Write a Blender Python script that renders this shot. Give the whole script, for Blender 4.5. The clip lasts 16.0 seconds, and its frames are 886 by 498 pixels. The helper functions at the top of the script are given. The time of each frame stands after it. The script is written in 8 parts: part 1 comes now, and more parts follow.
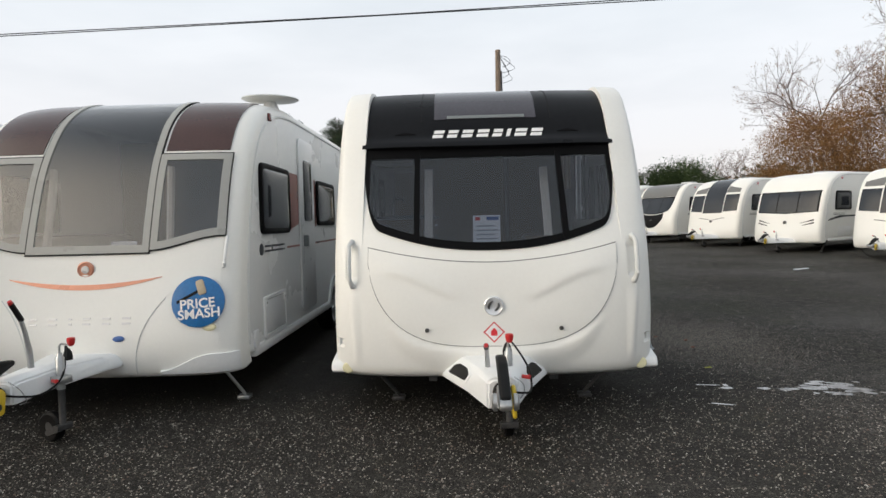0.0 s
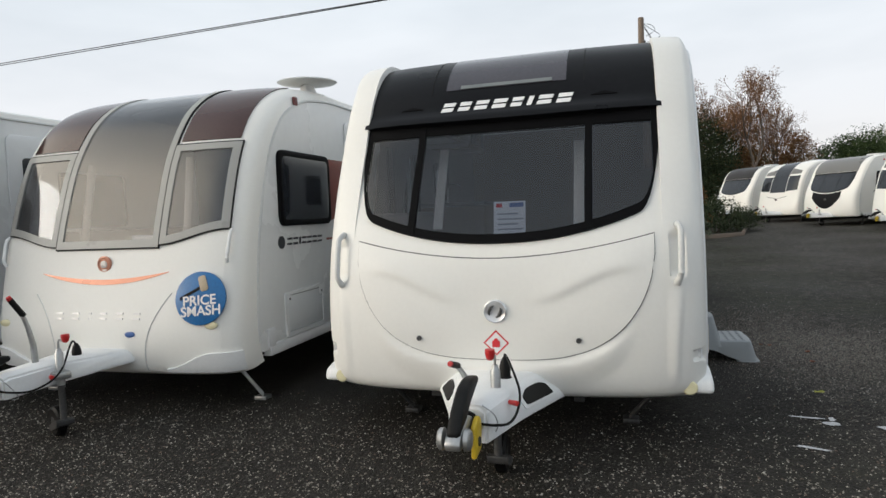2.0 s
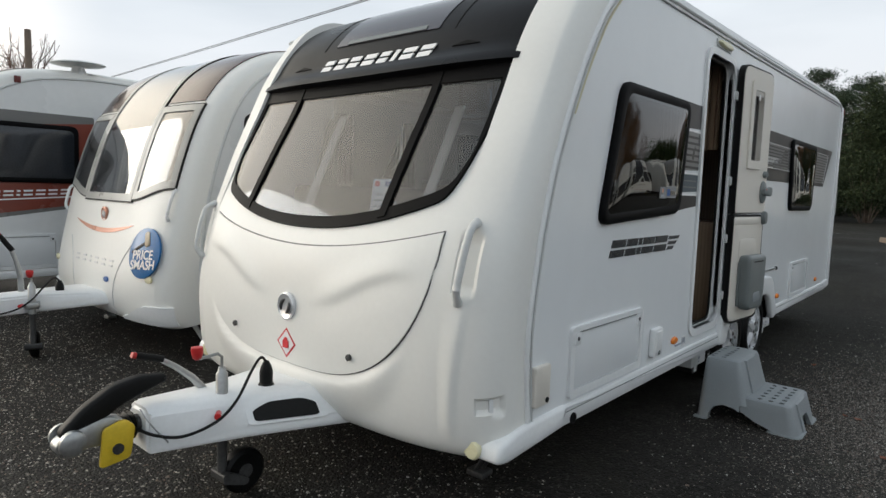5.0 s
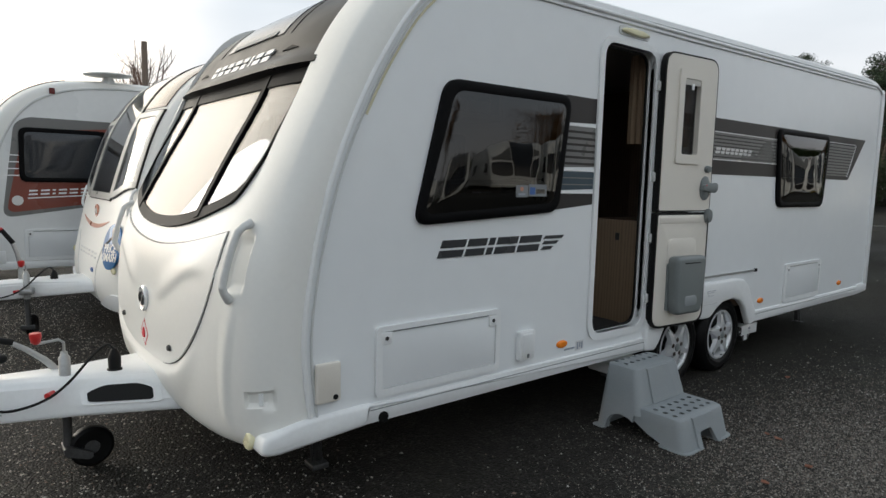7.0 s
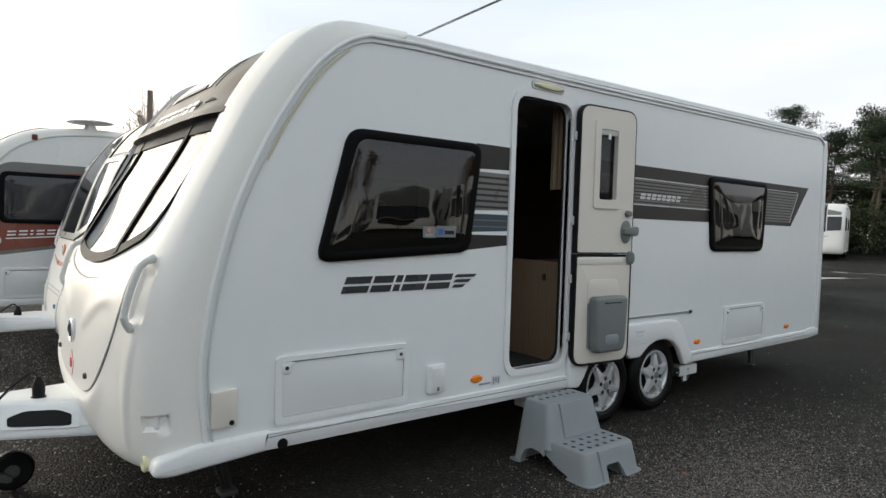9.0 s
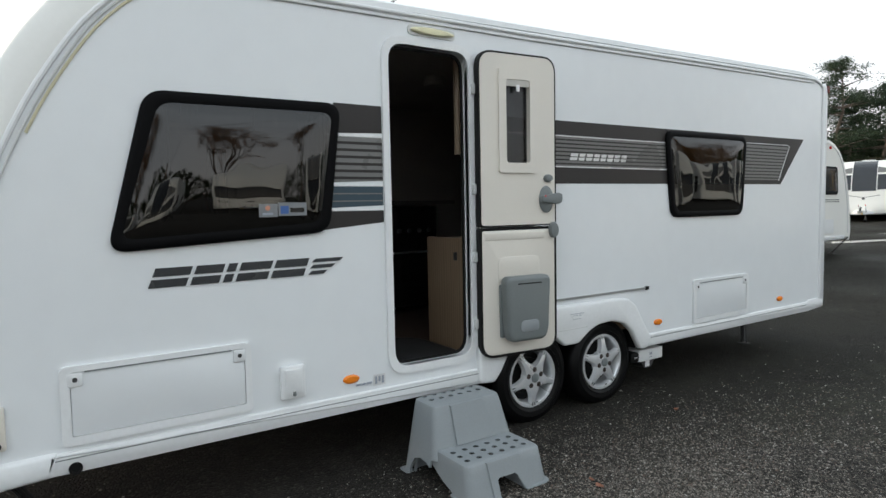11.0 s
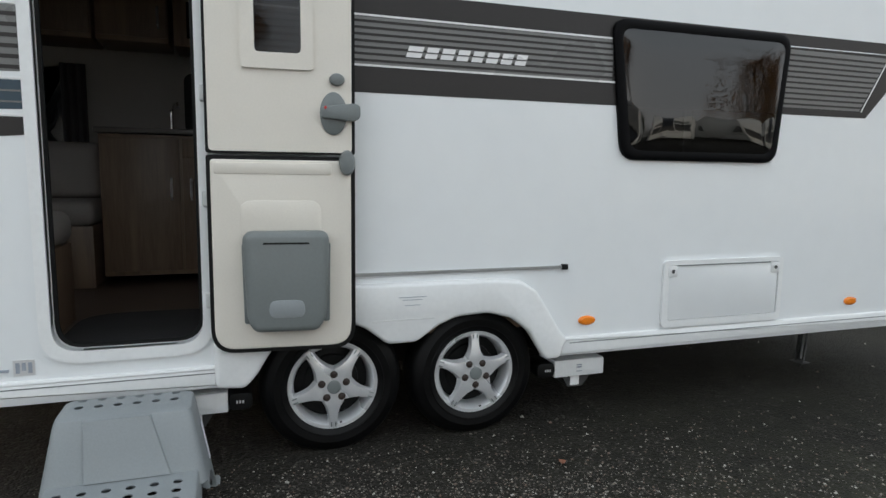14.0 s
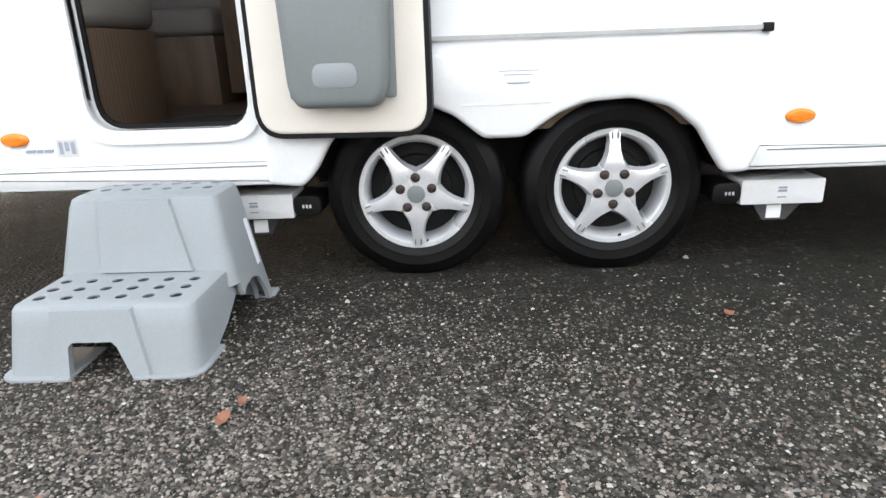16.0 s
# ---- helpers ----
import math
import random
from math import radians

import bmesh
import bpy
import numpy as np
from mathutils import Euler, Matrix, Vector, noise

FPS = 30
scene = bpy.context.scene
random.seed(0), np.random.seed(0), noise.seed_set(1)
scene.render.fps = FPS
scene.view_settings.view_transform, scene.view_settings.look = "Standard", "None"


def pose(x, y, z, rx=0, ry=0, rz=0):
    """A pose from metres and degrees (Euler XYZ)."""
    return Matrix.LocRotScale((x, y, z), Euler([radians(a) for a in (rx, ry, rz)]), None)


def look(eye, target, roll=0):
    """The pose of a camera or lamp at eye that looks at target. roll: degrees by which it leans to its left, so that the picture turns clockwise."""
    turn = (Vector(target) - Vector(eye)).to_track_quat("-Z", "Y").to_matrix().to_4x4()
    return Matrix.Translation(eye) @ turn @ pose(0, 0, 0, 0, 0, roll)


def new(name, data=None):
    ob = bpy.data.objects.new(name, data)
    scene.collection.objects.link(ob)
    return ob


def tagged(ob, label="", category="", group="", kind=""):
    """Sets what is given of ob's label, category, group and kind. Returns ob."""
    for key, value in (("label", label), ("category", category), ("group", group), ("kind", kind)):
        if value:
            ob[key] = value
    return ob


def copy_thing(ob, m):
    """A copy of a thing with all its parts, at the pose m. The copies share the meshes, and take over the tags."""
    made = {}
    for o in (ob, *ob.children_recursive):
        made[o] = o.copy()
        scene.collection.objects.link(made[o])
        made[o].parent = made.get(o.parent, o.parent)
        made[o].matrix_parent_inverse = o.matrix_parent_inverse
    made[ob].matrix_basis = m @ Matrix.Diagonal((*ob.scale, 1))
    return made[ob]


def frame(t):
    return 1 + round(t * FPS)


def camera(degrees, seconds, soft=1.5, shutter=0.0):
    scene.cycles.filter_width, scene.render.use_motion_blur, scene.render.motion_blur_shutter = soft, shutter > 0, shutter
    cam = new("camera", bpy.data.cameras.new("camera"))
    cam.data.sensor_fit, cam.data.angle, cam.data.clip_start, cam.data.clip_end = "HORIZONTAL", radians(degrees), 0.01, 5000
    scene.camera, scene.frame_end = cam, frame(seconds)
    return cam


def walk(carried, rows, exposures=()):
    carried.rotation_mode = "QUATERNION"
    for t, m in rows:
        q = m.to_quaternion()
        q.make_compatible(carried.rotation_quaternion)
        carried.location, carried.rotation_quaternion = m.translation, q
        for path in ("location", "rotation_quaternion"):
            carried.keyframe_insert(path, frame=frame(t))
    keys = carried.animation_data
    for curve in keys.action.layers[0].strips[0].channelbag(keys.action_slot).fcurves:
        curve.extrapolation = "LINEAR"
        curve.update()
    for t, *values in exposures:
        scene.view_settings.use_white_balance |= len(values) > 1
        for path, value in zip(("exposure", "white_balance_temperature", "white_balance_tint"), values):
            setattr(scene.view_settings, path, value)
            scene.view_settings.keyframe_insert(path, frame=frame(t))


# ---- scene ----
cam = camera(71.4, 16.0)
PATH = [
    (0, (-0.229, -4.456, 1.389), (-0.281, -2.459, 1.306), -1.4),
    (0.5, (-0.03, -4.335, 1.361), (-0.221, -2.345, 1.304), -0.4),
    (1, (0.15, -4.053, 1.353), (-0.096, -2.07, 1.273), -1.1),
    (1.5, (0.391, -3.847, 1.373), (0.141, -1.867, 1.242), -2.1),
    (2, (0.693, -3.652, 1.382), (0.141, -1.733, 1.267), -2.4),
    (2.5, (0.981, -3.405, 1.393), (0.449, -1.483, 1.245), -1.3),
    (3, (1.329, -3.194, 1.376), (0.638, -1.324, 1.222), -1.7),
    (3.5, (1.647, -2.918, 1.381), (0.812, -1.108, 1.209), 1.6),
    (3.7, (1.747, -2.774, 1.37), (0.868, -0.985, 1.21), 2.2),
    (5.8, (2.876, -1.489, 1.407), (1.377, -0.18, 1.21), 0.5),
    (6, (2.949, -1.361, 1.399), (1.424, -0.081, 1.206), 0.3),
    (6.5, (3.179, -1.1, 1.428), (1.633, 0.149, 1.205), 0.2),
    (7, (3.461, -1.009, 1.465), (1.915, 0.241, 1.244), 1.4),
    (7.5, (3.624, -1.081, 1.466), (2.087, 0.191, 1.331), 0.7),
    (8, (3.728, -1.061, 1.494), (2.234, 0.268, 1.454), 0.9),
    (8.5, (3.871, -0.889, 1.476), (2.354, 0.413, 1.461), 1.4),
    (8.7, (3.908, -0.828, 1.466), (2.367, 0.447, 1.429), 1.8),
    (10.8, (4.085, 0.265, 1.416), (2.428, 1.373, 1.261), -1.1),
    (11, (4.074, 0.399, 1.42), (2.42, 1.515, 1.284), -1.1),
    (11.5, (4.101, 0.748, 1.381), (2.497, 1.937, 1.252), -1.9),
    (12, (4.124, 1.161, 1.379), (2.537, 2.372, 1.257), -0.7),
    (12.5, (4.031, 1.557, 1.376), (2.45, 2.773, 1.234), -0.8),
    (13, (3.994, 1.966, 1.347), (2.417, 3.185, 1.181), -2.0),
    (13.5, (3.906, 2.357, 1.31), (2.168, 3.327, 1.117), -1.7),
    (14, (3.734, 2.691, 1.234), (1.855, 3.329, 0.987), 0.8),
    (14.5, (3.619, 2.944, 1.17), (1.708, 3.197, 0.637), -0.1),
    (15, (3.408, 3.118, 1.06), (1.534, 3.21, 0.368), -0.6),
    (15.5, (3.226, 3.207, 0.913), (1.402, 3.216, 0.092), -1.7),
    (16, (3.168, 3.221, 0.763), (1.267, 3.169, 0.146), -2.1),
]
walk(cam, [(t, look(eye, target, roll)) for t, eye, target, roll in PATH], [(0.0, 0.09, 6200, 8), (3.7, 0.02, 6040, 6), (6.5, 0.02, 6050, 6), (7.5, 0.13, 6100, 6), (8.7, 0.20, 6130, 6), (10.8, 0.65, 6120, 5), (13.0, 0.80, 6100, 6), (14.0, 0.78, 6180, 6), (14.5, 1.04, 6200, 7), (15.0, 1.45, 6280, 8), (16.0, 2.05, 6300, 10)])
SKY_CLOUD, SKY_STRENGTH, SUN_ENERGY = 8.2, 0.12, 0.6
SUN_FROM, SUN_GLOW = (-20.0, -9.5, 6.0), (3.9, 3.3, 2.6, 1)

# ---------- world and sun: a bright overcast winter sky, warm low on the horizon ----------
world = bpy.data.worlds.new("overcast_sky")
scene.world = world
world.use_nodes = True
wt = world.node_tree
wbg = wt.nodes["Background"]
sky = wt.nodes.new("ShaderNodeTexSky")
sky.sky_type = "NISHITA"
sky.sun_disc = False
sky.sun_elevation, sky.sun_rotation = radians(16), math.atan2(SUN_FROM[0], SUN_FROM[1])
coord = wt.nodes.new("ShaderNodeTexCoord")
mapping = wt.nodes.new("ShaderNodeMapping")
mapping.inputs["Scale"].default_value = (1.2, 1.0, 4.5)
clouds = wt.nodes.new("ShaderNodeTexNoise")
clouds.inputs["Scale"].default_value, clouds.inputs["Detail"].default_value = 1.6, 6
cloud_ramp = wt.nodes.new("ShaderNodeValToRGB")
cloud_ramp.color_ramp.elements[0].position, cloud_ramp.color_ramp.elements[0].color = 0.35, (0.828, 0.844, 0.860, 1)
cloud_ramp.color_ramp.elements[1].position, cloud_ramp.color_ramp.elements[1].color = 0.63, (0.976, 0.98, 0.986, 1)
split = wt.nodes.new("ShaderNodeSeparateXYZ")
low_ramp = wt.nodes.new("ShaderNodeValToRGB")
low_ramp.color_ramp.elements[0].position, low_ramp.color_ramp.elements[0].color = 0.02, (1.0, 0.90, 0.86, 1)
low_ramp.color_ramp.elements[1].position, low_ramp.color_ramp.elements[1].color = 0.95, (0.78, 0.80, 0.82, 1)
low_ramp.color_ramp.elements.new(0.13).color = (1.0, 0.945, 0.925, 1)
e = low_ramp.color_ramp.elements.new(0.34)
e.color = (1.0, 1.0, 1.0, 1)
tint = wt.nodes.new("ShaderNodeMix")
tint.data_type, tint.blend_type = "RGBA", "MULTIPLY"
tint.inputs[0].default_value = 1.0
scaled = wt.nodes.new("ShaderNodeMix")
scaled.data_type, scaled.blend_type = "RGBA", "MULTIPLY"
scaled.inputs[0].default_value = 1.0
scaled.inputs[7].default_value = (SKY_CLOUD, SKY_CLOUD, SKY_CLOUD, 1)
over = wt.nodes.new("ShaderNodeMix")
over.data_type = "RGBA"
over.inputs[0].default_value = 0.9
link = wt.links.new
link(coord.outputs["Generated"], mapping.inputs["Vector"])
link(mapping.outputs["Vector"], clouds.inputs["Vector"])
link(clouds.outputs["Fac"], cloud_ramp.inputs["Fac"])
link(coord.outputs["Generated"], split.inputs["Vector"])
link(split.outputs["Z"], low_ramp.inputs["Fac"])
link(cloud_ramp.outputs["Color"], tint.inputs[6])
link(low_ramp.outputs["Color"], tint.inputs[7])
link(tint.outputs[2], scaled.inputs[6])
link(sky.outputs["Color"], over.inputs[6])
toward = wt.nodes.new("ShaderNodeVectorMath")
toward.operation = "DOT_PRODUCT"
toward.inputs[1].default_value = Vector(SUN_FROM).normalized()
glow_range = wt.nodes.new("ShaderNodeMapRange")
glow_range.interpolation_type = "SMOOTHSTEP"
glow_range.inputs["From Min"].default_value, glow_range.inputs["From Max"].default_value = 0.70, 1.0
glow = wt.nodes.new("ShaderNodeMix")
glow.data_type = "RGBA"
glow.inputs[6].default_value, glow.inputs[7].default_value = (1, 1, 1, 1), SUN_GLOW
lit = wt.nodes.new("ShaderNodeMix")
lit.data_type, lit.blend_type = "RGBA", "MULTIPLY"
lit.inputs[0].default_value = 1.0
link(coord.outputs["Generated"], toward.inputs[0])
link(toward.outputs["Value"], glow_range.inputs["Value"])
link(glow_range.outputs[0], glow.inputs[0])
link(scaled.outputs[2], lit.inputs[6])
link(glow.outputs[2], lit.inputs[7])
link(lit.outputs[2], over.inputs[7])
link(over.outputs[2], wbg.inputs["Color"])
wbg.inputs["Strength"].default_value = SKY_STRENGTH

sun = new("sun", bpy.data.lights.new("sun", "SUN"))
sun.data.energy, sun.data.angle, sun.data.color = SUN_ENERGY, radians(25), (1.0, 0.95, 0.88)
sun.matrix_world = look(SUN_FROM, (0, 0, 0))

# ---------- materials ----------


def surface(name, base, rough=0.5, metal=0.0, vary=0.06, coarse=1.5, fine=60.0, bump=0.0, bump_scale=200.0, coat=0.0, per_object=0.0, spec=0.5, dirt=0.0, dirt_col=(0.12, 0.11, 0.08)):
    """A painted, moulded or mineral surface: a base colour with a coarse and a fine variation, gloss that varies, and fine relief."""
    m = bpy.data.materials.new(name)
    m.use_nodes = True
    t = m.node_tree
    b = t.nodes["Principled BSDF"]
    co = t.nodes.new("ShaderNodeTexCoord")
    n1, n2 = t.nodes.new("ShaderNodeTexNoise"), t.nodes.new("ShaderNodeTexNoise")
    n1.inputs["Scale"].default_value, n1.inputs["Detail"].default_value = coarse, 5
    n2.inputs["Scale"].default_value, n2.inputs["Detail"].default_value = fine, 3
    t.links.new(co.outputs["Object"], n1.inputs["Vector"])
    t.links.new(co.outputs["Object"], n2.inputs["Vector"])
    add = t.nodes.new("ShaderNodeMath")
    add.operation = "ADD"
    t.links.new(n1.outputs["Fac"], add.inputs[0])
    t.links.new(n2.outputs["Fac"], add.inputs[1])
    total = add
    if per_object:
        info = t.nodes.new("ShaderNodeObjectInfo")
        mul = t.nodes.new("ShaderNodeMath")
        mul.operation = "MULTIPLY_ADD"
        mul.inputs[1].default_value = per_object
        t.links.new(info.outputs["Random"], mul.inputs[0])
        t.links.new(add.outputs[0], mul.inputs[2])
        total = mul
    ramp = t.nodes.new("ShaderNodeMapRange")
    ramp.inputs["From Min"].default_value, ramp.inputs["From Max"].default_value = 0.6, 1.4 + per_object
    t.links.new(total.outputs[0], ramp.inputs["Value"])
    mix = t.nodes.new("ShaderNodeMix")
    mix.data_type = "RGBA"
    mix.inputs[6].default_value = (*[c * (1 - vary) for c in base], 1)
    mix.inputs[7].default_value = (*[min(1, c * (1 + vary)) for c in base], 1)
    t.links.new(ramp.outputs[0], mix.inputs[0])
    colour = mix.outputs[2]
    if dirt:
        n3 = t.nodes.new("ShaderNodeTexNoise")
        n3.inputs["Scale"].default_value, n3.inputs["Detail"].default_value, n3.inputs["Roughness"].default_value = 4.0, 8, 0.7
        t.links.new(co.outputs["Object"], n3.inputs["Vector"])
        r3 = t.nodes.new("ShaderNodeMapRange")
        r3.inputs["From Min"].default_value, r3.inputs["From Max"].default_value, r3.inputs["To Max"].default_value = 0.55, 0.8, dirt
        t.links.new(n3.outputs["Fac"], r3.inputs["Value"])
        m3 = t.nodes.new("ShaderNodeMix")
        m3.data_type = "RGBA"
        m3.inputs[7].default_value = (*dirt_col, 1)
        t.links.new(r3.outputs[0], m3.inputs[0])
        t.links.new(colour, m3.inputs[6])
        colour = m3.outputs[2]
    t.links.new(colour, b.inputs["Base Color"])
    rr = t.nodes.new("ShaderNodeMapRange")
    rr.inputs["From Min"].default_value, rr.inputs["From Max"].default_value = 0.3, 0.7
    rr.inputs["To Min"].default_value, rr.inputs["To Max"].default_value = max(0.02, rough * 0.8), min(1, rough * 1.2)
    t.links.new(n1.outputs["Fac"], rr.inputs["Value"])
    t.links.new(rr.outputs[0], b.inputs["Roughness"])
    b.inputs["Metallic"].default_value = metal
    b.inputs["Specular IOR Level"].default_value = spec
    b.inputs["Coat Weight"].default_value = coat
    b.inputs["Coat Roughness"].default_value = 0.06
    if bump:
        nb = t.nodes.new("ShaderNodeTexNoise")
        nb.inputs["Scale"].default_value, nb.inputs["Detail"].default_value = bump_scale, 3
        t.links.new(co.outputs["Object"], nb.inputs["Vector"])
        bp = t.nodes.new("ShaderNodeBump")
        bp.inputs["Strength"].default_value, bp.inputs["Distance"].default_value = bump, 0.004
        t.links.new(nb.outputs["Fac"], bp.inputs["Height"])
        t.links.new(bp.outputs["Normal"], b.inputs["Normal"])
    return m


def glass(name, tint_col, rough=0.01, f0=0.04, gain=1.0, wave=0.0):
    """A thin tinted pane: what lies behind shows through the tint, and a mirror that grows towards grazing lies over it."""
    m = bpy.data.materials.new(name)
    m.use_nodes = True
    t = m.node_tree
    t.nodes.remove(t.nodes["Principled BSDF"])
    out = t.nodes["Material Output"]
    tr, gl, fr, mx = (t.nodes.new("ShaderNode" + k) for k in ("BsdfTransparent", "BsdfGlossy", "LayerWeight", "MixShader"))
    tr.inputs["Color"].default_value = (*tint_col, 1)
    gl.inputs["Roughness"].default_value = rough
    gl.inputs["Color"].default_value = (gain, gain, gain, 1)
    fr.inputs["Blend"].default_value = 0.5
    power, grow = t.nodes.new("ShaderNodeMath"), t.nodes.new("ShaderNodeMath")
    power.operation, grow.operation = "POWER", "MULTIPLY_ADD"
    power.inputs[1].default_value, grow.inputs[1].default_value, grow.inputs[2].default_value = 5.0, 1 - f0, f0
    t.links.new(fr.outputs["Facing"], power.inputs[0])
    t.links.new(power.outputs[0], grow.inputs[0])
    t.links.new(grow.outputs[0], mx.inputs[0])
    t.links.new(tr.outputs[0], mx.inputs[1])
    t.links.new(gl.outputs[0], mx.inputs[2])
    t.links.new(mx.outputs[0], out.inputs["Surface"])
    if wave:
        co, nb, bp = (t.nodes.new("ShaderNode" + k) for k in ("TexCoord", "TexNoise", "Bump"))
        nb.inputs["Scale"].default_value, nb.inputs["Detail"].default_value = 3.5, 1
        t.links.new(co.outputs["Object"], nb.inputs["Vector"])
        bp.inputs["Strength"].default_value, bp.inputs["Distance"].default_value = 1.0, wave
        t.links.new(nb.outputs["Fac"], bp.inputs["Height"])
        t.links.new(bp.outputs["Normal"], gl.inputs["Normal"])
    return m


def wood(name, light, dark, scale=1.0, rough=0.45):
    m = bpy.data.materials.new(name)
    m.use_nodes = True
    t = m.node_tree
    b = t.nodes["Principled BSDF"]
    co, mp, wv, ns = (t.nodes.new("ShaderNode" + k) for k in ("TexCoord", "Mapping", "TexWave", "TexNoise"))
    mp.inputs["Scale"].default_value = (14 * scale, 14 * scale, 1.1 * scale)
    wv.inputs["Scale"].default_value, wv.inputs["Distortion"].default_value, wv.inputs["Detail"].default_value = 0.9, 6, 4
    ns.inputs["Scale"].default_value, ns.inputs["Detail"].default_value = 9, 6
    t.links.new(co.outputs["Object"], mp.inputs["Vector"])
    t.links.new(mp.outputs[0], wv.inputs["Vector"])
    t.links.new(mp.outputs[0], ns.inputs["Vector"])
    av = t.nodes.new("ShaderNodeMath")
    av.operation = "MULTIPLY"
    t.links.new(wv.outputs["Fac"], av.inputs[0])
    t.links.new(ns.outputs["Fac"], av.inputs[1])
    mx = t.nodes.new("ShaderNodeMix")
    mx.data_type = "RGBA"
    mx.inputs[6].default_value, mx.inputs[7].default_value = (*light, 1), (*dark, 1)
    t.links.new(av.outputs[0], mx.inputs[0])
    t.links.new(mx.outputs[2], b.inputs["Base Color"])
    b.inputs["Roughness"].default_value = rough
    return m


M = {}
M["front_white"] = surface("cream_white_abs", (0.80, 0.795, 0.758), 0.40, vary=0.02, coarse=1.5, fine=40, bump=0.006, bump_scale=30)
M["side_white"] = surface("white_aluminium_skin", (0.79, 0.81, 0.82), 0.22, vary=0.02, coarse=0.8, fine=8, bump=0.05, bump_scale=6, dirt=0.03, dirt_col=(0.6, 0.61, 0.59))
M["trim_white"] = surface("white_plastic_trim", (0.78, 0.79, 0.79), 0.35, vary=0.04, coarse=3, fine=50, dirt=0.12, dirt_col=(0.42, 0.41, 0.36))
M["grey_white"] = surface("weathered_white_trim", (0.60, 0.61, 0.60), 0.45, vary=0.08, coarse=5, fine=60, dirt=0.3, dirt_col=(0.35, 0.33, 0.24))
M["yellowed"] = surface("yellowed_sealant", (0.62, 0.58, 0.40), 0.5, vary=0.1)
M["black_abs"] = surface("black_gloss_abs", (0.008, 0.0085, 0.010), 0.34, vary=0.2, coarse=3, fine=30, bump=0.01, bump_scale=12, spec=0.10)
M["black_rubber"] = surface("black_rubber", (0.006, 0.006, 0.006), 0.55, vary=0.25, fine=80, spec=0.2)
M["black_frame"] = surface("black_acrylic_frame", (0.004, 0.004, 0.0045), 0.5, vary=0.2, spec=0.06)
M["tyre"] = surface("tyre_rubber", (0.0032, 0.0032, 0.0034), 0.45, vary=0.3, coarse=9, fine=90, bump=0.06, bump_scale=90, spec=0.18, dirt=0.05, dirt_col=(0.02, 0.019, 0.017))
M["alloy"] = surface("painted_alloy", (0.72, 0.73, 0.745), 0.28, metal=0.5, vary=0.05, fine=60, dirt=0.10, dirt_col=(0.3, 0.29, 0.27))
M["bolt"] = surface("rust_brown_bolt", (0.035, 0.024, 0.020), 0.5, metal=0.3, vary=0.3, fine=90)
M["alloy_dark"] = surface("brake_drum_dark", (0.008, 0.008, 0.008), 0.6, vary=0.3, spec=0.2)
M["steel"] = surface("galvanised_steel", (0.42, 0.43, 0.43), 0.42, metal=0.8, vary=0.15, coarse=12, fine=70)
M["dark_steel"] = surface("dark_worn_steel", (0.07, 0.07, 0.07), 0.5, metal=0.5, vary=0.35, coarse=10, fine=70)
M["chrome"] = surface("chrome", (0.78, 0.78, 0.79), 0.10, metal=1.0, vary=0.04)
M["copper"] = surface("rose_copper_foil", (0.52, 0.24, 0.16), 0.32, metal=0.35, vary=0.1)
M["maroon"] = surface("maroon_gloss_panel", (0.055, 0.026, 0.022), 0.13, vary=0.15, coarse=3)
M["red_graphic"] = surface("brick_red_graphic", (0.20, 0.045, 0.028), 0.3, vary=0.12)
M["grey_graphic"] = surface("charcoal_graphic", (0.027, 0.024, 0.023), 0.38, vary=0.08, spec=0.3)
M["mid_graphic"] = surface("mid_grey_graphic", (0.155, 0.155, 0.15), 0.3, vary=0.06)
M["blue_graphic"] = surface("slate_blue_graphic", (0.025, 0.052, 0.075), 0.3, vary=0.08)
M["graphic_black"] = surface("letter_dark", (0.035, 0.038, 0.042), 0.3, vary=0.1)
M["silver_letter"] = surface("silver_letter", (0.66, 0.66, 0.66), 0.3, metal=0.3, vary=0.05)
M["badge_silver"] = surface("bright_plated_badge", (0.72, 0.73, 0.74), 0.25, metal=0.45, vary=0.05)
M["white_letter"] = surface("white_letter", (0.82, 0.82, 0.82), 0.35, vary=0.03)
M["door_cream"] = surface("cream_door_liner", (0.72, 0.68, 0.61), 0.42, vary=0.035, coarse=4, fine=120, bump=0.08, bump_scale=260)
M["grey_plastic"] = surface("mid_grey_plastic", (0.165, 0.182, 0.182), 0.42, vary=0.06, coarse=5, fine=90, bump=0.06, bump_scale=300)
M["step_grey"] = surface("moulded_grey_step_plastic", (0.255, 0.277, 0.288), 0.48, vary=0.07, coarse=5, fine=140, bump=0.12, bump_scale=260, dirt=0.22, dirt_col=(0.2, 0.19, 0.16))
M["red_plastic"] = surface("red_plastic", (0.52, 0.025, 0.025), 0.35, vary=0.12)
M["lamp_red"] = surface("dark_red_lens", (0.12, 0.022, 0.020), 0.25, vary=0.2)
M["yellow_lock"] = surface("yellow_enamel", (0.66, 0.47, 0.03), 0.38, vary=0.12, coarse=8, dirt=0.2)
M["amber"] = surface("amber_reflector", (0.80, 0.22, 0.015), 0.18, vary=0.15, fine=160)
M["lamp_lens"] = surface("clouded_lamp_lens", (0.74, 0.70, 0.46), 0.25, vary=0.08)
M["paper"] = surface("paper_sheet", (0.74, 0.76, 0.80), 0.7, vary=0.03)
M["ink"] = surface("grey_print", (0.30, 0.33, 0.38), 0.6, vary=0.05)
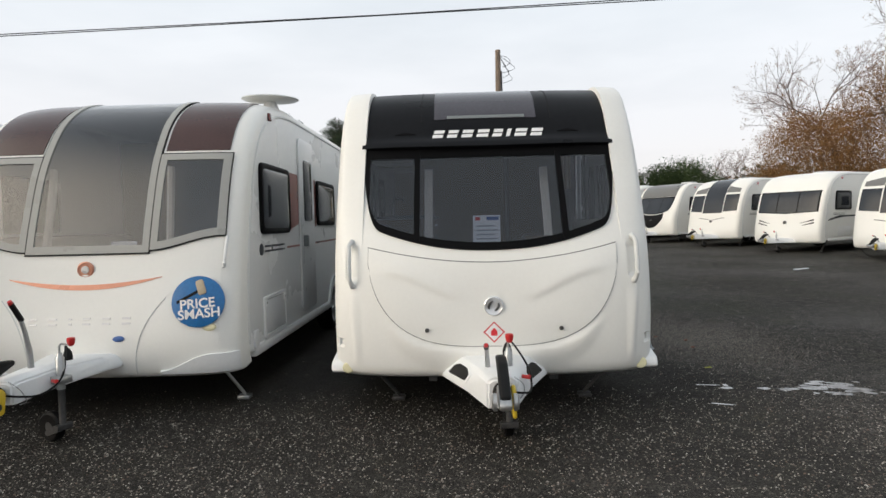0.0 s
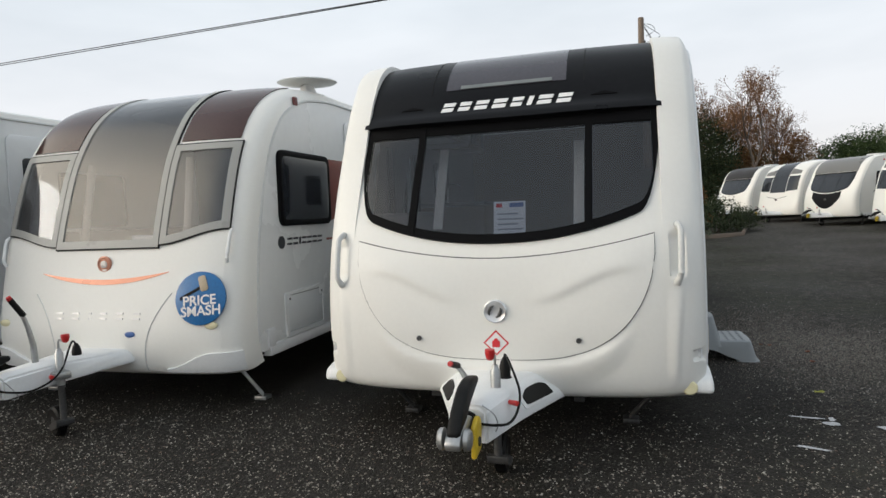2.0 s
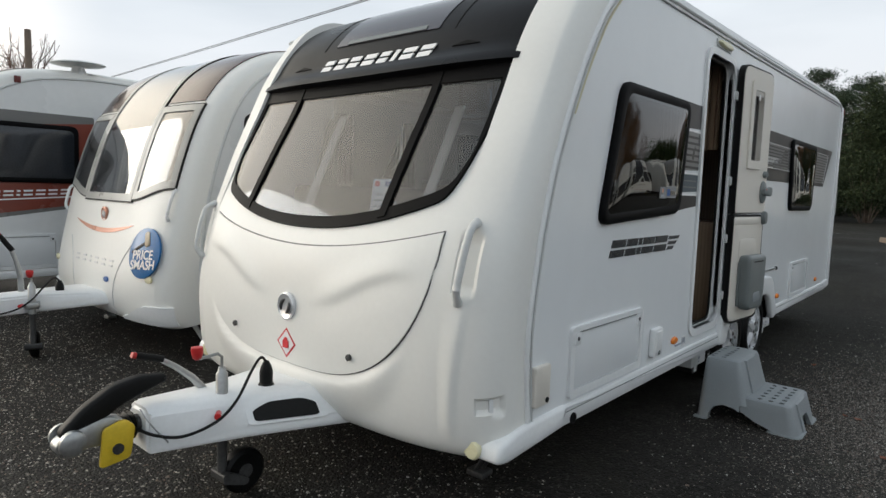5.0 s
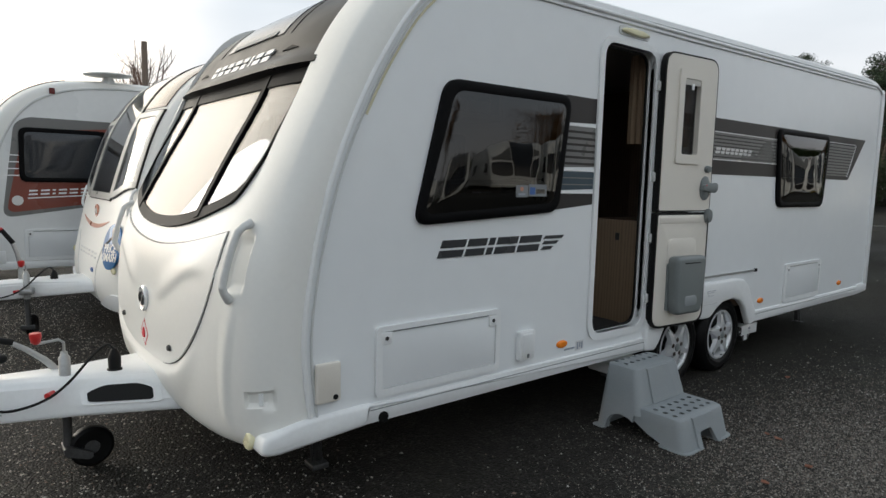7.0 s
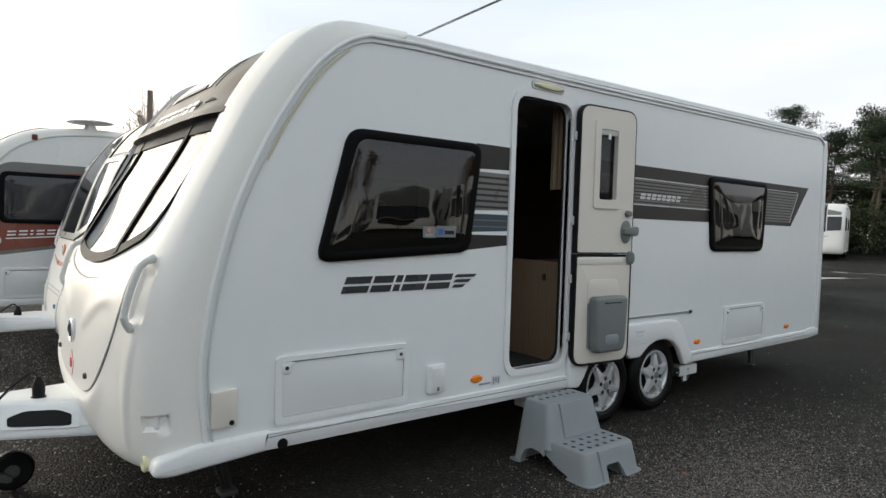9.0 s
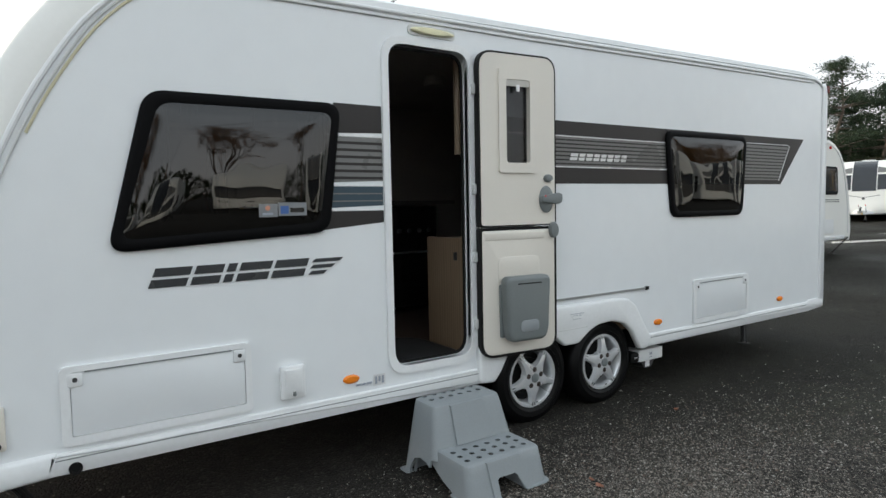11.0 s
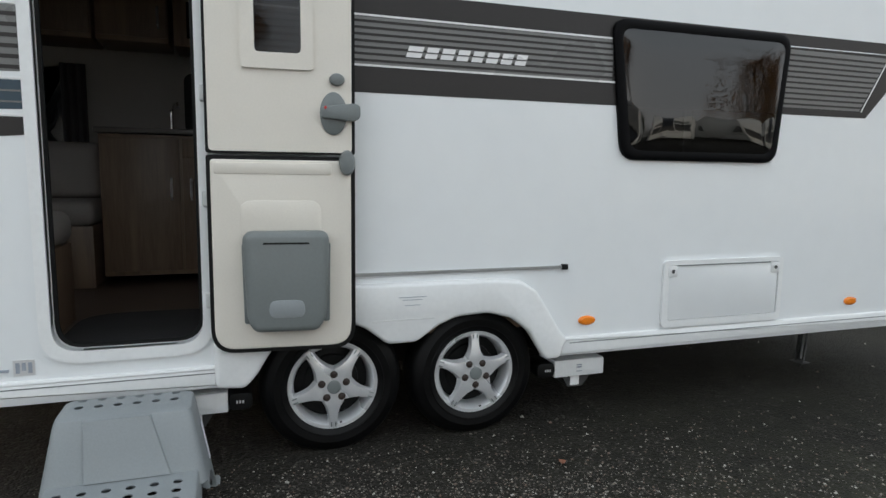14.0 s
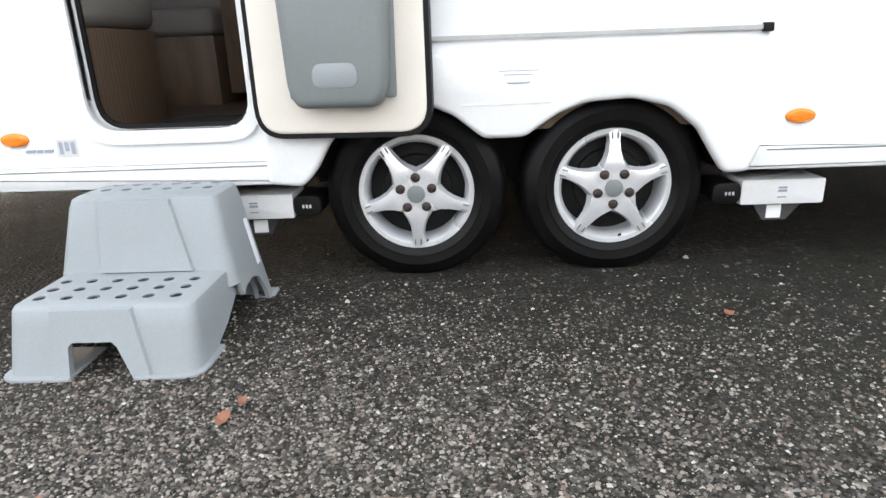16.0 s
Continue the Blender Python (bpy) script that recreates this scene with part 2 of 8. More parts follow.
M["ink_blue"] = surface("blue_print", (0.05, 0.12, 0.34), 0.5, vary=0.05)
M["ink_red"] = surface("red_print", (0.60, 0.03, 0.04), 0.4, vary=0.06)
M["sticker_blue"] = surface("sticker_blue", (0.015, 0.135, 0.36), 0.35, vary=0.18, coarse=7)
M["rubber_mallet"] = surface("mallet_tan", (0.48, 0.40, 0.28), 0.45, vary=0.12)
M["oak"] = wood("brown_oak_veneer", (0.20, 0.14, 0.095), (0.085, 0.058, 0.038))
M["oak_light"] = wood("light_oak_veneer", (0.30, 0.215, 0.14), (0.16, 0.11, 0.07))
M["walnut_floor"] = wood("dark_vinyl_floor", (0.10, 0.072, 0.052), (0.045, 0.03, 0.022), 0.7)
M["fabric"] = surface("grey_beige_upholstery", (0.30, 0.28, 0.26), 0.9, vary=0.12, coarse=8, fine=260, bump=0.3, bump_scale=400)
M["curtain"] = surface("pale_curtain", (0.70, 0.66, 0.60), 0.9, vary=0.08, fine=200)
M["dark_curtain"] = surface("dark_curtain", (0.035, 0.033, 0.035), 0.9, vary=0.2)
M["liner"] = surface("pale_wall_liner", (0.30, 0.285, 0.26), 0.6, vary=0.04)
M["worktop"] = surface("speckled_worktop", (0.10, 0.095, 0.09), 0.3, vary=0.3, fine=120)
M["oven"] = surface("oven_black_glass", (0.010, 0.010, 0.011), 0.10, vary=0.2)
M["mat"] = surface("black_door_mat", (0.018, 0.018, 0.019), 0.95, vary=0.3, fine=200)
M["glass_front"] = glass("smoked_front_acrylic", (0.66, 0.68, 0.72), f0=0.042)
M["glass_side"] = glass("dark_tinted_acrylic", (0.07, 0.066, 0.062), f0=0.055, wave=0.0035)
M["glass_bailey"] = glass("pale_front_acrylic", (0.74, 0.74, 0.75), f0=0.065)
M["glass_clear"] = glass("door_pane_acrylic", (0.40, 0.40, 0.41), f0=0.03)
M["frame_beige"] = surface("warm_grey_window_frame", (0.33, 0.33, 0.31), 0.30, vary=0.06)
M["roof_glass"] = surface("tinted_roof_light", (0.045, 0.042, 0.052), 0.12, vary=0.2, spec=0.6)
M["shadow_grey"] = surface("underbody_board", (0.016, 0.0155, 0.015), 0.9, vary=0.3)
M["cream_shade"] = surface("pleated_blind", (0.55, 0.53, 0.49), 0.8, vary=0.05)

# ---------- mesh helpers ----------


def part(name, bm, material, parent, label="", smooth=True, angle=38):
    """Links a bmesh as one mesh object under a thing or a part."""
    bmesh.ops.recalc_face_normals(bm, faces=bm.faces[:])
    me = bpy.data.meshes.new(name)
    if smooth:
        limit = radians(angle)
        for f in bm.faces:
            f.smooth = True
        for e in bm.edges:
            if len(e.link_faces) != 2 or e.link_faces[0].normal.angle(e.link_faces[1].normal, 0) > limit:
                e.smooth = False
    bm.to_mesh(me)
    bm.free()
    me.materials.append(material)
    ob = new(name, me)
    if parent is not None:
        ob.parent = parent
    if label:
        ob["label"] = label
    return ob


def thing(name, m, label, category, group=""):
    ob = new(name)
    ob.matrix_world = m
    ob.empty_display_size = 0.2
    return tagged(ob, label, category, group)


def box(x0, x1, y0, y1, z0, z1, bevel=0.0, seg=2, bm=None):
    own = bmesh.new()
    bmesh.ops.create_cube(own, size=1)
    for v in own.verts:
        v.co = ((x0 + x1) / 2 + v.co.x * (x1 - x0), (y0 + y1) / 2 + v.co.y * (y1 - y0), (z0 + z1) / 2 + v.co.z * (z1 - z0))
    if bevel:
        bmesh.ops.bevel(own, geom=own.edges[:], offset=min(bevel, 0.45 * min(abs(x1 - x0), abs(y1 - y0), abs(z1 - z0))), segments=seg, affect="EDGES", profile=0.5)
    return join(own, bm)


def join(own, bm):
    if bm is None:
        return own
    vs = [bm.verts.new(v.co) for v in own.verts]
    own.verts.index_update()
    for f in own.faces:
        try:
            bm.faces.new([vs[v.index] for v in f.verts])
        except ValueError:
            pass
    own.free()
    return bm


def rounded(points, radius, seg=5):
    """A closed outline with its corners rounded; radius one number or one a corner."""
    out = []
    n = len(points)
    rs = radius if isinstance(radius, (list, tuple)) else [radius] * n
    for i, p in enumerate(points):
        p, a, b, r = Vector(p), Vector(points[i - 1]), Vector(points[(i + 1) % n]), rs[i]
        u, w = (a - p), (b - p)
        d = min(r, u.length * 0.48, w.length * 0.48)
        if d < 1e-4:
            out.append(tuple(p))
            continue
        s, e = p + u.normalized() * d, p + w.normalized() * d
        for k in range(seg + 1):
            q = k / seg
            out.append(tuple(s * (1 - q) ** 2 + p * 2 * q * (1 - q) + e * q * q))
    return out


def slab(outline, a, b, axis="x", holes=(), bevel=0.0, bm=None, seg=2):
    """An outline in two axes, with holes, extruded along the third from a to b. The two axes are (y,z), (x,z) or (x,y)."""
    own = bmesh.new()
    loops = [list(outline)] + [list(h) for h in holes]
    flat = [p for l in loops for p in l]

    def place(p, d):
        return {"x": (d, p[0], p[1]), "y": (p[0], d, p[1]), "z": (p[0], p[1], d)}[axis]

    va = [own.verts.new(place(p, a)) for p in flat]
    vb = [own.verts.new(place(p, b)) for p in flat]
    if holes:
        from mathutils.geometry import tessellate_polygon
        for tri in tessellate_polygon([[Vector((p[0], p[1], 0)) for p in l] for l in loops]):
            if len(set(tri)) == 3:
                for vs in (va, vb):
                    try:
                        own.faces.new([vs[i] for i in tri])
                    except ValueError:
                        pass
    else:
        own.faces.new(va)
        own.faces.new(vb)
    base = 0
    for l in loops:
        for i in range(len(l)):
            j = (i + 1) % len(l)
            own.faces.new((va[base + i], va[base + j], vb[base + j], vb[base + i]))
        base += len(l)
    bmesh.ops.recalc_face_normals(own, faces=own.faces[:])
    if bevel:
        rim = [e for e in own.edges if len(e.link_faces) == 2 and e.link_faces[0].normal.angle(e.link_faces[1].normal, 0) > 1.2 and abs((e.verts[0].co - e.verts[1].co)["xyz".index(axis)]) < 1e-6]
        bmesh.ops.bevel(own, geom=rim, offset=bevel, segments=seg, affect="EDGES", profile=0.5)
    return join(own, bm)


def tube(points, radius, seg=8, bm=None, caps=True):
    """A round bar along a line of points; radius one number or one a point."""
    own = bmesh.new()
    pts = [Vector(p) for p in points]
    rs = radius if isinstance(radius, (list, tuple)) else [radius] * len(pts)
    rings = []
    ref = Vector((0.31, 0.17, 0.93))
    for i, p in enumerate(pts):
        d = (pts[min(i + 1, len(pts) - 1)] - pts[max(i - 1, 0)]).normalized()
        u = d.cross(ref)
        if u.length < 0.1:
            u = d.cross(Vector((1, 0, 0)))
        u.normalize()
        w = d.cross(u)
        rings.append([own.verts.new(p + (u * math.cos(k * math.tau / seg) + w * math.sin(k * math.tau / seg)) * rs[i]) for k in range(seg)])
    for r, s in zip(rings, rings[1:]):
        for k in range(seg):
            own.faces.new((r[k], r[(k + 1) % seg], s[(k + 1) % seg], s[k]))
    if caps:
        own.faces.new(rings[0])
        own.faces.new(rings[-1])
    return join(own, bm)


def lathe(profile, centre, axis="x", seg=32, bm=None, close=False):
    """Turns (radius, height) points round an axis through centre."""
    own = bmesh.new()
    rings = []
    for r, h in profile:
        ring = []
        for k in range(seg):
            c, s = r * math.cos(k * math.tau / seg), r * math.sin(k * math.tau / seg)
            co = {"x": (h, c, s), "y": (c, h, s), "z": (c, s, h)}[axis]
            ring.append(own.verts.new(Vector(centre) + Vector(co)))
        rings.append(ring)
    pairs = list(zip(rings, rings[1:])) + ([(rings[-1], rings[0])] if close else [])
    for r, s in pairs:
        for k in range(seg):
            own.faces.new((r[k], r[(k + 1) % seg], s[(k + 1) % seg], s[k]))
    if not close:
        for ring, (r, h) in ((rings[0], profile[0]), (rings[-1], profile[-1])):
            if r > 1e-5:
                own.faces.new(ring)
    bmesh.ops.remove_doubles(own, verts=own.verts[:], dist=1e-6)
    return join(own, bm)


def catmull(rows, p):
    """A smooth value along a table of rows at the place p, counted in rows."""
    n = len(rows)
    i = max(0, min(n - 2, int(math.floor(p))))
    q = p - i
    a, b, c, d = (rows[max(0, min(n - 1, k))] for k in (i - 1, i, i + 1, i + 2))
    return [0.5 * ((2 * b[k]) + (c[k] - a[k]) * q + (2 * a[k] - 5 * b[k] + 4 * c[k] - d[k]) * q * q + (3 * b[k] - a[k] - 3 * c[k] + d[k]) * q ** 3) for k in range(len(b))]


class Nose:
    """The curved front of a caravan: rows of (y, z) at the middle and (y, z) at the seam with the side wall."""

    def __init__(self, rows, half, power=3.5):
        self.rows, self.half, self.power = rows, half, power

    def at(self, x, p, off=0.0):
        co = self.raw(x, p)
        if not off:
            return co
        e = 0.01
        xa, xb = max(-self.half, x - e), min(self.half, x + e)
        du = self.raw(xb, p) - self.raw(xa, p)
        dv = self.raw(x, min(p + 0.02, len(self.rows) - 1)) - self.raw(x, max(0, p - 0.02))
        n = du.cross(dv)
        if n.length < 1e-9:
            n = Vector((0, -1, 0))
        return co + n.normalized() * off

    def raw(self, x, p):
        yc, zc, ys, zs = catmull(self.rows, p)
        g = max(0.0, 1 - abs(x / self.half) ** self.power) ** (1 / self.power)
        return Vector((x, ys + (yc - ys) * g, zs + (zc - zs) * g))

    def row(self, x, z):
        a, b = 0.0, len(self.rows) - 1.0
        for _ in range(26):
            m = (a + b) / 2
            a, b = (m, b) if self.raw(x, m).z < z else (a, m)
        return (a + b) / 2

    def spread(self, x0, x1, n):
        """Columns from x0 to x1, closer together towards the corners."""
        t0, t1 = (math.asin(max(-1, min(1, x / self.half))) for x in (x0, x1))
        return [self.half * math.sin(t0 + (t1 - t0) * i / n) for i in range(n + 1)]

    def patch(self, columns, low, high, rows=12, off=0.0, thick=0.02, relief=None, bm=None, by_row=False):
        """A panel that lies on the nose between two heights (functions of x; rows of the table if by_row), raised by off and thick inwards."""
        own = bmesh.new()
        out, inn = [], []
        for x in columns:
            a = low(x) if by_row else self.row(x, low(x))
            b = high(x) if by_row else self.row(x, high(x))
            co, ci = [], []
            for k in range(rows + 1):
                p = a + (b - a) * k / rows
                extra = relief(x, self.raw(x, p).z) if relief else 0.0
                co.append(own.verts.new(self.at(x, p, off + extra)))
                ci.append(own.verts.new(self.at(x, p, off - thick)))
            out.append(co)
            inn.append(ci)
        m, n = len(columns), rows + 1
        for i in range(m - 1):
            for k in range(n - 1):
                own.faces.new((out[i][k], out[i + 1][k], out[i + 1][k + 1], out[i][k + 1]))
                own.faces.new((inn[i][k + 1], inn[i + 1][k + 1], inn[i + 1][k], inn[i][k]))
            own.faces.new((out[i][0], inn[i][0], inn[i + 1][0], out[i + 1][0]))
            own.faces.new((out[i][-1], out[i + 1][-1], inn[i + 1][-1], inn[i][-1]))
        for i in (0, m - 1):
            for k in range(n - 1):
                own.faces.new((out[i][k], out[i][k + 1], inn[i][k + 1], inn[i][k]))
        return join(own, bm)


def words(text, size, material, m, parent, name="lettering", depth=0.001):
    """Readable words in the built-in font, as a mesh."""
    cu = bpy.data.curves.new(name, "FONT")
    cu.body, cu.size, cu.extrude = text, size, depth
    cu.align_x, cu.align_y = "CENTER", "CENTER"
    cu.offset = size * 0.02
    tmp = bpy.data.objects.new("tmp", cu)
    scene.collection.objects.link(tmp)
    bpy.context.view_layer.update()
    me = bpy.data.meshes.new_from_object(tmp.evaluated_get(bpy.context.evaluated_depsgraph_get()))
    bpy.data.objects.remove(tmp)
    me.materials.clear()
    me.materials.append(material)
    ob = new(name, me)
    ob.parent = parent
    ob.matrix_basis = m
    return ob


def bars(widths, x0, height, slant, pitch, thick=0.003, z0=0.0):
    """A row of slanted bars in the x-z plane that stands for lettering, facing -y; x runs along the word."""
    own = bmesh.new()
    x = x0
    for w in widths:
        if w > 0:
            h = height
            pts = [(x, z0), (x + w, z0), (x + w + slant * h, z0 + h), (x + slant * h, z0 + h)]
            slab(pts, -thick, 0, "y", bm=own)
        x += abs(w) + pitch
    return own


def smoothstep(a, b, x):
    q = max(0.0, min(1.0, (x - a) / (b - a)))
    return q * q * (3 - 2 * q)


def ground_z(x, y):
    """The yard rises gently towards the far hedge."""
    s = y - 7
    return 0.022 * (s * 0.5 + math.sqrt(s * s * 0.25 + 4)) - 0.022 * (-3.5 + math.sqrt(12.25 + 4)) if y < 60 else 1.16

# ---------- ground: one sheet of dark tarmac and gravel ----------


def ground_material():
    m = bpy.data.materials.new("wet_gravelly_tarmac")
    m.use_nodes = True
    t = m.node_tree
    b = t.nodes["Principled BSDF"]
    N, L = t.nodes.new, t.links.new
    co = N("ShaderNodeTexCoord")
    big, moss = N("ShaderNodeTexNoise"), N("ShaderNodeTexNoise")
    big.inputs["Scale"].default_value, big.inputs["Detail"].default_value = 0.45, 6
    moss.inputs["Scale"].default_value, moss.inputs["Detail"].default_value, moss.inputs["Roughness"].default_value = 0.9, 9, 0.7
    v1, v2 = N("ShaderNodeTexVoronoi"), N("ShaderNodeTexVoronoi")
    v1.inputs["Scale"].default_value, v2.inputs["Scale"].default_value = 75, 170
    for n in (big, moss, v1, v2):
        L(co.outputs["Object"], n.inputs["Vector"])
    # stone colours: mostly dark, some pale and brown chips
    sep = N("ShaderNodeSeparateColor")
    L(v1.outputs["Color"], sep.inputs[0])
    stone = N("ShaderNodeValToRGB")
    els = stone.color_ramp.elements
    els[0].position, els[0].color = 0.0, (0.0095, 0.009, 0.008, 1)
    els[1].position, els[1].color = 1.0, (0.38, 0.36, 0.32, 1)
    for p, c in ((0.45, (0.018, 0.0165, 0.0145, 1)), (0.70, (0.044, 0.040, 0.034, 1)), (0.86, (0.105, 0.093, 0.077, 1)), (0.94, (0.18, 0.163, 0.14, 1))):
        e = els.new(p)
        e.color = c
    for e in els:
        e.color = (*[c * 0.74 for c in e.color[:3]], 1)
    L(sep.outputs[0], stone.inputs["Fac"])
    sep2 = N("ShaderNodeSeparateColor")
    L(v2.outputs["Color"], sep2.inputs[0])
    grit = N("ShaderNodeValToRGB")
    grit.color_ramp.elements[0].position, grit.color_ramp.elements[0].color = 0.35, (0.009, 0.0085, 0.008, 1)
    grit.color_ramp.elements[1].position, grit.color_ramp.elements[1].color = 1.0, (0.17, 0.155, 0.135, 1)
    L(sep2.outputs[1], grit.inputs["Fac"])
    mixa = N("ShaderNodeMix")
    mixa.data_type = "RGBA"
    pick = N("ShaderNodeMapRange")
    pick.inputs["From Min"].default_value, pick.inputs["From Max"].default_value = 0.35, 0.65
    pick.inputs["To Min"].default_value, pick.inputs["To Max"].default_value = 0.25, 0.75
    L(big.outputs["Fac"], pick.inputs["Value"])
    L(pick.outputs[0], mixa.inputs[0])
    L(stone.outputs[0], mixa.inputs[6])
    L(grit.outputs[0], mixa.inputs[7])
    # moss and mud in patches
    mm = N("ShaderNodeMapRange")
    mm.inputs["From Min"].default_value, mm.inputs["From Max"].default_value, mm.inputs["To Max"].default_value = 0.49, 0.70, 0.8
    # the moss grows thicker along the strip beside the rear of the caravan
    place, strip, across, thick = N("ShaderNodeSeparateXYZ"), N("ShaderNodeMapRange"), N("ShaderNodeMapRange"), N("ShaderNodeMath")
    L(co.outputs["Object"], place.inputs[0])
    strip.interpolation_type = across.interpolation_type = "SMOOTHSTEP"
    strip.inputs["From Min"].default_value, strip.inputs["From Max"].default_value, strip.inputs["To Max"].default_value = 2.6, 5.2, 0.17
    across.inputs["From Min"].default_value, across.inputs["From Max"].default_value = 5.5, 2.5
    L(place.outputs["Y"], strip.inputs["Value"])
    L(place.outputs["X"], across.inputs["Value"])
    thick.operation = "MULTIPLY_ADD"
    L(strip.outputs[0], thick.inputs[0])
    L(across.outputs[0], thick.inputs[1])
    L(moss.outputs["Fac"], thick.inputs[2])
    L(thick.outputs[0], mm.inputs["Value"])
    mixb = N("ShaderNodeMix")
    mixb.data_type = "RGBA"
    mixb.inputs[7].default_value = (0.026, 0.027, 0.014, 1)
    L(mm.outputs[0], mixb.inputs[0])
    L(mixa.outputs[2], mixb.inputs[6])
    # dark damp soil and painted shade round the parked row; its edge is ragged
    front, side, most, soil_shade_edge, soil_shade = N("ShaderNodeMapRange"), N("ShaderNodeMapRange"), N("ShaderNodeMath"), N("ShaderNodeMath"), N("ShaderNodeMapRange")
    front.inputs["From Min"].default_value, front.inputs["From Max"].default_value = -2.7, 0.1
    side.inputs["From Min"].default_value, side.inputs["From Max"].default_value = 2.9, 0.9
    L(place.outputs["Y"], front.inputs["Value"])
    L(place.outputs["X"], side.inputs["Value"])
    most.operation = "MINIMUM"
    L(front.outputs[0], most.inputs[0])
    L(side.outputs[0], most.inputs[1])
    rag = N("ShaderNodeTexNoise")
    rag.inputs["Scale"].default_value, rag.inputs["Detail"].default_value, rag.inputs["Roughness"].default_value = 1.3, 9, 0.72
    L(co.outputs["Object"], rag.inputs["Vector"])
    soil_shade_edge.operation = "ADD"
    L(most.outputs[0], soil_shade_edge.inputs[0])
    L(rag.outputs["Fac"], soil_shade_edge.inputs[1])
    soil_shade.inputs["From Min"].default_value, soil_shade.inputs["From Max"].default_value, soil_shade.inputs["To Max"].default_value = 0.72, 1.12, 0.72
    L(soil_shade_edge.outputs[0], soil_shade.inputs["Value"])
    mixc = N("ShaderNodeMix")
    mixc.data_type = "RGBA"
    # near-black tone that carries the caravans' shade as well as soil
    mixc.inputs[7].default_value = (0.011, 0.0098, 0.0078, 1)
    L(soil_shade.outputs[0], mixc.inputs[0])
    # clumps of finer and coarser stone
    clump, clump_range, mixd = N("ShaderNodeTexNoise"), N("ShaderNodeMapRange"), N("ShaderNodeMix")
    clump.inputs["Scale"].default_value, clump.inputs["Detail"].default_value, clump.inputs["Roughness"].default_value = 7.0, 10, 0.8
    clump_range.inputs["From Min"].default_value, clump_range.inputs["From Max"].default_value = 0.36, 0.64
    clump_range.inputs["To Min"].default_value, clump_range.inputs["To Max"].default_value = 0.35, 1.6
    L(co.outputs["Object"], clump.inputs["Vector"])
    L(clump.outputs["Fac"], clump_range.inputs["Value"])
    mixd.data_type, mixd.blend_type = "RGBA", "MULTIPLY"
    mixd.inputs[0].default_value = 1.0
    L(mixb.outputs[2], mixd.inputs[6])
    L(clump_range.outputs[0], mixd.inputs[7])
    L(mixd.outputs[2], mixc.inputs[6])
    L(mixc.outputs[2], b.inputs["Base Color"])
    rr = N("ShaderNodeMapRange")
    rr.inputs["From Min"].default_value, rr.inputs["From Max"].default_value = 0.3, 0.7
    rr.inputs["To Min"].default_value, rr.inputs["To Max"].default_value = 0.95, 0.62
    L(big.outputs["Fac"], rr.inputs["Value"])
    L(rr.outputs[0], b.inputs["Roughness"])
    b.inputs["Specular IOR Level"].default_value = 0.18
    bp = N("ShaderNodeBump")
    bp.inputs["Strength"].default_value, bp.inputs["Distance"].default_value = 1.0, 0.010
    L(v1.outputs["Distance"], bp.inputs["Height"])
    bp.invert = True
    bp2 = N("ShaderNodeBump")
    bp2.inputs["Strength"].default_value, bp2.inputs["Distance"].default_value = 0.6, 0.003
    bp2.invert = True
    L(v2.outputs["Distance"], bp2.inputs["Height"])
    L(bp.outputs["Normal"], bp2.inputs["Normal"])
    L(bp2.outputs["Normal"], b.inputs["Normal"])
    return m


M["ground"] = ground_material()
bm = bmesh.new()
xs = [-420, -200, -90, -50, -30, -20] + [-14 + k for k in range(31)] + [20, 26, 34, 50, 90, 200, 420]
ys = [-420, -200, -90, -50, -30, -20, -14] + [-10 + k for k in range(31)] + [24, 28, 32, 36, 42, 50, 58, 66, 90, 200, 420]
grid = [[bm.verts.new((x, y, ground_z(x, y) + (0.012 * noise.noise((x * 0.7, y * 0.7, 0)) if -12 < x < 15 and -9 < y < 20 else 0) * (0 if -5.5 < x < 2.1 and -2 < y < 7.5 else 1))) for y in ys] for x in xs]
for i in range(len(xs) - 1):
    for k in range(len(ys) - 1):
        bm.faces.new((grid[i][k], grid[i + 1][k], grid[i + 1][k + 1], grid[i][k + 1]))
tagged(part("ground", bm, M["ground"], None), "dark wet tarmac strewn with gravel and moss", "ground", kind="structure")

# ---------- wheels, jockey wheel, corner steadies: shared kinds ----------


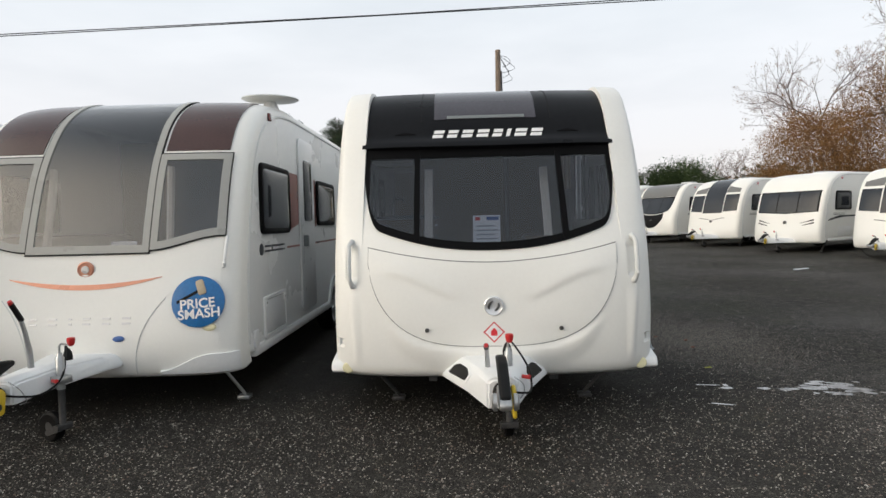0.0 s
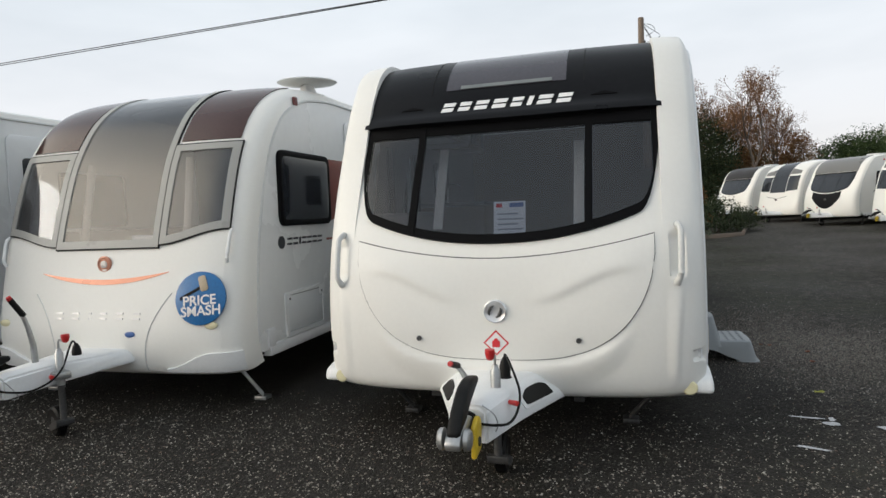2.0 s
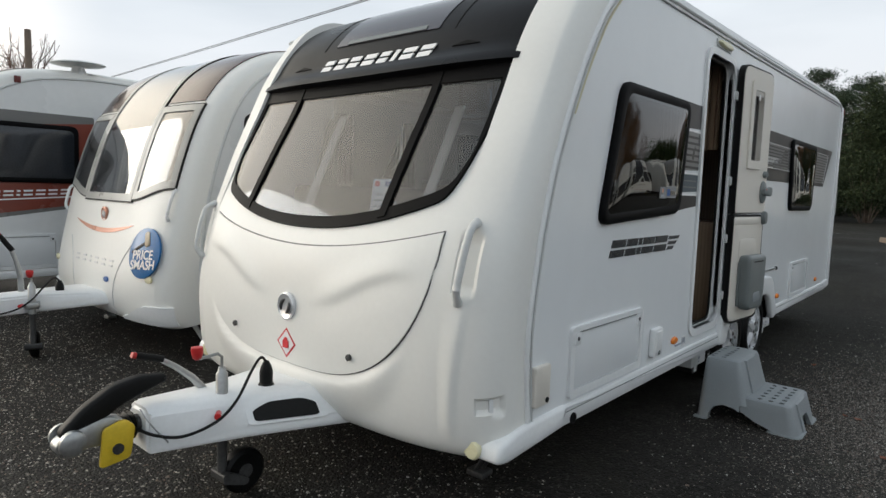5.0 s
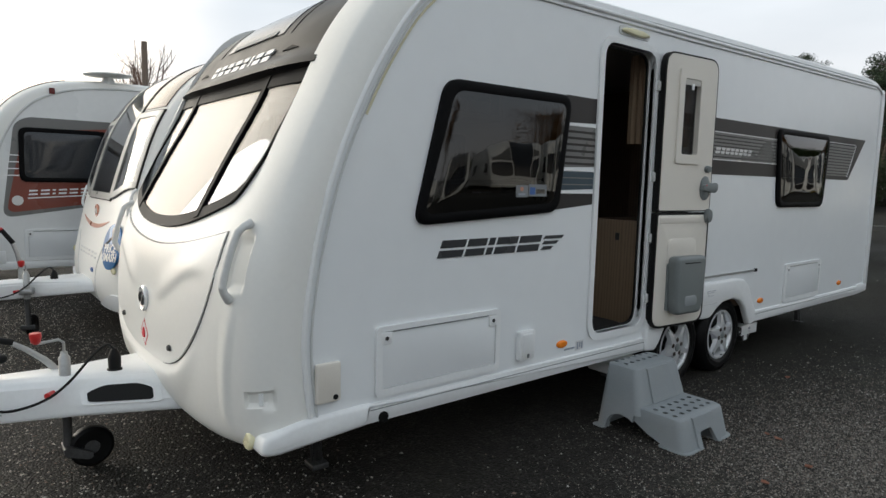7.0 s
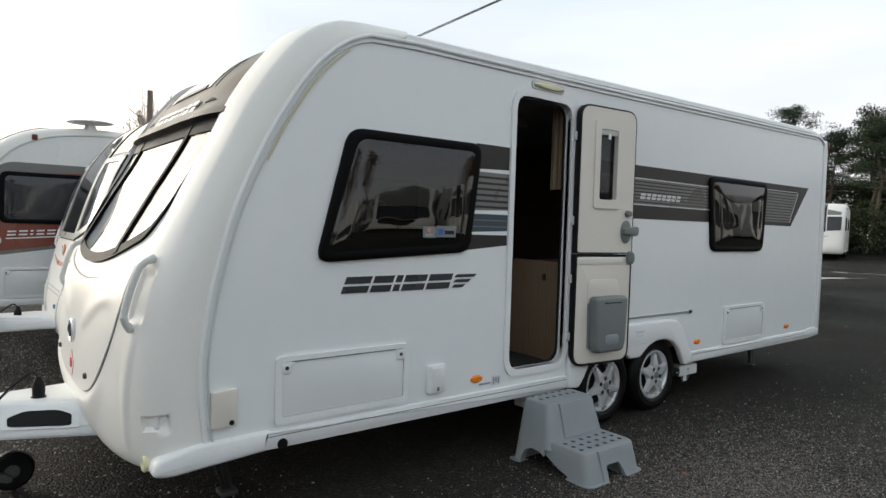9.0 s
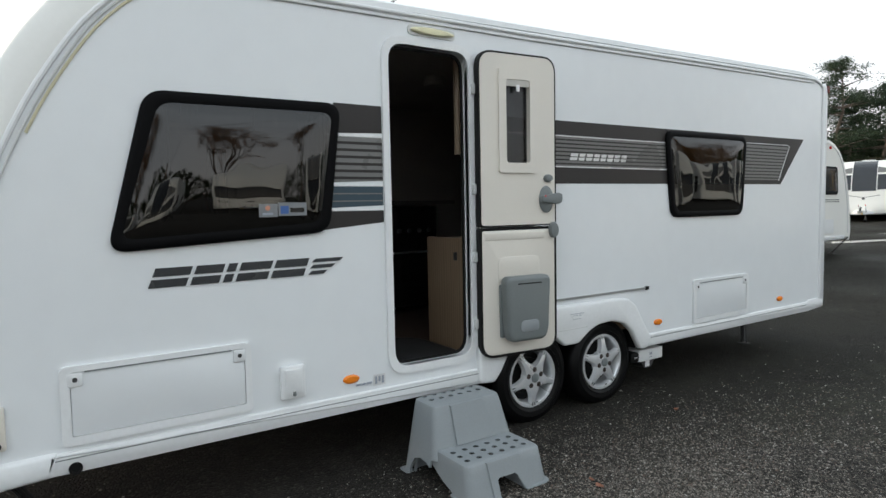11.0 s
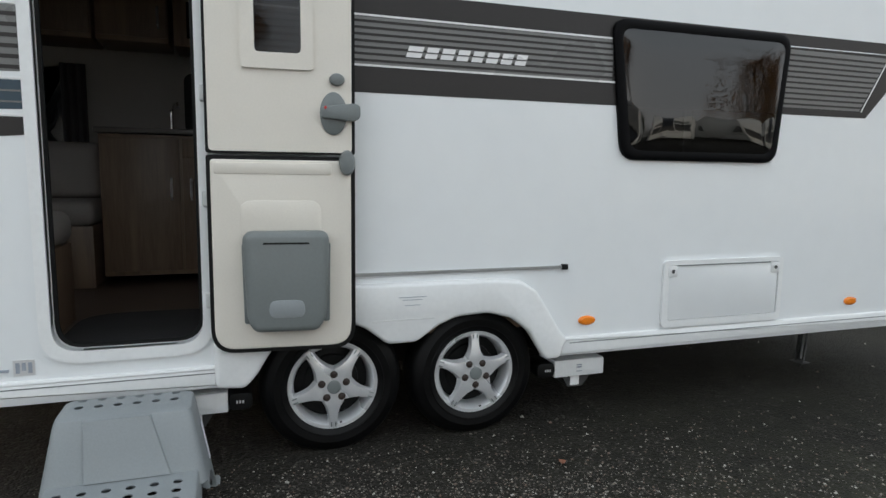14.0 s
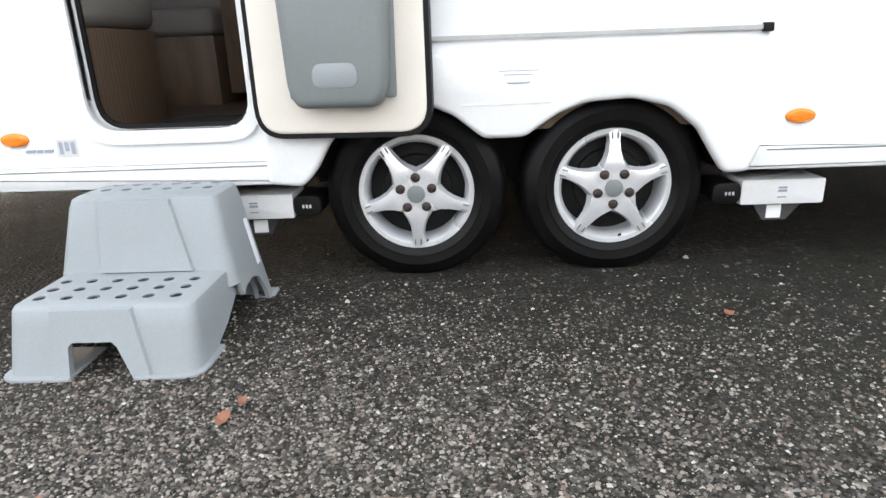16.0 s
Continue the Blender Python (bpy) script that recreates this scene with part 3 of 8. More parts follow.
def wheel(parent, x_face, y, z, radius, side=1, spin=0.0, simple=False, steel=False):
    """A road wheel whose outer face lies at x_face; side 1 faces +x."""
    hub = new("wheel")
    hub.parent = parent
    hub.matrix_basis = Matrix.Translation((x_face, y, z)) @ pose(0, 0, 0, 0, 0, 0 if side > 0 else 180)
    rim_r = radius * 0.638
    w = 0.185
    seg = 24 if simple else 56
    prof = [(rim_r * 0.97, -0.004), (rim_r * 1.03, 0.006), (radius * 0.715, 0.013), (radius * 0.725, 0.010), (radius * 0.82, 0.013), (radius * 0.835, 0.009), (radius * 0.91, 0.005), (radius * 0.965, -0.012), (radius * 0.995, -0.035), (radius, -0.06), (radius, -w + 0.06), (radius * 0.99, -w + 0.03), (radius * 0.9, -w), (rim_r, -w + 0.005), (rim_r * 0.95, -0.10)]
    bm = lathe(prof, (0, 0, 0), "x", seg, close=True)
    part("tyre", bm, M["tyre"], hub)
    bm = lathe([(rim_r * 1.0, -0.002), (rim_r * 0.985, 0.004), (rim_r * 0.91, 0.003), (rim_r * 0.86, -0.010), (rim_r * 0.835, -0.05), (rim_r * 0.825, -0.11), (rim_r * 0.97, -0.11)], (0, 0, 0), "x", seg, close=True)
    n = 5
    for k in range(n):
        a = k * math.tau / n + spin
        own = bmesh.new()
        ring = []
        steps = [(0.20, 0.34, 0.015), (0.36, 0.255, 0.019), (0.48, 0.180, 0.017), (0.62, 0.132, 0.013), (0.78, 0.112, 0.008), (0.88, 0.122, 0.004), (0.965, 0.18, 0.0)]
        for r, half, h in steps:
            rr, hw = r * rim_r, half * rim_r
            ring.append([own.verts.new(c) for c in ((h, -hw * 0.75, rr), (h + 0.004, 0, rr), (h, hw * 0.75, rr), (h - 0.03, hw, rr), (h - 0.03, -hw, rr))])
        for p, q in zip(ring, ring[1:]):
            for j in range(5):
                own.faces.new((p[j], p[(j + 1) % 5], q[(j + 1) % 5], q[j]))
        own.faces.new(ring[0])
        own.faces.new(ring[-1])
        bmesh.ops.rotate(own, verts=own.verts[:], cent=(0, 0, 0), matrix=Matrix.Rotation(a, 3, "X"))
        join(own, bm)
    lathe([(rim_r * 0.40, -0.03), (rim_r * 0.40, 0.010), (rim_r * 0.36, 0.019), (rim_r * 0.19, 0.021), (0.0, 0.021)], (0, 0, 0), "x", 30, bm=bm)
    part("rim", bm, M["alloy"], hub, "silver five-spoke alloy rim")
    part("brake_drum", lathe([(rim_r * 0.84, -0.085), (rim_r * 0.62, -0.075), (rim_r * 0.6, -0.06), (0, -0.06)], (0, 0, 0), "x", 28), M["alloy_dark"], hub)
    if not simple:
        part("hub_cap", lathe([(rim_r * 0.155, 0.018), (rim_r * 0.15, 0.026), (rim_r * 0.11, 0.029), (0, 0.029)], (0, 0, 0), "x", 24), M["grey_plastic"], hub, "grey centre cap")
        for k in range(5):
            a = k * math.tau / 5 + spin + math.pi / 5
            c = (0, rim_r * 0.28 * math.sin(a), rim_r * 0.28 * math.cos(a))
            part("wheel_bolt", lathe([(0.0165, 0.015), (0.0165, 0.0222), (0.0125, 0.0222), (0.0105, 0.0235), (0.006, 0.026), (0, 0.025)], c, "x", 14), M["bolt"], hub)
            a = k * math.tau / 5 + spin
            for off in (-0.012, 0.012):
                own = box(0.002, 0.0135, off * 0.8 - 0.0022, off * 0.8 + 0.0022, rim_r * 0.82, rim_r * 0.93, 0.002)
                bmesh.ops.rotate(own, verts=own.verts[:], cent=(0, 0, 0), matrix=Matrix.Rotation(a, 3, "X"))
                part("spoke_slot", own, M["grey_plastic"], hub)
        part("valve", tube([(0.002, 0.03, -rim_r * 0.86), (0.012, 0.032, -rim_r * 0.83)], 0.004, 8), M["black_rubber"], hub)
    return hub


def corner_steady(parent, x, y, dy, foot_z=0.0, reach=0.26, mat=None):
    """A folding steel leg from the chassis down to the ground."""
    bm = bmesh.new()
    sx = 1 if x > 0 else -1
    top, foot = Vector((x + reach * sx, y - dy * 0.5, 0.38)), Vector((x, y, foot_z + 0.03))
    d = (foot - top).normalized()
    side = d.cross(Vector((0, 0, 1))).normalized()
    for off in (-0.022, 0.022):
        tube([top + side * off, foot + side * off], 0.008, 6, bm=bm)
    tube([top + Vector((0, 0, 0.01)), foot + Vector((0, 0, 0.01))], 0.014, 6, bm=bm)
    box(foot.x - 0.05, foot.x + 0.05, foot.y - 0.045, foot.y + 0.045, foot_z, foot_z + 0.03, 0.006, bm=bm)
    part("corner_steady", bm, mat or M["dark_steel"], parent, "steel folding corner steady")


def drawbar(parent, y0=0.0, lock=True, detail=True, slots=True, jockey_dx=0.0, flat=False):
    """White moulded drawbar cover, coupling head, jockey wheel, handbrake and cable, ahead of a nose at y0."""
    secs = [(-0.93, 0.085, 0.064, 0.312, 0.485), (-0.91, 0.095, 0.074, 0.310, 0.502), (-0.56, 0.205, 0.125, 0.310, 0.482), (-0.22, 0.340, 0.225, 0.308, 0.472), (-0.10, 0.390, 0.285, 0.306, 0.450), (0.12, 0.390, 0.285, 0.306, 0.44)]
    if flat:
        secs = [(-0.93, 0.075, 0.058, 0.350, 0.490), (-0.90, 0.085, 0.068, 0.348, 0.505), (-0.56, 0.125, 0.095, 0.362, 0.512), (-0.22, 0.245, 0.205, 0.385, 0.505), (-0.08, 0.320, 0.275, 0.395, 0.490), (0.12, 0.320, 0.275, 0.395, 0.47)]

    def ring(s):
        y, hb, ht, zb, zt = s
        return [(-hb, y + y0, zb), (-hb * 1.0, y + y0, zb + 0.05), (-ht - 0.02, y + y0, zt - 0.025), (-ht + 0.015, y + y0, zt), (ht - 0.015, y + y0, zt), (ht + 0.02, y + y0, zt - 0.025), (hb, y + y0, zb + 0.05), (hb, y + y0, zb)]

    bm = bmesh.new()
    rings = [[bm.verts.new(c) for c in ring(s)] for s in secs]
    for p, q in zip(rings, rings[1:]):
        for k in range(8):
            bm.faces.new((p[k], p[(k + 1) % 8], q[(k + 1) % 8], q[k]))
    bm.faces.new(rings[0])
    bm.faces.new(rings[-1])
    bmesh.ops.recalc_face_normals(bm, faces=bm.faces[:])
    bmesh.ops.bevel(bm, geom=[e for e in bm.edges if e.calc_face_angle(0) > 0.5], offset=0.012, segments=2, affect="EDGES")
    cover = part("drawbar_cover", bm, M["trim_white"], parent, "white moulded drawbar cover")
    if slots:
        a, b = secs[2], secs[3]
        for sx in (-1, 1):
            def on(s, v, off):
                q = [a[i] + (b[i] - a[i]) * s for i in range(5)]
                lo, hi = Vector((q[1] * sx, q[0] + y0, q[3] + 0.05)), Vector(((q[2] + 0.02) * sx, q[0] + y0, q[4] - 0.025))
                return lo + (hi - lo) * v + Vector((off * sx, -off * 0.5, off * 0.5))
            for name, pts, off, mat in (("slot_surround", [(0.02, 0.02), (0.98, 0.0), (1.0, 0.72), (0.80, 1.0), (0.30, 1.0), (0.02, 0.62)], 0.004, M["trim_white"]), ("slot", [(0.10, 0.14), (0.88, 0.10), (0.90, 0.62), (0.74, 0.84), (0.32, 0.84), (0.10, 0.56)], 0.008, M["black_rubber"])):
                own = bmesh.new()
                o = [own.verts.new(on(s, v, off)) for s, v in rounded(pts, 0.09, 3)]
                i = [own.verts.new(on(s, v, off - 0.02)) for s, v in rounded(pts, 0.09, 3)]
                own.faces.new(o)
                own.faces.new(i)
                for k in range(len(o)):
                    own.faces.new((o[k], o[(k + 1) % len(o)], i[(k + 1) % len(o)], i[k]))
                part(name, own, mat, cover)
    # coupling head with friction pads and handle
    c = new("coupling")
    c.parent = parent
    c.location = (0, y0, 0)
    part("shaft", tube([(0, -0.70, 0.42), (0, -1.0, 0.42)], 0.038, 14), M["dark_steel"], c)
    part("bellows", lathe([(0.034, -0.94), (0.055, -0.955), (0.038, -0.965), (0.058, -0.978), (0.04, -0.99), (0.055, -1.0), (0.034, -1.015)], (0, 0, 0.42), "y", 20), M["black_rubber"], c)
    bm = slab(rounded([(-1.23, 0.385), (-1.0, 0.375), (-0.98, 0.46), (-1.06, 0.49), (-1.2, 0.455), (-1.24, 0.42)], 0.03), -0.036, 0.036, "x", bevel=0.012)
    part("head", bm, M["steel"], c, "grey cast coupling head")
    for sx in (-1, 1):
        part("friction_pad", lathe([(0.048, 0.0), (0.046, 0.018), (0.036, 0.026), (0.012, 0.028), (0, 0.028)] if sx > 0 else [(0.048, 0.0), (0.046, -0.018), (0.036, -0.026), (0, -0.028)], (0.046 * sx, -1.185, 0.425), "x", 22), M["steel"], c, "silver round stabiliser pad")
    own = slab(rounded([(-1.19, 0.40), (-1.10, 0.455), (-1.00, 0.515), (-0.90, 0.550), (-0.82, 0.575), (-0.82, 0.605), (-0.93, 0.618), (-1.03, 0.600), (-1.14, 0.535), (-1.225, 0.455)], 0.03), -0.030, 0.030, "x", bevel=0.016, seg=3)
    part("coupling_handle", own, M["black_rubber"], c, "black plastic coupling handle")
    if lock:
        part("hitch_lock", slab(rounded([(-1.10, 0.30), (-0.985, 0.315), (-0.965, 0.44), (-1.005, 0.475), (-1.085, 0.45)], 0.02), 0.046, 0.070, "x", bevel=0.008), M["yellow_lock"], c, "yellow steel hitch lock")
        part("lock_barrel", lathe([(0.021, 0.066), (0.021, 0.076), (0, 0.076)], (0, -1.035, 0.365), "x", 16), M["dark_steel"], c)
    # jockey wheel
    j = new("jockey_wheel")
    j.parent = parent
    j.matrix_basis = Matrix.Translation((jockey_dx + 0.02, y0 - 0.60, 0)) @ pose(0, 0, 0, 0, 0, 70 if flat else 0) @ Matrix.Translation((-0.02, 0.60, 0))
    part("outer_tube", tube([(0.02, -0.60, 0.36), (0.02, -0.60, 0.570), (0.02, -0.60, 0.582), (0.02, -0.60, 0.600)], [0.026, 0.026, 0.018, 0.015], 16), M["steel"], j)
    part("inner_tube", tube([(0.02, -0.60, 0.10), (0.02, -0.60, 0.37)], 0.021, 14), M["dark_steel"], j)
    part("crank", tube([(0.02, -0.60, 0.595), (0.02, -0.60, 0.645), (0.02, -0.62, 0.662), (0.02, -0.70, 0.655), (0.02, -0.712, 0.665)], 0.007, 8), M["steel"], j)
    part("crank_knob", lathe([(0.010, 0.652), (0.020, 0.662), (0.026, 0.690), (0.024, 0.706), (0.0, 0.710)], (0.02, -0.712, 0), "z", 14), M["red_plastic"], j, "red plastic crank knob")
    part("fork", slab(rounded([(-0.625, 0.13), (-0.585, 0.13), (-0.50, 0.085), (-0.50, 0.06), (-0.52, 0.055), (-0.62, 0.09)], 0.01), -0.035, 0.075, "x"), M["dark_steel"], j)
    part("jockey_tyre", lathe([(0.035, -0.03), (0.085, -0.032), (0.1, -0.02), (0.103, 0), (0.1, 0.02), (0.085, 0.032), (0.035, 0.03)], (0.02, -0.50, 0.103), "x", 26, close=True), M["tyre"], j)
    part("jockey_hub", lathe([(0.04, -0.028), (0.04, 0.028), (0.0, 0.03)], (0.02, -0.50, 0.103), "x", 16), M["dark_steel"], j)
    part("clamp", box(-0.03, 0.07, -0.65, -0.55, 0.40, 0.45, 0.01), M["steel"], j)
    # handbrake
    h = new("handbrake")
    h.parent = parent
    h.location = (0, y0, 0)
    if flat:
        h.matrix_basis = Matrix.Translation((-0.02, y0 - 0.62, 0.50)) @ pose(0, 0, 0, -38, 0, 0) @ Matrix.Diagonal((1, 1.25, 1.25, 1)) @ Matrix.Translation((0.065, 0.60, -0.455))
    part("lever", tube([(-0.065, -0.60, 0.455), (-0.07, -0.665, 0.535), (-0.075, -0.74, 0.600), (-0.08, -0.80, 0.640)], [0.018, 0.016, 0.013, 0.012], 10), M["steel"], h)
    part("grip", tube([(-0.08, -0.79, 0.64), (-0.085, -0.90, 0.675)], [0.016, 0.015], 12), M["black_rubber"], h)
    part("release_button", tube([(-0.085, -0.895, 0.673), (-0.0855, -0.915, 0.68)], [0.014, 0.012], 12), M["red_plastic"], h)
    if detail:
        p = new("plug")
        p.parent = parent
        p.location = (0, y0, 0)
        part("plug_body", lathe([(0.036, 0.465), (0.036, 0.480), (0.030, 0.486), (0.031, 0.535), (0.025, 0.560), (0.012, 0.588), (0.0, 0.592)], (0.075, -0.385, 0), "z", 16), M["black_rubber"], p, "black road lighting plug parked on the cover")
        pts = []
        ctrl = [(0.075, -0.385, 0.58), (0.085, -0.42, 0.612), (0.125, -0.49, 0.575), (0.185, -0.60, 0.48), (0.195, -0.70, 0.415), (0.175, -0.83, 0.385), (0.12, -0.92, 0.40), (0.04, -0.96, 0.42)]
        for k in range(0, 36):
            pts.append(catmull(ctrl, k * (len(ctrl) - 1) / 35.0))
        part("cable", tube(pts, 0.0065, 7), M["black_rubber"], p)
        pts = [catmull([(0.07, -0.95, 0.50), (0.12, -0.94, 0.46), (0.13, -0.90, 0.40), (0.11, -0.86, 0.35), (0.08, -0.88, 0.34)], k * 4 / 17.0) for k in range(18)]
        part("breakaway_cable", tube(pts, 0.003, 6), M["steel"], p)
        part("breakaway_toggle", tube([(0.145, -0.66, 0.430), (0.190, -0.69, 0.432)], [0.012, 0.014], 10), M["red_plastic"], p, "red breakaway toggle")


# ---------- the main caravan ----------
WALL = 1.15
van = thing("caravan", pose(0, 0, 0), "cream-white twin-axle touring caravan with an open entrance door", "caravan", "caravans in the yard")
nose = Nose([(-0.10, 0.300, 0.20, 0.340), (-0.165, 0.330, 0.165, 0.400), (-0.200, 0.42, 0.15, 0.47), (-0.216, 0.62, 0.128, 0.66), (-0.208, 0.83, 0.128, 0.85), (-0.178, 1.06, 0.160, 1.08), (-0.11, 1.25, 0.200, 1.27), (0.045, 1.54, 0.275, 1.53), (0.205, 1.82, 0.405, 1.83), (0.315, 2.05, 0.530, 2.05), (0.455, 2.25, 0.655, 2.225), (0.645, 2.40, 0.81, 2.365), (0.90, 2.490, 0.97, 2.435), (1.25, 2.535, 1.17, 2.462)], WALL)


def win_low(x):
    a = abs(x)
    return 1.205 + 0.19 * (a / 0.9) ** 2.2 + (0.33 * ((a - 0.78) / 0.14) ** 3 if a > 0.78 else 0)


W_IN = 0.92
mid = nose.spread(-W_IN, W_IN, 72)


def lid_low(x):
    a = abs(x) / 0.875
    return 0.535 + 0.70 * (1 - math.sqrt(max(0.0, 1 - min(1, a) ** 3.2))) * 0.93


def lip(x, z):
    """The raised lip that runs round the lower edge of the gas locker."""
    d = lid_low(x * 0.985) - 0.012 - z
    return 0.020 * smoothstep(0.0, 0.025, d) * (1 - smoothstep(0.05, 0.20, d)) * (1 - smoothstep(0.58, 0.80, abs(x))) * smoothstep(0.30, 0.38, z)


part("front_panel", nose.patch(mid, lambda x: 0.0, lambda x: nose.row(x, win_low(x)), 56, 0.0, 0.03, relief=lip, by_row=True), M["front_white"], van, "cream-white moulded front panel")
def corner_crease(x, z):
    """The edge that runs up the front corner from the marker lamp to the grab handle."""
    line = 0.972 + 0.03 * smoothstep(0.5, 1.0, z)
    a = abs(x)
    return 0.011 * smoothstep(0.92, line, a) * (1 - smoothstep(line, line + 0.035, a)) * smoothstep(0.36, 0.50, z) * (1 - smoothstep(0.80, 1.02, z))


def hand_pocket(x, z):
    """The hand pockets in the corner moulding: one low down, one behind the grab bar."""
    a = abs(x)
    hand = -0.016 * smoothstep(0.948, 0.958, a) * (1 - smoothstep(1.030, 1.042, a)) * smoothstep(0.990, 1.004, z) * (1 - smoothstep(1.205, 1.222, z))
    return hand - 0.022 * smoothstep(1.062, 1.070, a) * (1 - smoothstep(1.136, 1.141, a)) * smoothstep(0.517, 0.528, z) * (1 - smoothstep(0.578, 0.588, z))


for s in (-1, 1):
    cols = nose.spread(W_IN, WALL, 46)
    cols = cols if s > 0 else [-c for c in reversed(cols)]
    part("front_pillar", nose.patch(cols, lambda x: 0.0, lambda x: 13.0, 150, 0.0, 0.035, relief=lambda x, z: hand_pocket(x, z) + corner_crease(x, z) + (0.034 * smoothstep(1.15, 1.95, z) * (1 - 0.55 * smoothstep(2.44, 2.52, z)) + 0.022 * smoothstep(2.2, 2.38, z) * (1 - smoothstep(2.42, 2.52, z))) * (1 - smoothstep(1.08, 1.15, abs(x))), by_row=True), M["front_white"], van, "cream-white moulded corner pillar")
part("roof_lip", nose.patch(mid, lambda x: 12.25, lambda x: 13.0, 4, 0.0, 0.02, by_row=True), M["front_white"], van)


def lid_high(x):
    return 1.108 + 0.115 * (abs(x) / 0.87) ** 1.9


def crease(x, z):
    a = abs(x)
    line = 0.850 + 0.17 * smoothstep(0.20, 0.72, a)
    wing = smoothstep(0.14, 0.36, a) * (1 - smoothstep(0.66, 0.86, a))
    return 0.009 * wing * smoothstep(line - 0.012, line + 0.03, z) * (1 - smoothstep(line + 0.03, line + 0.17, z)) + 0.003 * wing * (1 - smoothstep(line - 0.14, line - 0.02, z)) * smoothstep(0.62, 0.70, z)


lidc = nose.spread(-0.872, 0.872, 64)
part("locker_gap", nose.patch(nose.spread(-0.8765, 0.8765, 60), lambda x: lid_low(x * 0.995) - 0.005, lambda x: lid_high(x) + 0.007, 22, 0.0015, 0.01), M["dark_steel"], van)
lid = part("locker_lid", nose.patch(lidc, lid_low, lid_high, 34, 0.0075, 0.012, relief=crease), M["front_white"], van, "moulded gas locker lid with two sculpted creases")
for sx in (-1, 1):
    c = nose.at(0.462 * sx, nose.row(0.462 * sx, 0.652), 0.015)
    part("lid_lock", lathe([(0.015, 0.01), (0.015, -0.004), (0.010, -0.008), (0, -0.006)], c, "y", 18), M["dark_steel"], lid)
c = nose.at(0, nose.row(0, 0.812), 0.016)
badge = part("badge", lathe([(0.066, 0.012), (0.067, -0.004), (0.060, -0.010), (0.053, -0.005), (0.0, -0.006)], c, "y", 40), M["badge_silver"], lid, "round chrome badge")
for turn in (0.0, math.pi):
    arc = [(c.x + 0.030 * math.cos(a) * (0.75 + 0.08 * k), c.y - 0.009, c.z + 0.034 * math.sin(a)) for k, a in enumerate([turn + 1.75 + 0.3 * q for q in range(8)])]
    part("badge_swirl", tube(arc, [0.003, 0.006, 0.008, 0.009, 0.009, 0.008, 0.006, 0.003], 8), M["dark_steel"], badge)
c = nose.at(0, nose.row(0, 0.632), 0.0165)
for name, r, off, mat in (("hazard_diamond", 0.074, 0.0088, M["ink_red"]), ("diamond_field", 0.062, 0.0098, M["white_letter"])):
    part(name, nose.patch([-r + r * k / 6 for k in range(13)], lambda x: 0.632 - max(0.001, r - abs(x)), lambda x: 0.632 + max(0.001, r - abs(x)), 2, off, 0.003), mat, lid)
part("gas_bottle_mark", slab(rounded([(-0.022, -0.024), (0.022, -0.024), (0.022, 0.010), (0.010, 0.016), (0.010, 0.026), (-0.010, 0.026), (-0.010, 0.016), (-0.022, 0.010)], 0.004, 2), c.y + 0.0015, c.y + 0.0065, "y"), M["ink_red"], lid).location = (0, 0, c.z)

# front window: black surround, mullions, three panes, sealed edge
win = new("front_window")
win.parent = van
win["label"] = "three-pane smoked front window in a black surround"
WT = 1.945
part("bottom_rail", nose.patch(mid, lambda x: win_low(x) - 0.012, lambda x: min(WT, win_low(x) + 0.040), 6, 0.014, 0.03), M["black_frame"], win)
part("top_rail", nose.patch(nose.spread(-W_IN, W_IN, 30), lambda x: 1.882, lambda x: WT + 0.02, 4, 0.014, 0.03), M["black_frame"], win)
for sx in (-1, 1):
    for name, a, b in (("mullion", 0.506, 0.548), ("side_rail", 0.886, 0.925)):
        cols = [a + (b - a) * k / 4 for k in range(5)]
        cols = cols if sx > 0 else [-q for q in reversed(cols)]
        part(name, nose.patch(cols, lambda x: win_low(min(0.9, abs(x))) if abs(x) < 0.6 else win_low(x), lambda x: WT, 16, 0.019 if a < 0.6 else 0.015, 0.03), M["black_frame"], win)
for a, b in ((-0.905, -0.53), (-0.53, 0.53), (0.53, 0.905)):
    pane = part("pane", nose.patch(nose.spread(a, b, 24), lambda x: win_low(x) + 0.012, lambda x: 1.90, 20, 0.008, 0.005), M["glass_front"], win, "smoked acrylic pane")
    pane.visible_shadow = False

# black sunroof hood with its peak, seams and roof light
hood_c = nose.spread(-0.945, 0.945, 56)


def peak(x, z):
    return 0.045 * (1 - smoothstep(1.95, 2.06, z)) * (1 - 0.5 * (abs(x) / 0.95) ** 4)


hood = part("sunroof_hood", nose.patch(hood_c, lambda x: nose.row(x, 1.955 - 0.012 * (1 - (x / 0.945) ** 2)), lambda x: 12.3, 30, 0.016, 0.05, relief=peak, by_row=True), M["black_abs"], van, "black gloss moulded hood over the front window")
for x in (-0.50, 0.50):
    part("hood_seam", nose.patch([x - 0.004, x + 0.004], lambda q: nose.row(q, 2.17), lambda q: 12.2, 14, 0.0185, 0.01, by_row=True), M["black_rubber"], hood)
part("roof_light", nose.patch(nose.spread(-0.40, 0.39, 20), lambda x: nose.row(x, 2.185), lambda x: 12.0, 12, 0.020, 0.012, by_row=True), M["roof_glass"], hood, "tinted roof light")
part("roof_light_edge", nose.patch(nose.spread(-0.30, 0.30, 12), lambda x: 2.188, lambda x: 2.212, 2, 0.024, 0.01), M["grey_plastic"], hood)
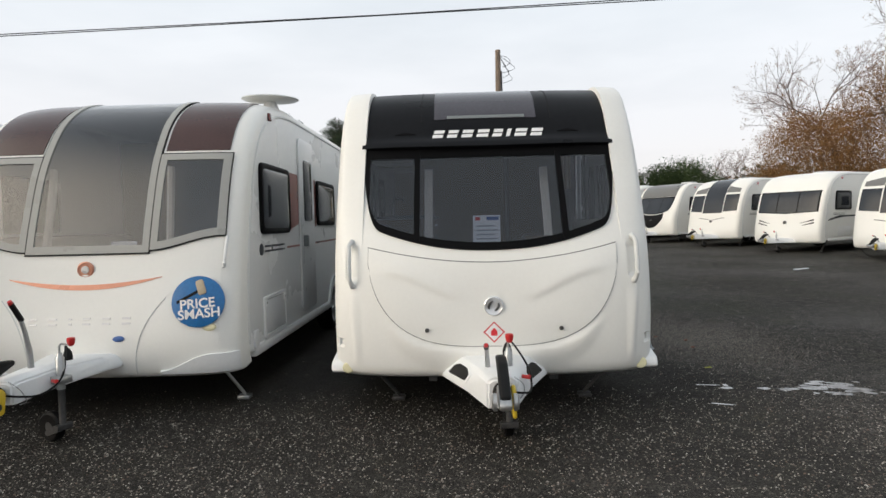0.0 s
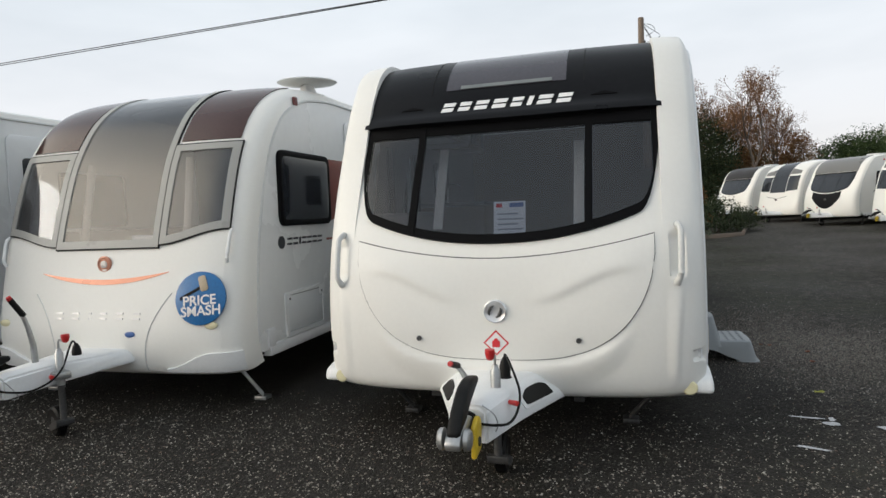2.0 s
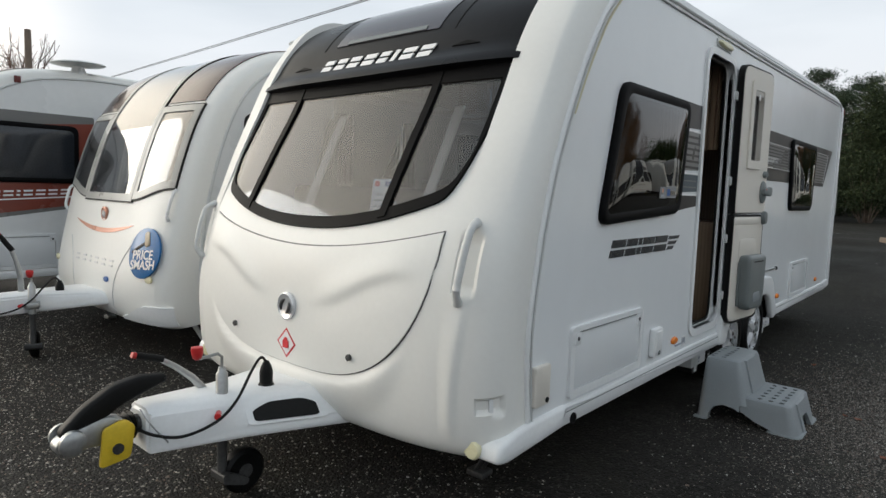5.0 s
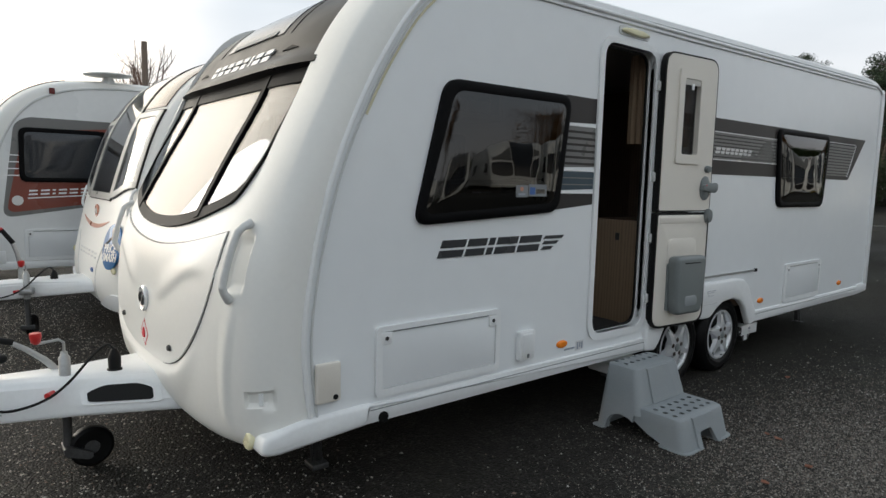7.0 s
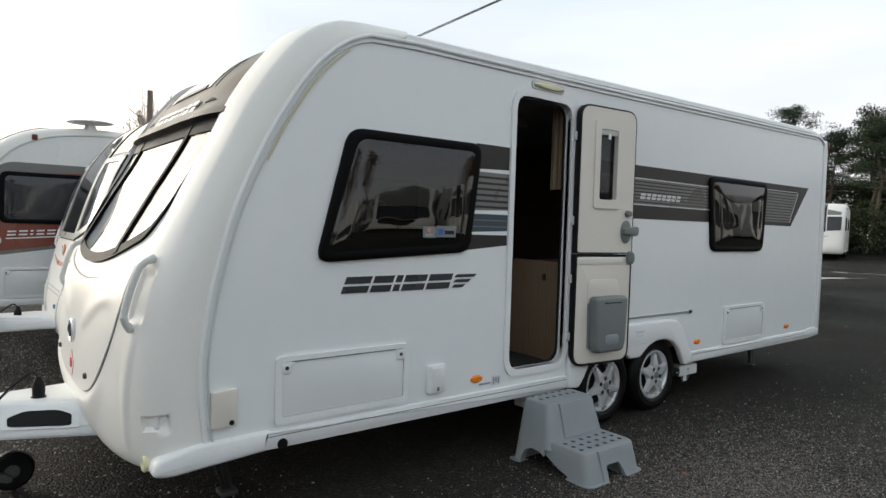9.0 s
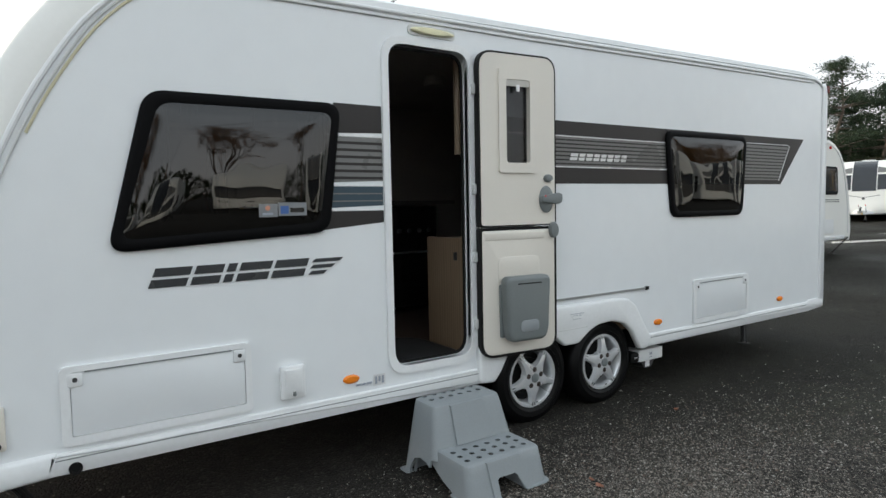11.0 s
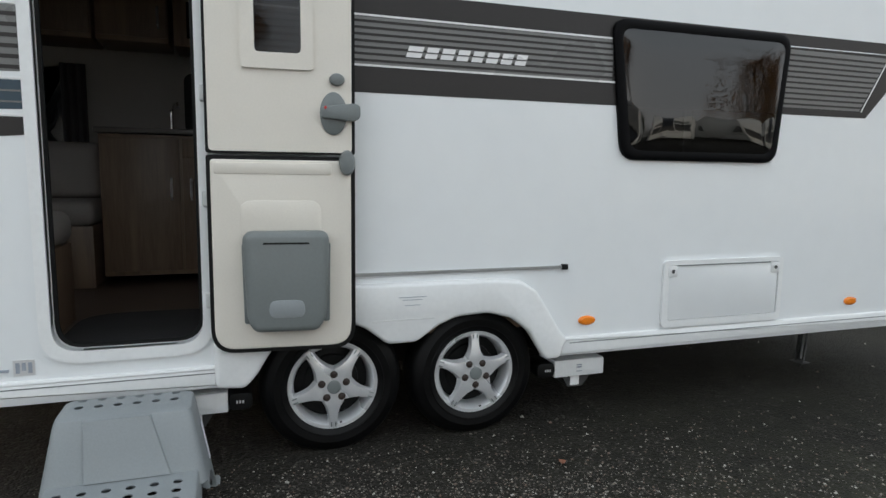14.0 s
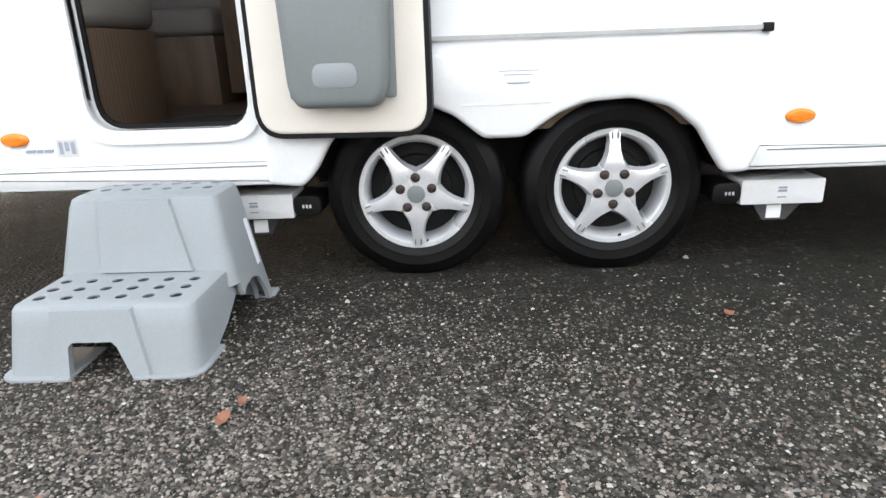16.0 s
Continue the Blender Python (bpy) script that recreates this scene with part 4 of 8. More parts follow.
for sx in (-1, 1):
    part("hood_scoop", nose.patch(nose.spread(0.62 * sx - 0.08, 0.62 * sx + 0.08, 8), lambda x: 2.065, lambda x: 2.065 + 0.022 * max(0.05, 1 - abs(x - 0.62 * sx) / 0.085), 2, 0.0195, 0.01), M["black_frame"], hood)
wid = [0.078, 0.075, 0.082, 0.088, 0.070, 0.030, 0.088, 0.086]
x = -0.415
for w in wid:
    cuts = ((0, 0.026, 0, 1), (0.036, 0.061, 0.0, 1)) if w > 0.05 else ((0, 0.061, 0, 1),)
    for n, (dz0, dz1, a, b) in enumerate(cuts):
        lift = 0.019 + 0.0004 * n
        letters = bmesh.new()
        q = [nose.at(x + w * u + sl, nose.row(x + w * u, 2.030 + zz), lift) for u, zz, sl in ((a, dz0, dz0 * 0.35), (b, dz0, dz0 * 0.35), (b, dz1, dz1 * 0.35), (a, dz1, dz1 * 0.35))]
        vs = [letters.verts.new(v) for v in q] + [letters.verts.new(v + Vector((0, -0.006, 0.002))) for v in q]
        for f in ((4, 5, 6, 7), (0, 1, 5, 4), (1, 2, 6, 5), (2, 3, 7, 6), (3, 0, 4, 7)):
            letters.faces.new([vs[k] for k in f])
        part("letter_block", letters, M["white_letter"], hood, smooth=False)
    x += w + 0.0335

# grab handles in recesses, marker lamps on corner pods, towing recess
for sx in (-1, 1):
    g = new("grab_handle")
    g.parent = van
    pts = []
    for k in range(13):
        q = k / 12
        z = 0.955 + 0.315 * q
        xx = (0.985 + 0.012 * q) * sx
        lift = 0.046 * min(1, math.sin(math.pi * q) * 2.6)
        pts.append(nose.at(xx, nose.row(xx, z), 0.004 + lift))
    part("bar", tube(pts, [0.0165 if 0 < k < 12 else 0.021 for k in range(13)], 10), M["grey_white"], g, "weathered off-white grab bar")
    pod = new("corner_pod")
    pod.parent = van
    bm = slab(rounded([(-0.075, 0.335), (0.0, 0.320), (0.44, 0.352), (0.46, 0.452), (0.10, 0.445), (-0.055, 0.405)], [0.03, 0.03, 0.02, 0.02, 0.05, 0.03]), 0.985 * sx, 1.172 * sx, "x", bevel=0.022, seg=3)
    part("pod_body", bm, M["trim_white"], pod)
    part("marker_lamp", lathe([(0.038, -0.045), (0.041, -0.078), (0.034, -0.086), (0.0, -0.089)], (1.045 * sx, 0, 0.368), "y", 24), M["lamp_lens"], pod, "round clouded front marker lamp")

    cols = [1.108, 1.113, 1.118]
    cols = cols if sx > 0 else [-q for q in reversed(cols)]
    part("towing_recess", nose.patch(cols, lambda x: 0.528, lambda x: 0.580, 3, -0.004, 0.02), M["trim_white"], van)

# roof and rear
def roof_z(y):
    """Height of the roof edge, which climbs slightly towards the rear."""
    return 2.462 + 0.0225 * (y - 1.25)


roof_shape = Nose([(1.25, 2.535, 1.17, 2.458)] + [(y, roof_z(y) + 0.075, y, roof_z(y) - 0.006) for y in (2.0, 4.0, 6.0)] + [(6.50, 2.645, 6.52, 2.57), (6.74, 2.60, 6.76, 2.53), (6.85, 2.48, 6.85, 2.44)], WALL, 4.0)
part("roof", roof_shape.patch(roof_shape.spread(-WALL, WALL, 32), lambda x: 0.0, lambda x: 6.0, 24, 0.002, 0.03, by_row=True), M["trim_white"], van, "white roof skin")
for sx in (-1, 1):
    gutter = [(1.112 * sx, 1.02, 2.432), (1.112 * sx, 1.20, 2.440)] + [(1.112 * sx, y, roof_z(y) - 0.022) for y in (2.0, 4.0, 6.50)] + [(1.112 * sx, 6.72, 2.548), (1.112 * sx, 6.81, 2.49), (1.112 * sx, 6.842, 2.40)]
    part("roof_gutter", tube(gutter, [0.020, 0.029, 0.031, 0.031, 0.031, 0.031, 0.029, 0.024], 12), M["trim_white"], van, "rounded white roof edge moulding")
part("rear_panel", slab(rounded([(-1.14, 0.36), (1.14, 0.36), (1.14, 2.53), (-1.14, 2.53)], [0.05, 0.05, 0.14, 0.14]), 6.80, 6.875, "y", bevel=0.02), M["front_white"], van)
seam = [(p[2], p[3]) for p in [catmull(nose.rows, 1.8 + k * 0.35) for k in range(33)] if p[3] < 2.46]
outline = [(y, z) for y, z in seam] + [(1.3, 2.452)] + [(6.66, roof_z(6.66) - 0.012), (6.77, 2.53), (6.83, 2.46), (6.84, 2.37)] + [(6.84, 0.40), (4.10, 0.40), (4.06, 0.46), (3.98, 0.58), (3.86, 0.64), (2.98, 0.64), (2.86, 0.58), (2.78, 0.47), (2.73, 0.40), (0.16, 0.40)]
outline = [(y, max(z, 0.40)) for y, z in outline]
DOOR = rounded([(2.035, 0.545), (2.562, 0.545), (2.562, 2.300), (2.035, 2.300)], [0.10, 0.10, 0.10, 0.10], 6)
WIN1 = [(0.672, 1.252), (1.672, 1.305), (1.752, 1.952), (0.845, 1.945)]
WIN2 = [(4.462, 1.306), (5.418, 1.306), (5.468, 1.965), (4.382, 1.960)]


def inset(points, d):
    c = Vector((sum(p[0] for p in points) / len(points), sum(p[1] for p in points) / len(points)))
    out = []
    for p in points:
        v = Vector(p)
        out.append((v.x + (d if v.x < c.x else -d), v.y + (d if v.y < c.y else -d)))
    return out


holes = [DOOR, rounded(inset(WIN1, 0.045), 0.05), rounded(inset(WIN2, 0.04), 0.05)]
part("side_wall", slab(outline, WALL - 0.028, WALL, "x", holes=holes), M["side_white"], van, "glossy white aluminium side wall", angle=25)
KWIN = [(2.40, 1.50), (2.90, 1.50), (2.90, 1.88), (2.40, 1.88)]
LWIN = [(0.70, 1.26), (1.70, 1.30), (1.75, 1.95), (0.85, 1.94)]
part("side_wall", slab(outline, -WALL, -WALL + 0.028, "x", holes=[rounded(KWIN, 0.06), rounded(inset(LWIN, 0.06), 0.05)]), M["side_white"], van, angle=25)


def side_window(points, x, inner, parent, label="black-framed tinted side window", pane_mat=None, s=1):
    w = new("side_window")
    w.parent = parent
    w["label"] = label
    o = rounded(points, 0.075, 7)
    i = rounded(inset(points, inner), 0.06, 7)
    own = bmesh.new()
    cy, cz = sum(p[0] for p in points) / 4, sum(p[1] for p in points) / 4
    steps = [(0.0, 0.0), (0.0, 0.018), (0.008, 0.026), (0.020, 0.029), (inner - 0.010, 0.0285), (inner, 0.026)]
    loops = [rounded(inset(points, d), max(0.02, 0.085 - 0.5 * d), 7) for d, h in steps]
    rings = [[own.verts.new((x + s * h, q[0], q[1])) for q in l] for (d, h), l in zip(steps, loops)]
    for r, t in zip(rings, rings[1:]):
        for k in range(len(r)):
            own.faces.new((r[k], r[(k + 1) % len(r)], t[(k + 1) % len(r)], t[k]))
    part("window_frame", own, M["black_frame"], w, "black moulded window edge")
    own = bmesh.new()
    o = loops[-1]
    rings = []
    for q in (1.0, 0.975, 0.94, 0.89, 0.82, 0.72, 0.6, 0.45, 0.3, 0.15):
        rings.append([own.verts.new((x + s * (0.026 + 0.014 * (1 - q ** 5)), cy + (p[0] - cy) * q, cz + (p[1] - cz) * q)) for p in o])
    for r, t in zip(rings, rings[1:]):
        for k in range(len(r)):
            own.faces.new((r[k], r[(k + 1) % len(r)], t[(k + 1) % len(r)], t[k]))
    own.faces.new(rings[-1])
    part("pane", own, pane_mat or M["glass_side"], w, "dark tinted acrylic pane")
    return w


w1 = side_window(WIN1, WALL, 0.052, van)
side_window(WIN2, WALL, 0.045, van)
side_window(KWIN, -WALL, 0.04, van, "kitchen window facing the next caravan", M["glass_clear"], -1)
side_window(LWIN, -WALL, 0.06, van, s=-1)
# opaque grey: the pane's dimming of white notices is put into their colour
M["dimmed_notice"] = surface("grey_dimmed_notice", (0.20, 0.21, 0.22), 0.3, vary=0.08)
for y0, y1 in ((1.308, 1.398), (1.402, 1.543)):
    part("window_notice", box(WALL + 0.038, WALL + 0.0395, y0, y1, 1.388 + (0.004 if y0 > 1.4 else 0), 1.450 + (0.006 if y0 > 1.4 else 0)), M["dimmed_notice"], w1)
part("notice_print", lathe([(0.012, 0.0390), (0.012, 0.0402), (0, 0.0402)], (WALL, 1.350, 1.430), "x", 14), M["copper"], w1)
part("notice_print", box(WALL + 0.0390, WALL + 0.0402, 1.325, 1.375, 1.398, 1.408), M["ink"], w1)
part("notice_print", box(WALL + 0.0390, WALL + 0.0402, 1.460, 1.53, 1.408, 1.430), M["oven"], w1)
part("notice_print", box(WALL + 0.0390, WALL + 0.0402, 1.412, 1.452, 1.402, 1.440), M["ink_blue"], w1)

# door frame, rubber and the open leaf folded back against the wall
frame_out = rounded([(1.995, 0.500), (2.600, 0.500), (2.600, 2.340), (1.995, 2.340)], 0.13, 6)
part("door_frame", slab(frame_out, WALL - 0.05, WALL + 0.014, "x", holes=[DOOR], bevel=0.0), M["trim_white"], van, "white moulded door frame")
part("door_rubber", slab(rounded([(2.028, 0.538), (2.569, 0.538), (2.569, 2.307), (2.028, 2.307)], 0.10, 6), WALL - 0.055, WALL - 0.045, "x", holes=[rounded([(2.05, 0.56), (2.547, 0.56), (2.547, 2.285), (2.05, 2.285)], 0.09, 6)]), M["black_rubber"], van)
door = new("entrance_door")
door.parent = van
door["label"] = "cream two-part entrance door, open and folded back almost flat against the wall"
door.matrix_basis = Matrix.Translation((1.168, 2.597, 0)) @ pose(0, 0, 0, 0, 0, -5.6) @ Matrix.Diagonal((1, 0.93, 1, 1)) @ Matrix.Translation((-1.168, -2.6, 0))
X0 = 1.170
DY0, DY1, DZ0, DZ1, SPLIT = 2.600, 3.205, 0.510, 2.322, 1.292
for z0, z1, r in ((DZ0, SPLIT - 0.004, [0.10, 0.10, 0.012, 0.012]), (SPLIT + 0.004, DZ1, [0.012, 0.012, 0.10, 0.10])):
    part("door_seal", slab(rounded([(DY0, z0), (DY1, z0), (DY1, z1), (DY0, z1)], r, 6), X0, X0 + 0.042, "x", holes=[] if z0 == DZ0 else [rounded([(2.790, 1.665), (2.995, 1.665), (2.995, 2.175), (2.790, 2.175)], 0.02, 3)]), M["black_rubber"], door, "black rubber door seal")
half_low = part("lower_leaf", slab(rounded([(DY0 + 0.012, DZ0 + 0.012), (DY1 - 0.014, DZ0 + 0.012), (DY1 - 0.014, SPLIT - 0.016), (DY0 + 0.012, SPLIT - 0.016)], [0.09, 0.09, 0.02, 0.02], 6), X0 + 0.010, X0 + 0.046, "x", bevel=0.012, seg=3), M["door_cream"], door)
pane_o = [(2.800, 1.675), (2.985, 1.675), (2.985, 2.165), (2.800, 2.165)]
half_up = part("upper_leaf", slab(rounded([(DY0 + 0.012, SPLIT + 0.012), (DY1 - 0.014, SPLIT + 0.012), (DY1 - 0.014, DZ1 - 0.012), (DY0 + 0.012, DZ1 - 0.012)], [0.02, 0.02, 0.09, 0.09], 6), X0 + 0.010, X0 + 0.046, "x", holes=[rounded(pane_o, 0.02, 3)]), M["door_cream"], door)
part("leaf_edge", slab(rounded([(DY0 + 0.030, SPLIT - 0.075), (DY1 - 0.10, SPLIT - 0.075), (DY1 - 0.10, SPLIT - 0.030), (DY0 + 0.030, SPLIT - 0.030)], 0.014), X0 + 0.04, X0 + 0.050, "x", bevel=0.004), M["door_cream"], half_low)
part("pane_surround", slab(rounded([(2.745, 1.615), (3.035, 1.615), (3.035, 2.225), (2.745, 2.225)], 0.02, 4), X0 + 0.040, X0 + 0.058, "x", holes=[rounded(pane_o, 0.02, 3)], bevel=0.0), M["door_cream"], half_up)
part("door_pane", slab(rounded(pane_o, 0.02, 3), X0 + 0.018, X0 + 0.022, "x"), M["glass_clear"], half_up, "smoked door pane with a blind behind")
part("door_blind", box(X0 + 0.046, X0 + 0.052, 2.80, 2.985, 2.125, 2.165, 0.002), M["cream_shade"], half_up)
part("blind_tab", box(X0 + 0.05, X0 + 0.058, 2.88, 2.905, 2.095, 2.135, 0.003), M["white_letter"], half_up)
lk = new("door_lock")
lk.parent = door
for name, y, z, r, h in (("lock_rose", 3.115, 1.455, 0.066, 0.022), ("upper_catch", 3.13, 1.585, 0.032, 0.028), ("lower_catch", 3.17, 1.265, 0.040, 0.034)):
    prof = [(r, 0.0), (r, h * 0.5), (r * 0.85, h * 0.9), (r * 0.4, h), (0, h)]
    o = part(name, lathe(prof, (X0 + 0.044, 0, 0), "x", 26), M["grey_plastic"], lk, "grey plastic catch")
    o.matrix_basis = Matrix.Translation((0, y, z)) @ Matrix.Diagonal((1, 0.85 if name != "upper_catch" else 1.0, 1.25 if name != "upper_catch" else 0.75, 1))
part("lock_lever", slab(rounded([(3.06, 1.438), (3.20, 1.425), (3.225, 1.44), (3.225, 1.485), (3.20, 1.495), (3.06, 1.478)], 0.012), X0 + 0.062, X0 + 0.086, "x", bevel=0.006), M["grey_plastic"], lk)
part("lock_mark", lathe([(0.006, 0.0), (0.006, 0.002), (0, 0.002)], (X0 + 0.087, 3.08, 1.475), "x", 10), M["red_plastic"], lk)
part("handle_recess", slab(rounded([(2.73, 0.965), (3.06, 0.965), (3.06, 1.115), (2.73, 1.115)], [0.01, 0.01, 0.05, 0.05], 5), X0 + 0.044, X0 + 0.049, "x", bevel=0.002), M["door_cream"], half_low)
binn = new("waste_bin")
binn.parent = door
bm = slab(rounded([(2.752, 0.660), (2.780, 0.606), (3.045, 0.606), (3.075, 0.660), (3.092, 1.000), (2.738, 1.000)], [0.03, 0.05, 0.05, 0.03, 0.045, 0.045], 5), X0 + 0.044, X0 + 0.128, "x", bevel=0.026, seg=4)
part("bin_body", bm, M["grey_plastic"], binn, "grey moulded bin on the lower door")
part("bin_lid_slit", slab(rounded([(2.82, 0.952), (3.01, 0.952), (3.005, 0.959), (2.825, 0.959)], 0.003, 3), X0 + 0.115, X0 + 0.1295, "x"), M["black_rubber"], binn)
part("bin_dimple", slab(rounded([(2.84, 0.665), (2.99, 0.665), (2.985, 0.735), (2.845, 0.735)], [0.055, 0.055, 0.03, 0.03], 6), X0 + 0.121, X0 + 0.131, "x", bevel=0.004), M["step_grey"], binn)
part("bin_flange", slab(rounded([(2.738, 0.63), (3.092, 0.63), (3.098, 0.95), (2.732, 0.95)], 0.01, 3), X0 + 0.046, X0 + 0.060, "x", bevel=0.003), M["grey_plastic"], binn)
for z in (0.72, 1.12, 1.52, 2.1):
    part("hinge", box(WALL + 0.012, X0 + 0.012, 2.575, 2.612, z - 0.03, z + 0.03, 0.006), M["grey_white"], van)

# side graphics
g = new("side_graphic")
g.parent = van
g["label"] = "charcoal stripe with fine grey lines and white pinstripes"
E1, E2, E3 = WALL + 0.0015, WALL + 0.003, WALL + 0.0045
part("stripe_band", slab([(2.605, 1.556), (6.060, 1.566), (6.458, 1.982), (2.605, 1.962)], WALL - 0.001, E1, "x"), M["grey_graphic"], g, smooth=False)
part("line_field", slab([(2.61, 1.672), (4.40, 1.672), (4.40, 1.862), (2.61, 1.862)], WALL, E2, "x"), M["mid_graphic"], g, smooth=False)
part("line_field", slab([(5.45, 1.602), (6.005, 1.602), (6.19, 1.90), (5.45, 1.90)], WALL, E2, "x"), M["mid_graphic"], g, smooth=False)
for k in range(7):
    z = 1.683 + k * 0.026
    part("fine_line", slab([(2.61, z), (4.42, z), (4.42, z + 0.010), (2.61, z + 0.010)], WALL, E3, "x"), M["grey_graphic"], g, smooth=False)
for k in range(10):
    z = 1.615 + k * 0.028
    e = 6.005 + (z - 1.602) * 0.62
    part("fine_line", slab([(5.45, z), (e, z), (e + 0.006, z + 0.010), (5.45, z + 0.010)], WALL, E3, "x"), M["grey_graphic"], g, smooth=False)
for z in (1.664, 1.864):
    part("pinstripe", slab([(2.61, z), (4.42, z), (4.42, z + 0.008), (2.61, z + 0.008)], WALL, E3, "x"), M["silver_letter"], g, smooth=False)
part("pinstripe", tube([(E2, 5.46, 1.913), (E2, 6.17, 1.918), (E2, 6.20, 1.905), (E2, 6.02, 1.598)], 0.0035, 5), M["silver_letter"], g)
for z0, z1, mat in ((1.335, 1.408, "grey_graphic"), (1.425, 1.535, "blue_graphic"), (1.555, 1.790, "mid_graphic"), (1.806, 1.958, "grey_graphic")):
    l0, l1 = 1.64 + (z0 - 1.305) * 0.12, 1.64 + (z1 - 1.305) * 0.12
    part("stripe_block", slab([(l0, z0 - (0.02 if z0 < 1.34 else 0)), (1.992, z0 + 0.010), (1.992, z1), (l1, z1)], WALL - 0.001, E1, "x"), M[mat], g, smooth=False)
for z in (1.411, 1.538, 1.793):
    part("pinstripe", slab([(1.68, z), (1.992, z), (1.992, z + 0.009), (1.68, z + 0.009)], WALL - 0.001, E2, "x"), M["white_letter"], g, smooth=False)
for k in range(6):
    z = 1.572 + k * 0.036
    part("fine_line", slab([(1.70, z), (1.992, z), (1.992, z + 0.014), (1.70, z + 0.014)], WALL, E2, "x"), M["grey_graphic"], g, smooth=False)
for k in range(2):
    part("fine_line", slab([(1.69, 1.457 + k * 0.038), (1.992, 1.457 + k * 0.038), (1.992, 1.463 + k * 0.038), (1.69, 1.463 + k * 0.038)], WALL, E2, "x"), M["mid_graphic"], g, smooth=False)


def side_bars(widths, y0, z0, h, slant, gap, lines, mat, parent, rise=0.0, x=WALL, name="letter_block", s=1):
    """Blocks in place of a model name along the side wall, each block cut by level lines."""
    y = y0
    for w in widths:
        for a, b in (lines if w > h * 0.45 else ((0, 1),)):
            za, zb = a * h, b * h
            r = (y - y0) * rise
            part(name, slab([(y + slant * za, z0 + za + r), (y + w + slant * za, z0 + za + r + w * rise), (y + w + slant * zb, z0 + zb + r + w * rise), (y + slant * zb, z0 + zb + r)], x - 0.001 * s, x + 0.005 * s, "x"), mat, parent, smooth=False)
        y += w + gap


side_bars([0.155, 0.125, 0.040, 0.150, 0.165], 0.822, 1.090, 0.086, 0.40, 0.018, ((0, 0.42), (0.56, 1.0)), M["graphic_black"], g, 0.004)
for k in range(3):
    side_bars([0.150 - 0.035 * k], 1.575 - 0.010 * k, 1.155 - 0.030 * k, 0.018, 1.2, 0.0, ((0, 1),), M["graphic_black"], g)
side_bars([0.066, 0.052, 0.056, 0.052, 0.050, 0.054, 0.052, 0.052], 3.39, 1.712, 0.046, 0.35, 0.017, ((0, 0.42), (0.56, 1.0)), M["silver_letter"], g)

# service hatches and small fittings on the wall


def hatch(y0, y1, z0, z1, parent, x=WALL, s=1):
    h = new("service_hatch")
    h.parent = parent
    part("hatch_frame", slab(rounded([(y0, z0), (y1, z0), (y1, z1), (y0, z1)], 0.03), x, x + 0.016 * s, "x", holes=[rounded([(y0 + 0.035, z0 + 0.035), (y1 - 0.03, z0 + 0.035), (y1 - 0.03, z1 - 0.025), (y0 + 0.035, z1 - 0.025)], 0.015)]), M["trim_white"], h)
    part("hatch_lid", slab(rounded([(y0 + 0.038, z0 + 0.038), (y1 - 0.033, z0 + 0.038), (y1 - 0.033, z1 - 0.029), (y0 + 0.038, z1 - 0.029)], 0.012), x, x + 0.011 * s, "x", bevel=0.003), M["side_white"], h)
    part("hatch_gap", slab([(y0 + 0.09, z1 - 0.030), (y1 - 0.09, z1 - 0.030), (y1 - 0.09, z1 - 0.024), (y0 + 0.09, z1 - 0.024)], x, x + 0.0165 * s, "x"), M["grey_plastic"], h)
    for y in (y0 + 0.055, y1 - 0.055):
        part("hatch_catch", slab(rounded([(y - 0.028, z1 - 0.085), (y + 0.028, z1 - 0.085), (y + 0.028, z1 - 0.028), (y - 0.028, z1 - 0.028)], 0.01), x, x + 0.019 * s, "x", bevel=0.003), M["trim_white"], h)
        part("catch_key", lathe([(0.010, 0.0), (0.010, 0.021 * s), (0, 0.021 * s)], (x, y, z1 - 0.056), "x", 12), M["dark_steel"], h)
    return h


hatch(0.475, 1.252, 0.468, 0.798, van)
hatch(4.750, 5.535, 0.455, 0.803, van)
part("water_inlet", slab(rounded([(0.172, 0.503), (0.290, 0.503), (0.290, 0.678), (0.172, 0.678)], 0.012), WALL, WALL + 0.026, "x", bevel=0.008), M["door_cream"], van)
part("inlet_lock", lathe([(0.012, 0), (0.012, 0.03), (0, 0.03)], (WALL, 0.262, 0.525), "x", 12), M["black_rubber"], van)
part("mains_socket", slab(rounded([(1.388, 0.490), (1.512, 0.490), (1.512, 0.655), (1.388, 0.655)], 0.014), WALL, WALL + 0.034, "x", bevel=0.010), M["trim_white"], van)
part("socket_flap", slab(rounded([(1.405, 0.515), (1.495, 0.515), (1.495, 0.640), (1.405, 0.640)], 0.01), WALL + 0.03, WALL + 0.039, "x", bevel=0.004), M["trim_white"], van)
part("socket_key", box(WALL + 0.036, WALL + 0.043, 1.442, 1.458, 0.505, 0.528, 0.003), M["grey_plastic"], van)
for y, z in ((1.772, 0.526), (4.318, 0.522), (6.075, 0.524)):
    o = part("side_reflector", lathe([(0.022, 0.0), (0.022, 0.008), (0.016, 0.015), (0.0, 0.018)], (0, 0, 0), "x", 24), M["amber"], van, "amber oval side reflector")
    o.matrix_basis = Matrix.Translation((WALL, y, z)) @ Matrix.Diagonal((1, 2.1, 1.05, 1))
part("data_plate", box(WALL, WALL + 0.002, 1.905, 1.975, 0.465, 0.525), M["silver_letter"], van)
for k in range(3):
    part("plate_print", box(WALL + 0.002, WALL + 0.003, 1.913 + 0.02 * k, 1.926 + 0.02 * k, 0.475 + 0.01 * (k % 2), 0.515), M["ink"], van)
